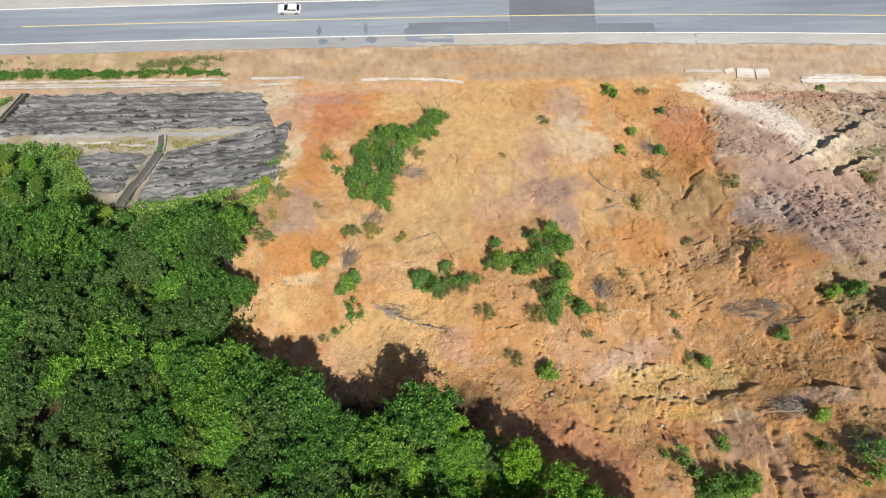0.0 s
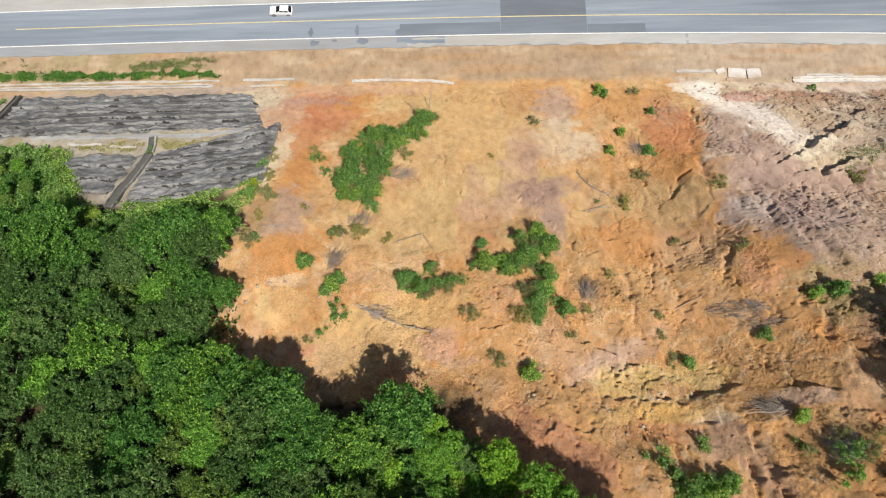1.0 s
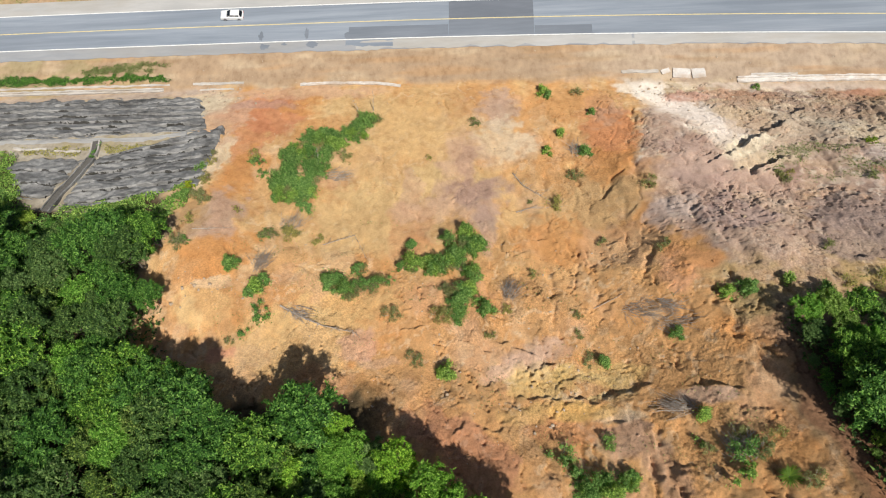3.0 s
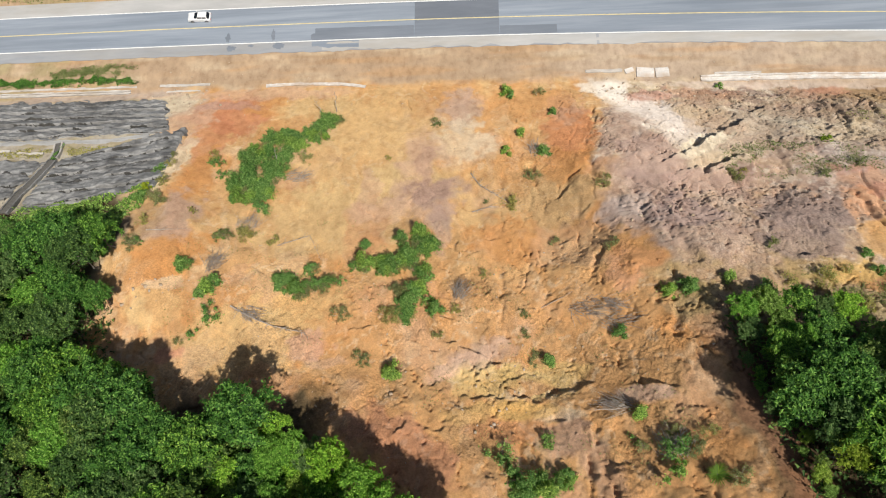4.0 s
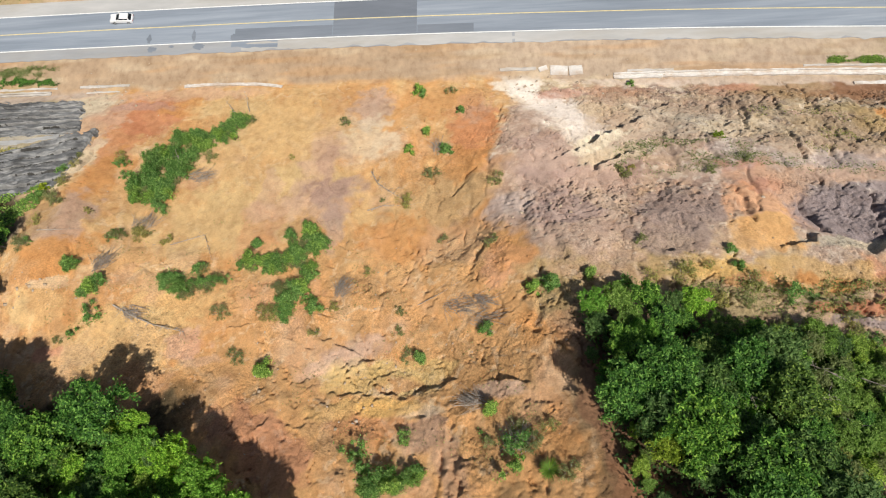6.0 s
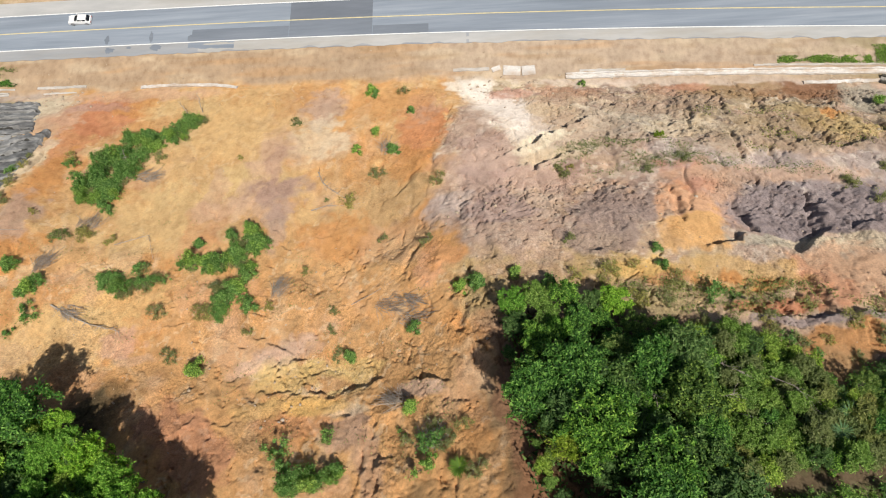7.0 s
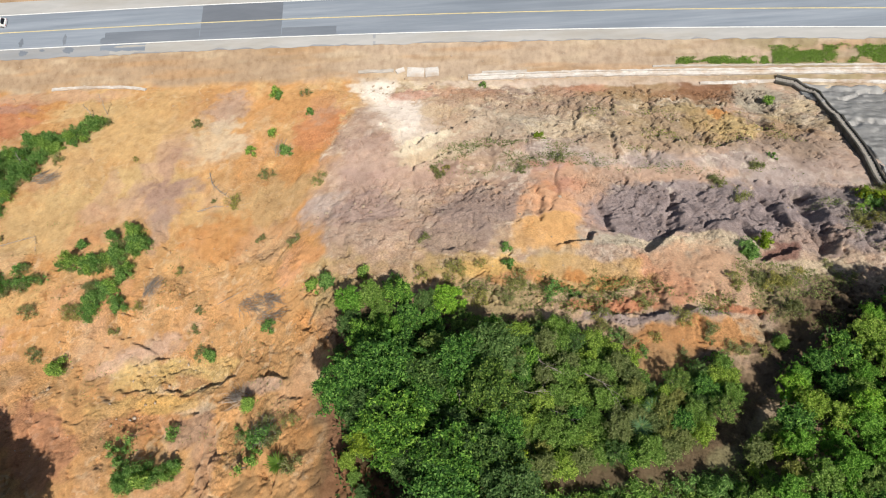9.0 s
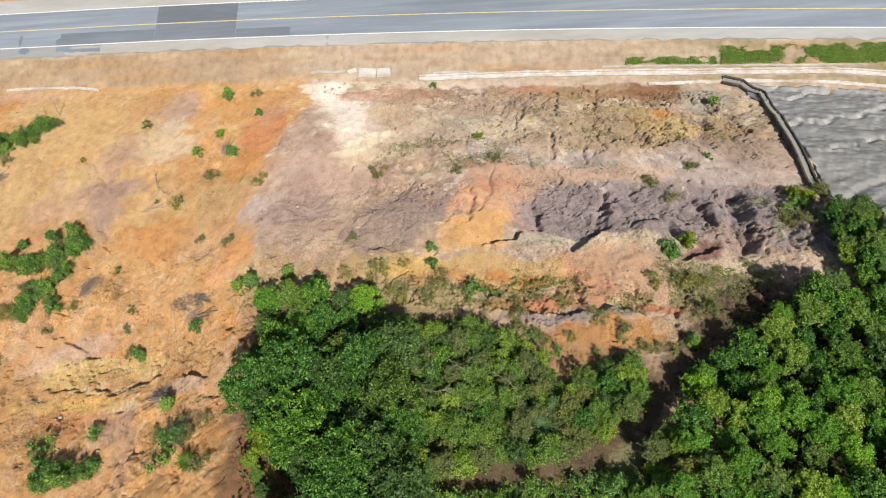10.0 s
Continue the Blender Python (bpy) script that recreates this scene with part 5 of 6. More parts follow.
GREEN_TREE = "broad leafy green tree on the hillside"
TREES = [make_tree(10.0, 3.0 + 0.25 * (k % 3), 38 + 2 * k, 185, 0.27, LEAF_TREE, GREEN_TREE, 0.72) for k in range(5)]
DARK_TREES = [make_tree(9.5, 2.7 + 0.3 * k, 36, 170, 0.26, LEAF_DARK, "dark green tree with small leaves", 0.66) for k in range(3)]
GREY_TREES = [make_tree(9.0, 2.5 + 0.3 * k, 32, 150, 0.25, LEAF_GREY, "grey green tree with small leaves", 0.66) for k in range(2)]
YELLOW_TREE = make_tree(9.0, 2.3, 28, 90, 0.30, LEAF_YELLOW, "yellow green tree among darker trees", 0.75)
SMALL = [make_tree(9.0, 2.6 + 0.2 * k, 30, 125, 0.36, m, "low leafy green tree on the hillside", 0.75, "small_tree") for k, m in enumerate((LEAF_TREE, LEAF_SHRUB, LEAF_TREE, LEAF_SHRUB, LEAF_GREY))]
SHRUBS = [make_tree(9.0, 2.7, 26, 120, 0.36, m, "low leafy shrub between the woods", 0.8, "shrub") for m in (LEAF_SHRUB, LEAF_SHRUB, LEAF_WEED)]
BRIGHT = [make_tree(9.0, 2.9 + 0.2 * k, 40, 190, 0.26, LEAF_BRIGHT, "bright green tree with fine leaves", 0.7) for k in range(2)]
OPEN_TREE = make_tree(9.0, 2.9, 22, 80, 0.28, LEAF_GREY, "thin grey green tree with bare limbs showing", 0.75)


def wood(polygon, gap, low, high, tries=6000, grey=0.12, thin=0.05, yellow=0.02, dark=0.25, bright=0.08):
    """Fills a stretch of ground with trees of a like size."""
    for x, y in scatter(polygon, gap, tries):
        pick = rng.uniform()
        if pick < grey:
            kind = GREY_TREES[int(rng.integers(2))]
        elif pick < grey + thin:
            kind = OPEN_TREE
        elif pick < grey + thin + yellow:
            kind = YELLOW_TREE
        elif pick < grey + thin + yellow + dark:
            kind = DARK_TREES[int(rng.integers(3))]
        else:
            kind = TREES[int(rng.integers(5))]
        if high < 0.8:
            kind = SMALL[int(rng.integers(5))]
        if rng.uniform() < bright:
            kind = BRIGHT[int(rng.integers(2))]
        stand(kind, x, y, rng.uniform(low, high), rng.uniform(0.9, 1.15), 0.3)


# the wood beside the slide: tall inside, lower towards its edge
wood([(-72, 33), (-60, 35), (-50, 36), (-42, 35.5), (-33, 35.5), (-28.5, 34), (-27, 27), (-27, 21), (-19, 12.5), (-14, 7.5), (-12, -6), (-46, -6), (-60, 14)], 3.7, 0.72, 1.18, dark=0.38, bright=0.05)
wood([(-19, 14.5), (-13, 10), (-5, 8.5), (-4, -6), (-12, -6), (-14, 7.5)], 3.3, 0.75, 1.0)
wood([(-4, 9), (1, 8.5), (5, 6.5), (8.5, 3.0), (11, -1), (8, -2), (-4, -2)], 2.5, 0.52, 0.72, bright=0.7)
wood([(-4, -2), (10, -2), (18.5, -2.2), (20, -6), (-4, -6)], 3.4, 0.95, 1.15, bright=0.5)
# the wood on the benched slope
wood([(48.8, 20.5), (53, 20.5), (58.5, 21.5), (64.0, 17.0), (66, 13), (58, 14.5), (51, 15)], 2.4, 0.42, 0.62, 5000, 0.20, 0.12, 0.02, 0.15, 0.22)
wood([(51.6, 15), (58, 14.5), (65.5, 12.5), (65, 6), (66, -6), (56.5, -6), (55.2, 2), (52.8, 8)], 3.2, 0.62, 1.04, 5000, 0.32, 0.16, 0.03, 0.20, 0.06)
# low wood beyond the path
wood([(91.4, 8.8), (94.4, 11.4), (98.4, 14.0), (102.4, 17.0), (106, 19), (112, 21.5), (117.5, 28), (120, 18), (112, -6), (87.2, -6), (88.0, 0.5), (89.4, 4.3)], 2.2, 0.40, 0.60, 8000, 0.10, 0.05, 0.01, 0.15, 0.30)
wood([(112.5, 24.5), (113, 29), (115, 32.5), (121.5, 32.5), (125, 26), (118, 23)], 1.8, 0.32, 0.46, 1500)
wood([(-95, 53), (-72, 55), (-62, 50.5), (-54, 43), (-45, 39.5), (-30, 38.5), (-34, 36.5), (-60, 36.5), (-95, 36)], 2.6, 0.30, 0.48, 2500)
stand(YELLOW_TREE, 53.4, 4.6, 0.66, 1.15)
for x, y, size in ((-1.8, 9.4, 1.15), (-6.0, 6.0, 1.05), (-14.5, 11.0, 1.15), (-24.0, 15.0, 1.05), (-26.4, 34.2, 0.85), (-24.4, 25.5, 0.62), (51.0, 9.6, 0.9), (54.6, 11.0, 1.0), (61.0, 2.0, 0.95)):
    stand(TREES[int(rng.integers(5))], x, y, size, 1.0, 0.3)


# low growth along the edge of the wood on the benched slope
for x, y in scatter([(49.0, 15), (51.6, 15), (52.6, 6), (53.6, 0), (52.4, 0), (50.4, 6)], 1.6, 900):
    stand(SMALL[int(rng.integers(5))], x, y, rng.uniform(0.18, 0.32), rng.uniform(0.9, 1.2), 0.2)
for x, y, size in ((7.6, 4.6, 0.72), (11.2, 2.6, 0.72), (13.6, 0.4, 0.74), (16.2, -1.4, 0.78), (19.6, -3.8, 0.85)):
    stand(BRIGHT[int(rng.integers(2))], x, y, size, 1.5, 0.3)


def make_bush(name, label, mat, lobes, per_lobe, leaf, spread, height, lobe_size, stems, ratio=0.5):
    """A loose shrub: uneven clumps of leaves round a few bent stems."""
    root = tagged(new(name), label, "bush", "bushes on the bare slope")
    cs, ns = [], []
    bm = bmesh.new()
    stretch, swing = rng.uniform(0.65, 1.0), rng.uniform(0, 3.14)
    for k in range(lobes):
        a, r = rng.uniform(0, 6.28), spread * rng.uniform(0, 1) ** 0.7
        u, v = math.cos(a) * r, math.sin(a) * r * stretch
        u, v = u * math.cos(swing) - v * math.sin(swing), u * math.sin(swing) + v * math.cos(swing)
        z = height * (1 - 0.75 * (r / spread) ** 2) * rng.uniform(0.45, 1.1) + 0.1
        m = int(per_lobe * rng.uniform(0.5, 1.4))
        d = unit(rng.normal(size=(m, 3)) + np.array([0, 0, 0.4]))
        c = np.array([u, v, z]) + d * lobe_size * rng.uniform(0.5, 1.25) * rng.uniform(0.3, 1.15, (m, 1))
        cs.append(c)
        ns.append(unit(d * 0.6 + rng.normal(size=(m, 3)) * 0.5 + np.array([0, 0, 0.5])))
        loose = np.array([u, v, 0.0]) * 1.25 + rng.normal(size=(m // 6, 3)) * np.array([0.28, 0.28, 0.0]) * spread
        loose[:, 2] = rng.uniform(0.03, 0.3, len(loose))
        cs.append(loose)
        ns.append(unit(rng.normal(size=loose.shape) * 0.6 + np.array([0, 0, 0.7])))
        if k < stems:
            tube(bm, wavy((u * 0.15, v * 0.15, -0.35), (u * 1.15, v * 1.15, z + 0.08), 0.06, 3), [0.03, 0.025, 0.018, 0.008], 3)
    c, n = np.concatenate(cs), np.concatenate(ns)
    c[:, 2] = np.maximum(c[:, 2], 0.02)
    v, f = leaves(c, n, rng.uniform(0.6, 1.4, len(c)) * leaf, ratio)
    ob = new("foliage", mesh_from("foliage", v, f, mat))
    ob.parent = root
    part("stem", bm, DEADWOOD if mat is LEAF_DULL else BARK, root)
    return root


BUSHES = {
    "L": [make_bush("bush", "leafy dark green bush on the bare slope", LEAF_BUSH, 15, 95, 0.19, 1.25, 1.7, 0.46, 8, 0.34) for k in range(6)],
    "B": [make_bush("bush", "round bright green bush on bare earth", LEAF_BUSH, 12, 105, 0.18, 0.80, 1.3, 0.36, 6, 0.4) for k in range(4)],
    "S": [make_bush("bush", "small loose green bush on bare earth", LEAF_BUSH, 11, 60, 0.17, 1.05, 0.9, 0.32, 10, 0.4) for k in range(4)],
    "D": [make_bush("scrub", "dry olive scrub with bare twigs", LEAF_DULL, 18, 46, 0.15, 1.2, 0.6, 0.30, 14, 0.32) for k in range(4)],
    "Y": [make_bush("bush", "yellow green bush on the bare slope", LEAF_YELLOW, 14, 75, 0.18, 0.85, 1.0, 0.34, 6)],
}


def bush(x, y, r, kind):
    """One bush, or for a wide one several that grow together."""
    kinds = BUSHES[kind]
    r *= 1.15 if kind == "L" else 1.0
    count = 1 if r < 1.35 else max(2, round((r / 0.85) ** 2))
    for k in range(count):
        a, d = rng.uniform(0, 6.28), (r - 0.55) * math.sqrt(rng.uniform()) if count > 1 else 0.0
        size = rng.uniform(0.5, 1.25) if count > 1 else r * rng.uniform(0.95, 1.15)
        tall = rng.uniform(0.7, 1.9) if count > 3 else rng.uniform(0.85, 1.25)
        pick = kinds if count == 1 or rng.uniform() < 0.78 else BUSHES["D" if kind != "B" else "S"]
        stand(pick[int(rng.integers(len(pick)))], x + math.cos(a) * d, y + math.sin(a) * d * 0.8, size, tall)


bush(-10.2, 50.0, 3.5, 'L')
bush(-12.2, 46.3, 2.9, 'L')
bush(-8.7, 57.6, 2.8, 'L')
bush(-10.0, 44.2, 2.5, 'L')
bush(-11.6, 53.9, 2.4, 'L')
bush(-2.7, 59.1, 2.3, 'L')
bush(-0.9, 63.4, 1.7, 'L')
bush(-5.9, 56.7, 1.9, 'L')
bush(-18.2, 53.1, 1.6, 'S')
bush(-16.4, 49.4, 1.1, 'S')
bush(-4.0, 53.8, 1.1, 'D')
bush(-13.0, 37.3, 1.6, 'S')
bush(-10.3, 37.9, 1.9, 'D')
bush(-5.9, 36.5, 1.1, 'D')
bush(-16.2, 31.3, 1.3, 'B')
bush(-16.4, 30.9, 1.0, 'B')
bush(-12.1, 27.5, 1.3, 'B')
bush(-11.6, 28.2, 1.3, 'B')
bush(-12.8, 27.0, 1.1, 'B')
bush(-11.1, 24.2, 1.2, 'S')
bush(-13.1, 21.3, 1.0, 'S')
bush(-14.6, 20.2, 0.6, 'D')
bush(-2.9, 29.2, 1.8, 'L')
bush(-0.3, 27.6, 1.9, 'L')
bush(2.3, 28.7, 1.6, 'L')
bush(0.8, 31.5, 1.2, 'L')
bush(4.9, 29.0, 0.9, 'S')
bush(7.4, 35.6, 1.1, 'B')
bush(7.0, 31.7, 1.4, 'L')
bush(14.7, 35.5, 2.7, 'L')
bush(15.6, 33.7, 2.0, 'L')
bush(11.8, 31.4, 2.3, 'L')
bush(10.0, 32.5, 1.2, 'L')
bush(15.9, 29.0, 1.0, 'L')
bush(13.1, 27.5, 1.8, 'D')
bush(17.1, 24.4, 1.4, 'B')
bush(12.4, 23.5, 1.6, 'D')
bush(14.2, 23.2, 1.3, 'L')
bush(15.4, 26.6, 1.25, 'L')
bush(13.4, 25.0, 1.2, 'L')
bush(16.2, 25.6, 1.0, 'S')
bush(19.9, 24.1, 0.7, 'D')
bush(5.4, 23.9, 1.1, 'D')
bush(12.2, 16.0, 1.3, 'B')
bush(12.6, 15.2, 1.2, 'B')
bush(8.6, 17.7, 1.0, 'D')
bush(29.0, 70.1, 1.3, 'B')
bush(30.0, 68.9, 1.0, 'B')
bush(34.7, 69.2, 0.9, 'D')
bush(30.7, 58.4, 1.0, 'B')
bush(28.1, 54.0, 1.0, 'B')
bush(36.3, 63.3, 0.9, 'B')
bush(34.1, 53.4, 1.3, 'B')
bush(31.8, 48.4, 1.3, 'D')
bush(41.4, 44.5, 1.1, 'D')
bush(28.1, 42.7, 1.3, 'D')
bush(16.9, 61.9, 1.1, 'D')
bush(33.6, 35.1, 0.8, 'D')
bush(40.1, 32.3, 1.0, 'D')
bush(39.0, 19.5, 1.0, 'B')
bush(44.6, 23.7, 1.2, 'B')
bush(46.5, 23.9, 1.2, 'B')
bush(31.0, 17.0, 1.0, 'B')
bush(29.4, 17.4, 0.9, 'D')
bush(28.5, 23.2, 0.7, 'D')
bush(28.3, 20.6, 0.7, 'D')
bush(23.8, 29.6, 0.8, 'D')
bush(39.0, 9.7, 1.2, 'B')
bush(38.4, 6.7, 0.8, 'S')
bush(24.5, 5.8, 1.3, 'S')
bush(25.2, 4.0, 1.4, 'S')
bush(29.6, 6.9, 0.9, 'S')
bush(29.1, 2.7, 2.2, 'L')
bush(30.9, 3.2, 1.4, 'B')
bush(27.0, 2.3, 1.4, 'L')
bush(41.6, 5.6, 1.3, 'S')
bush(-23.7, 34.7, 1.4, 'S')
bush(-25.5, 44.1, 0.8, 'B')
bush(-22.7, 42.5, 1.1, 'D')
bush(-23.6, 38.7, 1.1, 'D')
bush(-30.4, 57.5, 1.0, 'D')
bush(-17.9, 41.2, 0.7, 'D')
bush(9.4, 53.1, 0.6, 'D')
bush(17.7, 20.7, 0.7, 'D')
bush(24.6, 43.4, 0.5, 'D')
bush(73.6, 50.5, 0.9, 'Y')
bush(97.9, 36.6, 1.3, 'D')
bush(96.0, 40.0, 1.5, 'D')
bush(102.2, 43.2, 0.8, 'D')
bush(75.5, 45.4, 1.1, 'D')
bush(59.1, 43.8, 1.6, 'D')
bush(70.1, 43.1, 0.8, 'D')
bush(66.1, 70.2, 0.7, 'B')
bush(112.4, 61.7, 1.1, 'B')
bush(94.6, 26.0, 1.5, 'B')
bush(97.2, 28.3, 1.2, 'Y')
bush(67.1, 27.8, 0.7, 'B')
bush(67.2, 25.3, 0.7, 'B')
bush(64.0, 25.5, 0.6, 'D')
bush(70.8, 15.9, 1.2, 'S')
bush(76.3, 17.6, 0.9, 'D')
bush(94.3, 14.3, 1.4, 'B')
bush(80.3, 13.8, 0.8, 'S')
bush(77.8, 15.9, 0.9, 'S')
bush(114.5, 36.5, 2.0, 'Y')
bush(110.8, 31.7, 1.9, 'D')
bush(103.2, 22.6, 0.7, 'D')
bush(104.7, 22.5, 0.6, 'D')
bush(102.9, 24.5, 0.6, 'D')
bush(99.2, 23.5, 0.6, 'D')
bush(95.2, 22.5, 1.5, 'D')
bush(97.4, 21.7, 1.5, 'D')
bush(96.7, 18.6, 1.7, 'D')
bush(92.0, 22.0, 1.2, 'D')
bush(46.4, 24.0, 1.1, 'B')
bush(85.3, 11.2, 1.7, 'S')
bush(57.3, 29.6, 0.8, 'D')
bush(73.2, 21.2, 0.6, 'D')
bush(53.6, 22.9, 1.3, 'S')
bush(50.6, 24.6, 0.9, 'B')
bush(40.8, 3.4, 1.3, 'S')
bush(43.0, 5.7, 1.2, 'D')
bush(39.1, 6.2, 0.9, 'D')
bush(44.6, 7.4, 0.8, 'D')
bush(41.6, 7.7, 1.0, 'D')
bush(45.8, 2.9, 1.0, 'D')
bush(-7.5, 54.5, 1.3, 'L')
bush(-9, 52, 1.3, 'L')
bush(-6.5, 58, 1.25, 'L')
bush(-4.5, 58.8, 1.2, 'L')
bush(-11.5, 48, 1.3, 'L')
bush(-9.5, 47, 1.2, 'L')
bush(-2, 61.4, 1.1, 'L')
bush(13.5, 33, 1.2, 'L')
bush(15, 31, 1.2, 'L')
bush(16.4, 35.2, 1.2, 'L')


bush(-25.3, 45.0, 1.1, 'Y')
bush(-23.7, 43.4, 1.2, 'D')
bush(-23.6, 46.9, 1.1, 'D')
bush(-25.5, 49.7, 1.0, 'S')
bush(-25.8, 43.2, 1.2, 'B')
bush(-24.3, 51.4, 0.9, 'D')
bush(-24.8, 53.6, 0.8, 'D')
bush(112.6, 34.0, 1.4, 'S')
bush(113.4, 36.8, 1.2, 'Y')
bush(116.6, 37.6, 1.6, 'D')
bush(105.4, 44.9, 0.8, 'S')
bush(102.6, 42.9, 0.9, 'D')


def fan_plant(name, label, x, y, blades, length, rise, width, mat, stem):
    """Stiff pointed blades that spread from one crown."""
    root = tagged(new(name), label, "plant")
    bm = bmesh.new()
    tube(bm, [Vector((0, 0, -0.3)), Vector((0, 0, stem * 0.5)), Vector((0.05, 0, stem))], [0.14, 0.12, 0.10], 6)
    part("trunk", bm, BARK, root)
    for k in range(blades):
        a, up = k * 2.4, rise * (1 - 0.85 * k / blades)
        ln = length * rng.uniform(0.8, 1.15)
        out, side = Vector((math.cos(a), math.sin(a), 0)), Vector((-math.sin(a), math.cos(a), 0))
        bm = bmesh.new()
        spine = [Vector((0, 0, stem)) + out * ln * t + Vector((0, 0, ln * (up * t - 0.75 * t * t * (1 - 0.5 * up)))) for t in (0.05, 0.4, 0.75, 1.0)]
        lefts = [bm.verts.new(p + side * w * width + Vector((0, 0, 0.06 * width / 0.2))) for p, w in zip(spine, (0.4, 1.0, 0.7, 0.05))]
        mids = [bm.verts.new(p) for p in spine]
        rights = [bm.verts.new(p - side * w * width + Vector((0, 0, 0.06 * width / 0.2))) for p, w in zip(spine, (0.4, 1.0, 0.7, 0.05))]
        for row, other in ((lefts, mids), (mids, rights)):
            for i in range(3):
                bm.faces.new((row[i], row[i + 1], other[i + 1], other[i]))
        part("frond", bm, mat, root)
    root.matrix_world = Matrix.Translation((x, y, ground_z(x, y)))


fan_plant("spiky_plant", "spiky green rosette plant on bare earth", 44.1, 3.2, 80, 1.05, 1.5, 0.05, LEAF_SHRUB, 0.25)
fan_plant("palm", "low blue green palm among the shrubs", 79.0, 7.2, 60, 1.25, 0.9, 0.04, LEAF_PALM, 2.4)
fan_plant("palm", "low blue green palm among the shrubs", 77.6, 5.6, 56, 1.1, 0.9, 0.04, LEAF_PALM, 2.2)

# shrubs on the lower right of the benched slope, between the woods
for x, y in scatter([(64.5, 16.2), (71, 17.4), (77.0, 14.6), (80.2, 9.6), (82.6, 11.6), (88.2, 13.0), (88.6, 11.0), (86.6, 8.4), (83.8, 5.8), (80.0, 4.2), (76.6, 3.2), (71.7, 3.2), (67, 1.6), (64, 1.4)], 1.35, 6000):
    pick = rng.uniform()
    kind = SHRUBS[int(rng.integers(3))] if pick < 0.72 else SMALL[0] if pick < 0.82 else OPEN_TREE if pick < 0.93 else YELLOW_TREE
    low = tagged(stand(kind, x, y - 0.7, rng.uniform(0.30, 0.52), rng.uniform(0.8, 1.1), 0.9), "low leafy shrub between the woods", "shrub", "low shrubs")
    low.name = "shrub"
for x, y in scatter([(89.0, 6.6), (87.0, 4.6), (86.6, 1.0), (85.5, -1.0), (85.5, -5), (91, -5), (90.5, 5)], 1.5, 900):
    low = tagged(stand(SHRUBS[int(rng.integers(3))], x, y, rng.uniform(0.30, 0.48), rng.uniform(0.8, 1.1), 0.5), "low leafy shrub between the woods", "shrub", "low shrubs")
    low.name = "shrub"
for x, y in scatter([(56, 25), (74, 23), (90, 16.5), (94, 13), (86, 13), (70, 16), (64, 19)], 2.9, 900):
    bush(x, y, rng.uniform(0.6, 1.2), "D" if rng.uniform() < 0.85 else "S")
for x, y in scatter([(64, 0.2), (72, 0.0), (78, 0.6), (84, 1.6), (86.5, -6), (64, -6)], 1.3, 1500):
    bush(x, y, rng.uniform(0.8, 1.3), "L" if rng.uniform() < 0.5 else "S")


def leaf_carpet(name, polygons, count, low, high, size, mat, label, patchy=-9.0, feather=1.2):
    """Low leaves close to the ground, too many to count."""
    cs = []
    areas = [abs(sum(a[0] * b[1] - b[0] * a[1] for a, b in zip(p, p[1:] + p[:1]))) for p in polygons]
    total = count * len(polygons)
    for polygon, area in zip(polygons, areas):
        xs, ys = [p[0] for p in polygon], [p[1] for p in polygon]
        m = int(total * area / sum(areas)) * 3
        x, y = rng.uniform(min(xs), max(xs), m), rng.uniform(min(ys), max(ys), m)
        hit, edge = np.zeros(m, bool), np.full(m, 1e9)
        for (x0, y0), (x1, y1) in zip(polygon, polygon[1:] + polygon[:1]):
            if y0 != y1:
                hit ^= ((y0 > y) != (y1 > y)) & (x < (x1 - x0) * (y - y0) / (y1 - y0) + x0)
            t = np.clip(((x - x0) * (x1 - x0) + (y - y0) * (y1 - y0)) / ((x1 - x0) ** 2 + (y1 - y0) ** 2), 0, 1)
            edge = np.minimum(edge, np.hypot(x - x0 - t * (x1 - x0), y - y0 - t * (y1 - y0)))
        rag = fbm(x * 0.25, y * 0.4, 4, 77)
        share = smooth(patchy - 1.35, patchy - 0.65, 0.9 * rag) * smooth(0.0, feather, edge + 0.5 * feather * fbm(x * 0.9, y * 0.9, 3, 78))
        keep = np.flatnonzero(hit & (rng.uniform(0, 1, m) < share))[:m // 3]
        mound = np.clip(0.5 + 0.65 * fbm(x * 0.38, y * 0.38, 3, 79), 0.05, 1.1) * rng.uniform(0.55, 1.0, m)
        cs += [(x[k], y[k], ground_z(x[k], y[k]) + low + (high - low) * mound[k]) for k in keep]
    c = np.array(cs)
    n = unit(rng.normal(size=c.shape) * 0.55 + np.array([0, 0, 0.9]))
    v, f = leaves(c, n, rng.uniform(0.6, 1.5, len(c)) * size, 0.5)
    tagged(new(name, mesh_from(name, v, f, mat)), label, "undergrowth", kind="stuff")


leaf_carpet("undergrowth", [[(-98, 60), (-79, 62), (-76, 58.5), (-62, 56.5), (-60, 52.5), (-51.5, 43.0), (-45, 40.8), (-37, 41.5), (-26.5, 41.0), (-26.5, 33), (-98, 20)]], 60000, 0.1, 2.0, 0.36, LEAF_BUSH, "dense bright green creeper below the sprayed concrete")
leaf_carpet("undergrowth", [[(-66, 57.2), (-58, 56.0), (-51, 44.4), (-46.5, 40.5), (-55, 38), (-68, 50)], [(-46, 43.4), (-36, 44.8), (-26, 46.4), (-24.2, 43.0), (-27, 38), (-46, 38)]], 7000, 0.1, 1.2, 0.26, LEAF_BUSH, "bright green weeds at the edge of the sprayed concrete", 0.5)
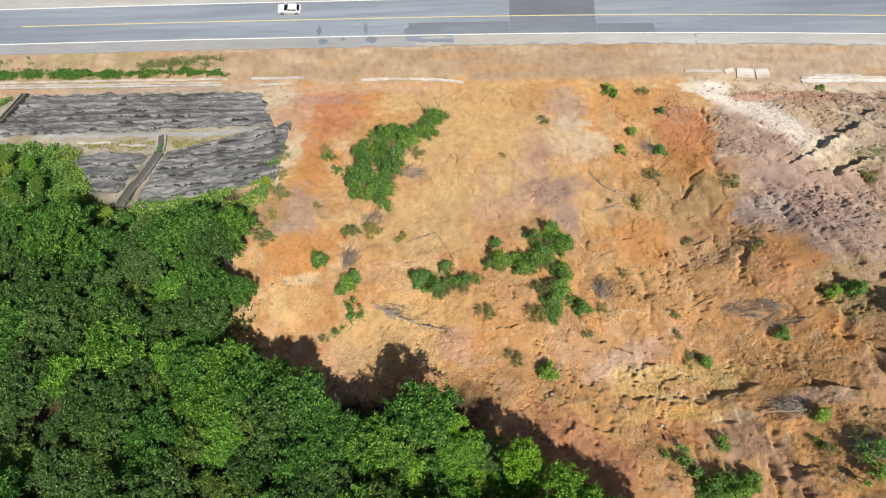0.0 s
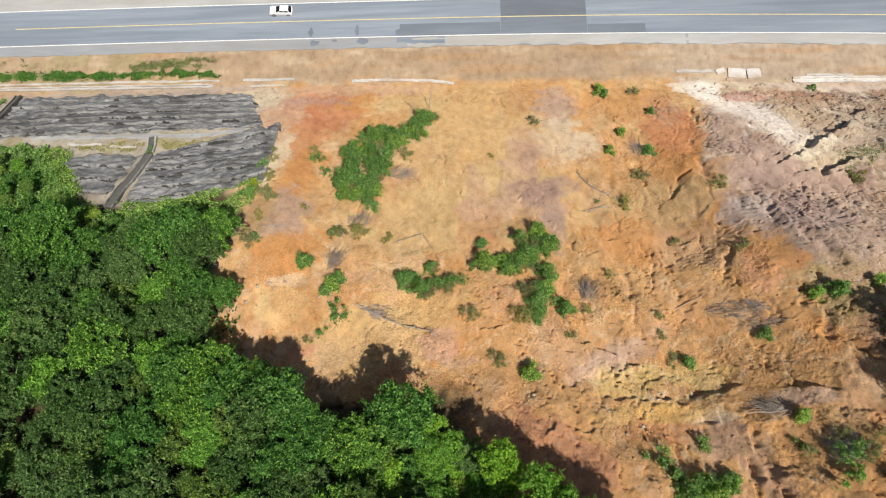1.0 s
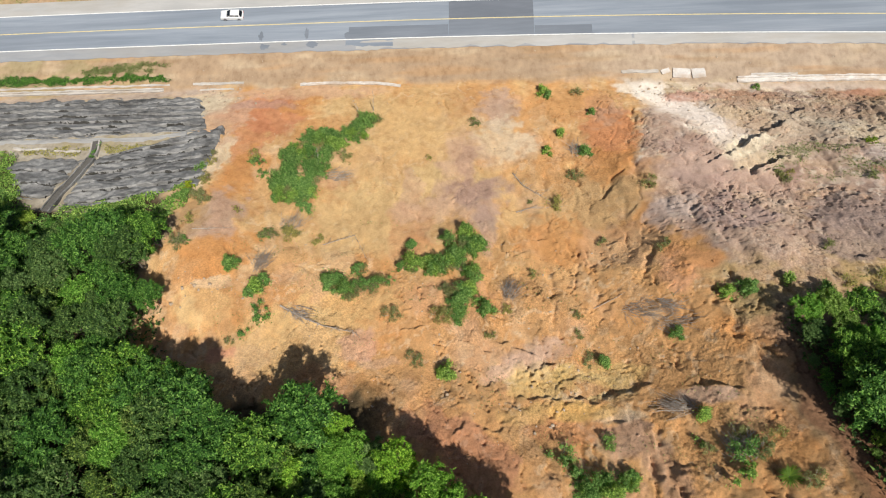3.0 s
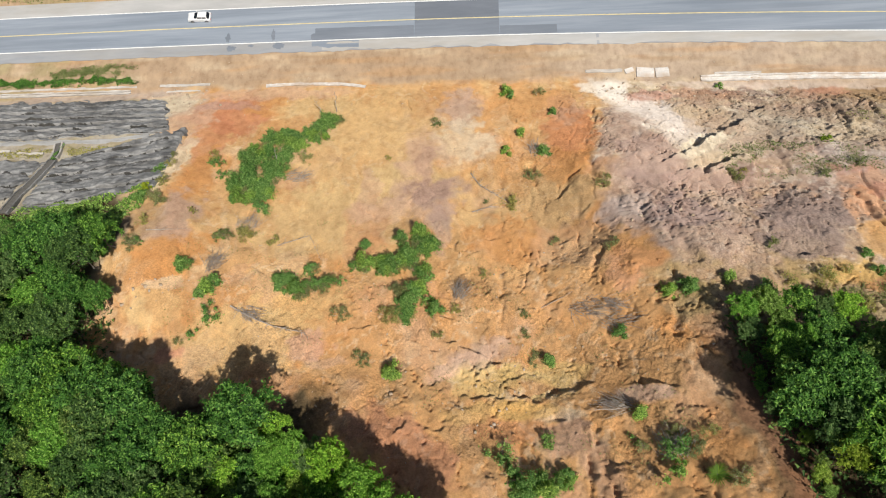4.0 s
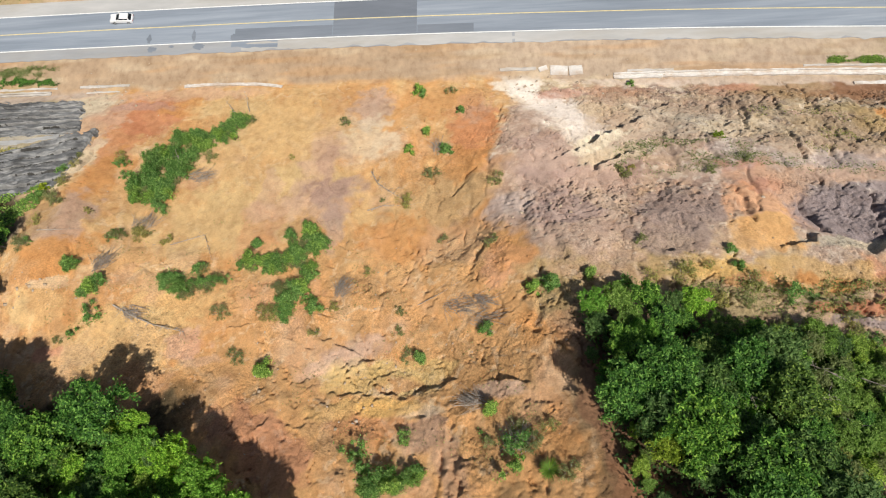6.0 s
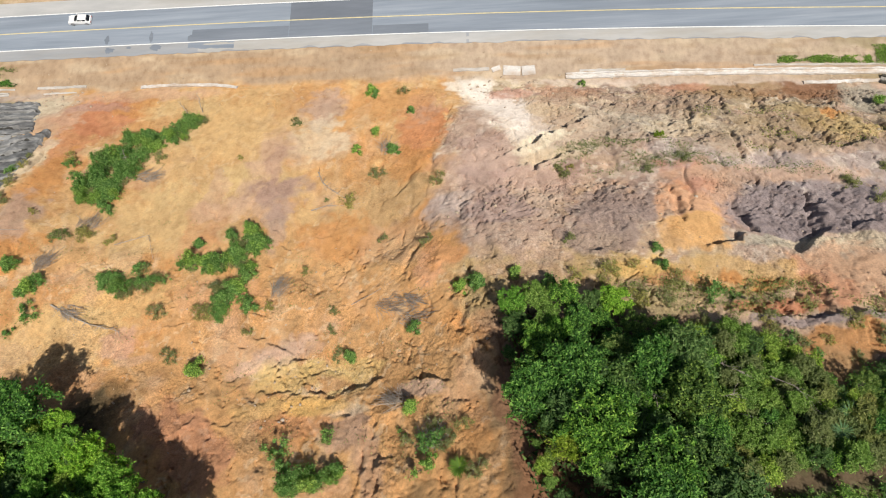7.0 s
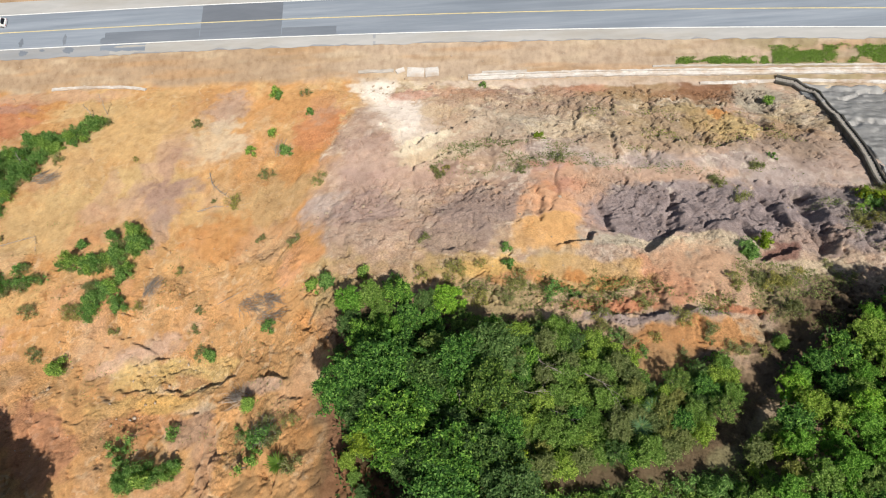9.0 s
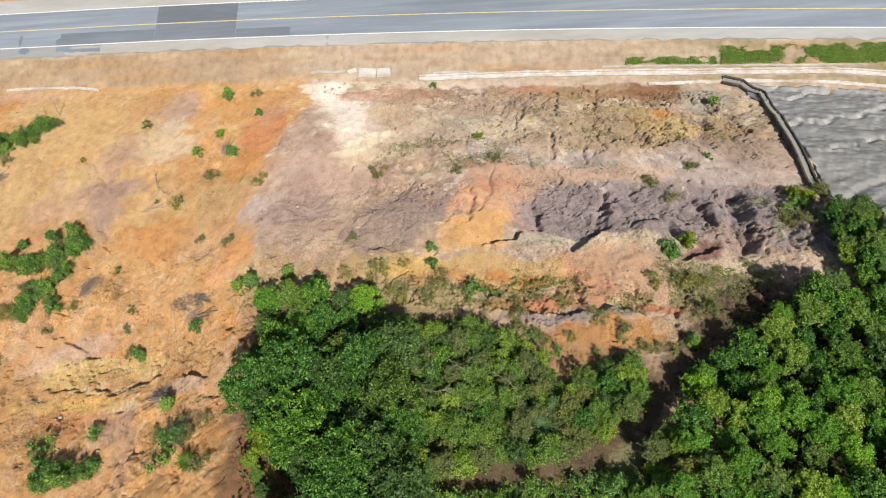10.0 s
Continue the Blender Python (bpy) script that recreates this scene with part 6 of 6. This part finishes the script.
leaf_carpet("undergrowth", [[(-98, 73.5), (-79, 73.0), (-79, 62), (-98, 60)]], 6000, 0.05, 0.8, 0.32, LEAF_BUSH, "bright green creeper beside the sprayed concrete")
leaf_carpet("undergrowth", [[(-76, 58.8), (-62, 57.8), (-58, 54.6), (-66, 54.5)], [(-60, 57.8), (-30, 57.6), (-40, 54.8), (-58, 55.0)]], 1500, 0.02, 0.3, 0.22, LEAF_DULL, "dry olive grass on the bench", 0.9)
leaf_carpet("undergrowth", [[(-45.6, 58.2), (-44.9, 58.0), (-44.3, 53.9), (-45.4, 53.9)]], 500, 0.35, 0.9, 0.24, LEAF_BUSH, "green weeds filling the short drain")
leaf_carpet("undergrowth", [[(48, 20), (64, 19), (67, 2), (67, -11), (51, -11)], [(92, 12), (106, 21), (150, 26), (150, -11), (86, -11)], [(-26, 30), (-20, 14), (8, 5), (8, -11), (-60, -11)]], 9000, 0.1, 1.6, 0.36, LEAF_DARK, "dark green undergrowth beneath the trees")
leaf_carpet("undergrowth", [[(64, 19), (78, 16.5), (80, 10), (89, 13), (87, 7), (76, 2.4), (66, 0)], [(64, 0.4), (72, 0.4), (80, 1.2), (85, 2.6), (87.4, 5.5), (88, -8), (64, -8)]], 13000, 0.03, 0.7, 0.22, LEAF_WEED, "olive grass and weeds between shrubs", 0.4)
leaf_carpet("undergrowth", [[(64, 17), (71, 18), (77.5, 15.6), (80.2, 9.5), (82.6, 12.3), (88.6, 14), (88.4, 10), (84, 5), (76, 2.6), (65, 1)]], 22000, 0.1, 1.2, 0.24, LEAF_BUSH, "green weeds and creepers between shrubs", 0.8)
leaf_carpet("undergrowth", [[(92, 26), (100, 25), (107, 23), (100, 15), (92, 16)], [(56, 26), (76, 25), (92, 21), (90, 17), (64, 19)]], 4500, 0.02, 0.35, 0.15, LEAF_WEED, "dry olive weeds on the upper bench", 1.0)
leaf_carpet("undergrowth", [[(55, 46), (75, 46), (95, 45), (112, 42), (112, 39), (90, 42), (56, 43)], [(106, 36), (116, 40), (116, 27), (108, 25)], [(58, 50), (64, 52), (84, 49), (84, 45), (58, 45)]], 3200, 0.02, 0.3, 0.15, LEAF_WEED, "dull scrub weeds along the bench", 1.1)
leaf_carpet("weeds", [[(-18, 40), (2, 42), (22, 36), (40, 26), (45, 14), (44, 3), (24, 4), (10, 16), (-18, 20)]], 5200, 0.02, 0.35, 0.15, LEAF_DULL, "thin dry olive weeds on the bare slope", 1.45)
leaf_carpet("weeds", [[(80, 60), (112, 58), (112, 48), (80, 46)], [(60, 24), (92, 24), (92, 18), (66, 18)]], 2600, 0.02, 0.35, 0.16, LEAF_WEED, "olive weeds in the broken slope", 1.3)
leaf_carpet("grass", [[(-98, 79.8), (-80, 79.4), (-62, 79.0), (-48, 78.8), (-40, 78.2), (-39, 76.4), (-62, 76.5), (-98, 77.2)]], 22000, 0.03, 0.7, 0.19, LEAF_TREE, "green grass strip between road and drain", 0.8, 1.2)
leaf_carpet("grass", [[(-98, 82.6), (-82, 82.2), (-77, 80.6), (-84, 79.6), (-98, 79.6)], [(-58, 80.4), (-47, 81.6), (-38, 80.6), (-42, 78.4), (-58, 78.4)]], 4200, 0.03, 0.5, 0.18, LEAF_WEED, "dull olive grass beside the road", 0.8, 1.2)
leaf_carpet("grass", [[(100, 74.3), (116, 73.4), (116, 71.6), (100, 72.6)], [(116, 75.5), (150, 74), (160, 69), (116, 71.4)]], 17000, 0.03, 0.4, 0.17, LEAF_SHRUB, "green grass strip between road and drain", 0.6, 0.6)
leaf_carpet("grass", [[(-98, 99.5), (-98, 96.4), (-60, 96.6), (-20, 97), (-20, 99.5)]], 1500, 0.05, 0.6, 0.30, LEAF_DULL, "olive grass on the far side of the road")


# ---- dead branches ----
def branch(points, radius, twigs, label, name="fallen_branch"):
    """A bleached branch lying on the ground, with side twigs."""
    bm = bmesh.new()
    pts = [Vector((x, y, ground_z(x, y) + h)) for x, y, h in points]
    tube(bm, pts, [radius * (1 - 0.75 * k / (len(pts) - 1)) for k in range(len(pts))], 5)
    for k in range(twigs):
        i = int(rng.integers(len(pts) - 1))
        a = pts[i].lerp(pts[i + 1], rng.uniform())
        d = (pts[i + 1] - pts[i]).normalized()
        b = a + (d * rng.uniform(0.3, 1.0) + Vector(rng.normal(size=3)) * 0.45) * rng.uniform(0.6, 1.6)
        b.z = max(b.z, ground_z(b.x, b.y) + 0.03)
        tube(bm, wavy(a, b, 0.06, 3), [radius * 0.4, radius * 0.3, radius * 0.2, radius * 0.1], 3)
    return tagged(part(name, bm, DEADWOOD), label, "branch", "fallen branches")


def brush_pile(x, y, rx, ry, count, turn, label, name="dead_shrub", height=0.7):
    """A heap of dry twigs that lie roughly one way."""
    bm = bmesh.new()
    for k in range(count):
        a, r = rng.uniform(0, 6.28), math.sqrt(rng.uniform())
        px, py = x + math.cos(a) * r * rx, y + math.sin(a) * r * ry
        t = radians(turn) + rng.normal() * 0.45
        ln = rng.uniform(0.8, 2.6)
        h = height * (1 - r * r) * rng.uniform(0.2, 1)
        qx, qy = px + math.cos(t) * ln, py + math.sin(t) * ln
        tube(bm, wavy((px, py, ground_z(px, py) + h), (qx, qy, ground_z(qx, qy) + h + rng.uniform(-0.05, 0.4)), 0.07, 3), [0.035, 0.03, 0.022, 0.01], 3)
    return tagged(part(name, bm, DEADWOOD), label, "dead brush", "heaps of dead brush")


branch([(22.4, 49.5, 0.1), (23.6, 46.8, 0.2), (25.4, 45.0, 0.15), (27.4, 43.4, 0.1)], 0.10, 26, "bare bleached branch lying on the slope")
branch([(22.4, 41.6, 0.1), (25.0, 42.3, 0.25), (29.6, 42.0, 0.1)], 0.09, 16, "bare bleached branch lying on the slope")
branch([(-9.0, 25.2, 0.2), (-6.0, 23.6, 0.3), (-3.2, 22.4, 0.2), (1.2, 21.2, 0.1)], 0.13, 44, "dark fallen branch with many twigs")
branch([(30.6, 24.0, 0.1), (33.4, 25.2, 0.1), (36.2, 26.8, 0.1)], 0.05, 4, "thin pale pole lying on the earth")
branch([(-5.2, 35.8, 0.1), (-1.0, 37.8, 0.2), (1.4, 33.0, 0.3)], 0.07, 18, "bare bleached branch lying on the slope")
branch([(58.4, 11.2, 4.5), (60.6, 9.6, 6.2), (62.0, 8.2, 7.0)], 0.09, 14, "dead grey branch among the trees")
branch([(68.6, 8.0, 1.2), (70.4, 7.2, 2.2), (72.0, 6.2, 2.0)], 0.07, 12, "dead grey branch among the shrubs")
branch([(73.4, 11.0, 2.4), (74.8, 9.8, 3.2), (75.6, 8.4, 3.0)], 0.06, 14, "dead grey branch among the shrubs")
branch([(69.0, 12.6, 2.6), (70.2, 11.4, 3.6), (71.6, 10.8, 3.2)], 0.06, 14, "dead grey branch among the shrubs")
branch([(66.6, 9.4, 3.0), (68.0, 8.8, 4.0), (69.4, 9.2, 3.6)], 0.06, 12, "dead grey branch among the shrubs")
branch([(-22.5, 36.8, 0.1), (-20.5, 36.9, 0.2), (-17.5, 37.6, 0.1)], 0.08, 8, "bare bleached branch lying on the slope")
brush_pile(36.5, 23.4, 3.0, 1.3, 120, -25, "heap of bleached dry brush on the slope")
brush_pile(38.4, 21.0, 1.8, 0.8, 50, -20, "heap of bleached dry brush on the slope")
brush_pile(-12.8, 31.6, 0.9, 1.7, 80, 80, "dead grey bush on bare earth", "dead_bush", 1.0)
brush_pile(20.4, 26.8, 0.9, 1.3, 70, 75, "dead grey bush on bare earth", "dead_bush", 0.9)
brush_pile(-5.4, 49.6, 1.7, 1.2, 70, 20, "dead grey twigs beside the green bushes", "dead_bush", 0.6)
brush_pile(37.6, 10.6, 1.5, 0.8, 80, 150, "dead grey bush on bare earth", "dead_bush", 0.8)
brush_pile(41.4, 5.6, 1.1, 1.2, 90, 95, "dead grey bush above a green one", "dead_bush", 1.0)
brush_pile(-7.0, 24.6, 1.6, 0.8, 60, -30, "dead dark twigs on bare earth", "dead_bush", 0.7)
brush_pile(-10.4, 39.4, 1.6, 0.9, 70, 60, "dead grey twigs beside a green bush", "dead_bush", 0.5)
brush_pile(32.6, 54.2, 0.8, 1.4, 50, 90, "dead grey twigs beside a green bush", "dead_bush", 0.7)


def sapling(x, y, height, lean, label):
    bm = bmesh.new()
    tube(bm, wavy((0, 0, -0.2), (lean[0], lean[1], height), 0.12, 6), [0.07, 0.065, 0.06, 0.05, 0.04, 0.03, 0.015], 5)
    for k in range(9):
        z = height * (0.4 + 0.06 * k)
        a = k * 2.4
        o = Vector((lean[0], lean[1], height)) * (z / height)
        tube(bm, wavy(o, o + Vector((math.cos(a) * 0.5, math.sin(a) * 0.5, 0.5)), 0.05, 2), [0.025, 0.018, 0.008], 3)
    ob = tagged(part("bare_sapling", bm, DEADWOOD), label, "sapling", "bare saplings")
    ob.matrix_world = Matrix.Translation((x, y, ground_z(x, y)))


sapling(-0.6, 66.0, 4.5, (0.2, 1.5), "thin bare sapling at the top of the bushes")
sapling(-2.8, 65.6, 3.2, (-1.2, 1.0), "thin bare sapling at the top of the bushes")
sapling(-7.8, 50.6, 4.6, (0.3, 2.0), "bleached bare sapling among green bushes")


# ---- stones and clods ----
def pebbles(name, count, where, low, high, mat, label, tinted=False):
    base = bmesh.new()
    bmesh.ops.create_icosphere(base, subdivisions=1, radius=1)
    bv = np.array([v.co[:] for v in base.verts])
    bf = np.array([[v.index for v in f.verts] for f in base.faces])
    base.free()
    vs, fs, at = [], [], []
    while len(vs) < count:
        x, y = where()
        if x is None:
            continue
        s = low + (high - low) * rng.uniform() ** 3
        v = bv * (1 + 0.35 * rng.normal(size=(len(bv), 1)).clip(-1, 1)) * s * np.array([rng.uniform(0.8, 1.4), rng.uniform(0.8, 1.2), rng.uniform(0.5, 0.8)])
        fs.append(bf + len(vs) * len(bv))
        vs.append(v + np.array([x, y, ground_z(x, y) + 0.15 * s]))
        at.append((x, y))
    at = np.array(at)
    cols = np.repeat(np.concatenate([earth_colour(at[:, 0], at[:, 1]), np.full((len(at), 1), 0.3)], 1), len(bv), 0) if tinted else None
    tagged(new(name, mesh_from(name, np.concatenate(vs), np.concatenate(fs), mat, False, cols)), label, "stones", kind="stuff")


def on_slope():
    x, y = rng.uniform(-24, 116), rng.uniform(2, 72)
    p = 0.25 + (0.5 if y < 36 and x < 48 else 0) + (0.35 if x > 46 else 0)
    return (x, y) if rng.uniform() < p and not (x > 47 and y < 14) else (None, None)


def in_heaps():
    k = int(rng.integers(9))
    cx, cy, r = ((-31, 70, 3.5), (-30, 74.5, 4), (48, 70, 5), (57, 67, 7), (80, 62, 9), (90, 56, 9), (-18, 28, 3), (24, 14, 6), (50, 38, 7))[k]
    return cx + rng.normal() * r, cy + rng.normal() * r * 0.5


def on_strip():
    return rng.uniform(-90, 140), rng.uniform(74.5, 80.5)


pebbles("clods", 2000, on_slope, 0.03, 0.20, SOIL, "loose clods of earth lying on the slope", True)
pebbles("stones", 520, on_slope, 0.04, 0.16, RUBBLE, "scattered pale stones on the slope")
pebbles("rubble", 420, in_heaps, 0.05, 0.28, RUBBLE, "pale broken rock among the earth")
pebbles("gravel", 260, on_strip, 0.04, 0.15, RUBBLE, "scattered pale stones beside the road")


# ---- the car and the roadside post ----
def make_car(x, turn):
    y, z = float(road_y(np.array(x))) + 2.05, float(road_z(np.array(x))) + 0.02
    car = tagged(new("car"), "white hatchback car on the far lane", "car")
    profile_side = [(-2.15, 0.35), (-2.2, 0.62), (-2.12, 0.92), (-1.95, 1.0), (-1.15, 1.04), (0.95, 1.02), (1.75, 0.92), (2.1, 0.78), (2.2, 0.55), (2.15, 0.32)]
    bm = bmesh.new()
    loops = []
    for w, inset in ((-0.88, 0.06), (-0.80, 0.0), (0.80, 0.0), (0.88, 0.06)):
        loops.append([bm.verts.new((px * (1 - inset * 0.3), w, pz - (0.05 if inset and pz > 0.9 else 0))) for px, pz in profile_side])
    for a, b in zip(loops, loops[1:]):
        for k in range(len(a)):
            bm.faces.new((a[k], a[(k + 1) % len(a)], b[(k + 1) % len(a)], b[k]))
    bm.faces.new(loops[0])
    bm.faces.new(loops[-1][::-1])
    bmesh.ops.recalc_face_normals(bm, faces=bm.faces)
    part("body", bm, CAR_PAINT, car)
    low = [(-1.9, 1.0), (0.95, 1.0)]
    high = [(-1.45, 1.48), (0.15, 1.50)]

    def frustum(name, x0, x1, x2, x3, w0, w1, z0, z1, mat, label=""):
        b = bmesh.new()
        q = [b.verts.new(c) for c in ((x0, -w0, z0), (x1, -w0, z0), (x1, w0, z0), (x0, w0, z0), (x2, -w1, z1), (x3, -w1, z1), (x3, w1, z1), (x2, w1, z1))]
        for f in ((0, 3, 2, 1), (4, 5, 6, 7), (0, 1, 5, 4), (1, 2, 6, 5), (2, 3, 7, 6), (3, 0, 4, 7)):
            b.faces.new([q[k] for k in f])
        bmesh.ops.bevel(b, geom=b.edges, offset=0.04, segments=2, affect="EDGES")
        return part(name, b, mat, car, label)

    frustum("roof", low[0][0] + 0.25, low[1][0] - 0.35, high[0][0], high[1][0], 0.74, 0.62, 1.0, 1.5, CAR_PAINT)
    frustum("windscreen", 0.45, 0.98, 0.06, 0.2, 0.70, 0.58, 1.0, 1.46, CAR_GLASS, "dark windscreen")
    frustum("rear_window", -1.98, -1.55, -1.52, -1.38, 0.70, 0.58, 1.0, 1.44, CAR_GLASS, "dark rear window")
    for side in (-1, 1):
        for x0, x1 in ((-1.35, -0.62), (-0.52, 0.35)):
            b = bmesh.new()
            bmesh.ops.create_cube(b, size=1, matrix=Matrix.Translation(((x0 + x1) / 2, side * 0.705, 1.22)) @ Matrix.Rotation(radians(13 * side), 4, "X") @ Matrix.Diagonal((x1 - x0, 0.05, 0.30, 1)))
            bmesh.ops.bevel(b, geom=b.edges, offset=0.02, segments=1, affect="EDGES")
            part("side_window", b, CAR_GLASS, car, "dark side window")
        b = bmesh.new()
        bmesh.ops.create_cube(b, size=1, matrix=Matrix.Translation((0.55, side * 0.98, 1.05)) @ Matrix.Diagonal((0.14, 0.2, 0.14, 1)))
        bmesh.ops.bevel(b, geom=b.edges, offset=0.03, segments=2, affect="EDGES")
        part("mirror", b, CAR_PAINT, car)
        for name, px, mat in (("headlight", 2.1, LAMP_CLEAR), ("tail_light", -2.14, LAMP_RED)):
            b = bmesh.new()
            bmesh.ops.create_cube(b, size=1, matrix=Matrix.Translation((px, side * 0.64, 0.78)) @ Matrix.Diagonal((0.14, 0.3, 0.14, 1)))
            bmesh.ops.bevel(b, geom=b.edges, offset=0.03, segments=2, affect="EDGES")
            part(name, b, mat, car)
        for px in (-1.35, 1.35):
            b = bmesh.new()
            bmesh.ops.create_cone(b, cap_ends=True, segments=20, radius1=0.32, radius2=0.32, depth=0.22, matrix=Matrix.Translation((px, side * 0.80, 0.32)) @ Matrix.Rotation(radians(90), 4, "X"))
            bmesh.ops.bevel(b, geom=b.edges, offset=0.03, segments=1, affect="EDGES")
            wheel = part("wheel", b, RUBBER, car, "black tyre")
            b = bmesh.new()
            bmesh.ops.create_cone(b, cap_ends=True, segments=14, radius1=0.2, radius2=0.18, depth=0.03, matrix=Matrix.Translation((px, side * 0.92, 0.32)) @ Matrix.Rotation(radians(90), 4, "X"))
            part("rim", b, METAL, wheel, "grey wheel rim")
    car.matrix_world = pose(x, y, z, 0, -math.degrees(math.atan(0.05)), 1.0 + turn)


make_car(-29.4, 180)


def roadside_post(x, y):
    root = tagged(new("roadside_post"), "small grey post at the edge of the road", "post")
    bm = bmesh.new()
    bmesh.ops.create_cone(bm, cap_ends=True, segments=10, radius1=0.10, radius2=0.09, depth=1.0, matrix=Matrix.Translation((0, 0, 0.45)))
    part("shaft", bm, METAL, root)
    bm = bmesh.new()
    bmesh.ops.create_cube(bm, size=1, matrix=Matrix.Translation((0, 0, 1.05)) @ Matrix.Diagonal((0.45, 0.10, 0.40, 1)))
    bmesh.ops.bevel(bm, geom=bm.edges, offset=0.03, segments=1, affect="EDGES")
    part("plate", bm, METAL, root)
    root.matrix_world = Matrix.Translation((x, y, ground_z(x, y)))


roadside_post(-78.9, 81.6)

# the patterns for the copies stand among the woods out of the way
for k, thing in enumerate(TREES + BRIGHT + SMALL + SHRUBS + DARK_TREES + GREY_TREES + [YELLOW_TREE, OPEN_TREE]):
    px, py = -70 - 5 * (k % 3), -16 - 4 * k
    thing.matrix_world = Matrix.Translation((px, py, ground_z(px, py)))
for k, thing in enumerate(t for kind in BUSHES.values() for t in kind):
    px, py = -60 + 3 * k, -14.5
    thing.matrix_world = Matrix.Translation((px, py, ground_z(px, py)))
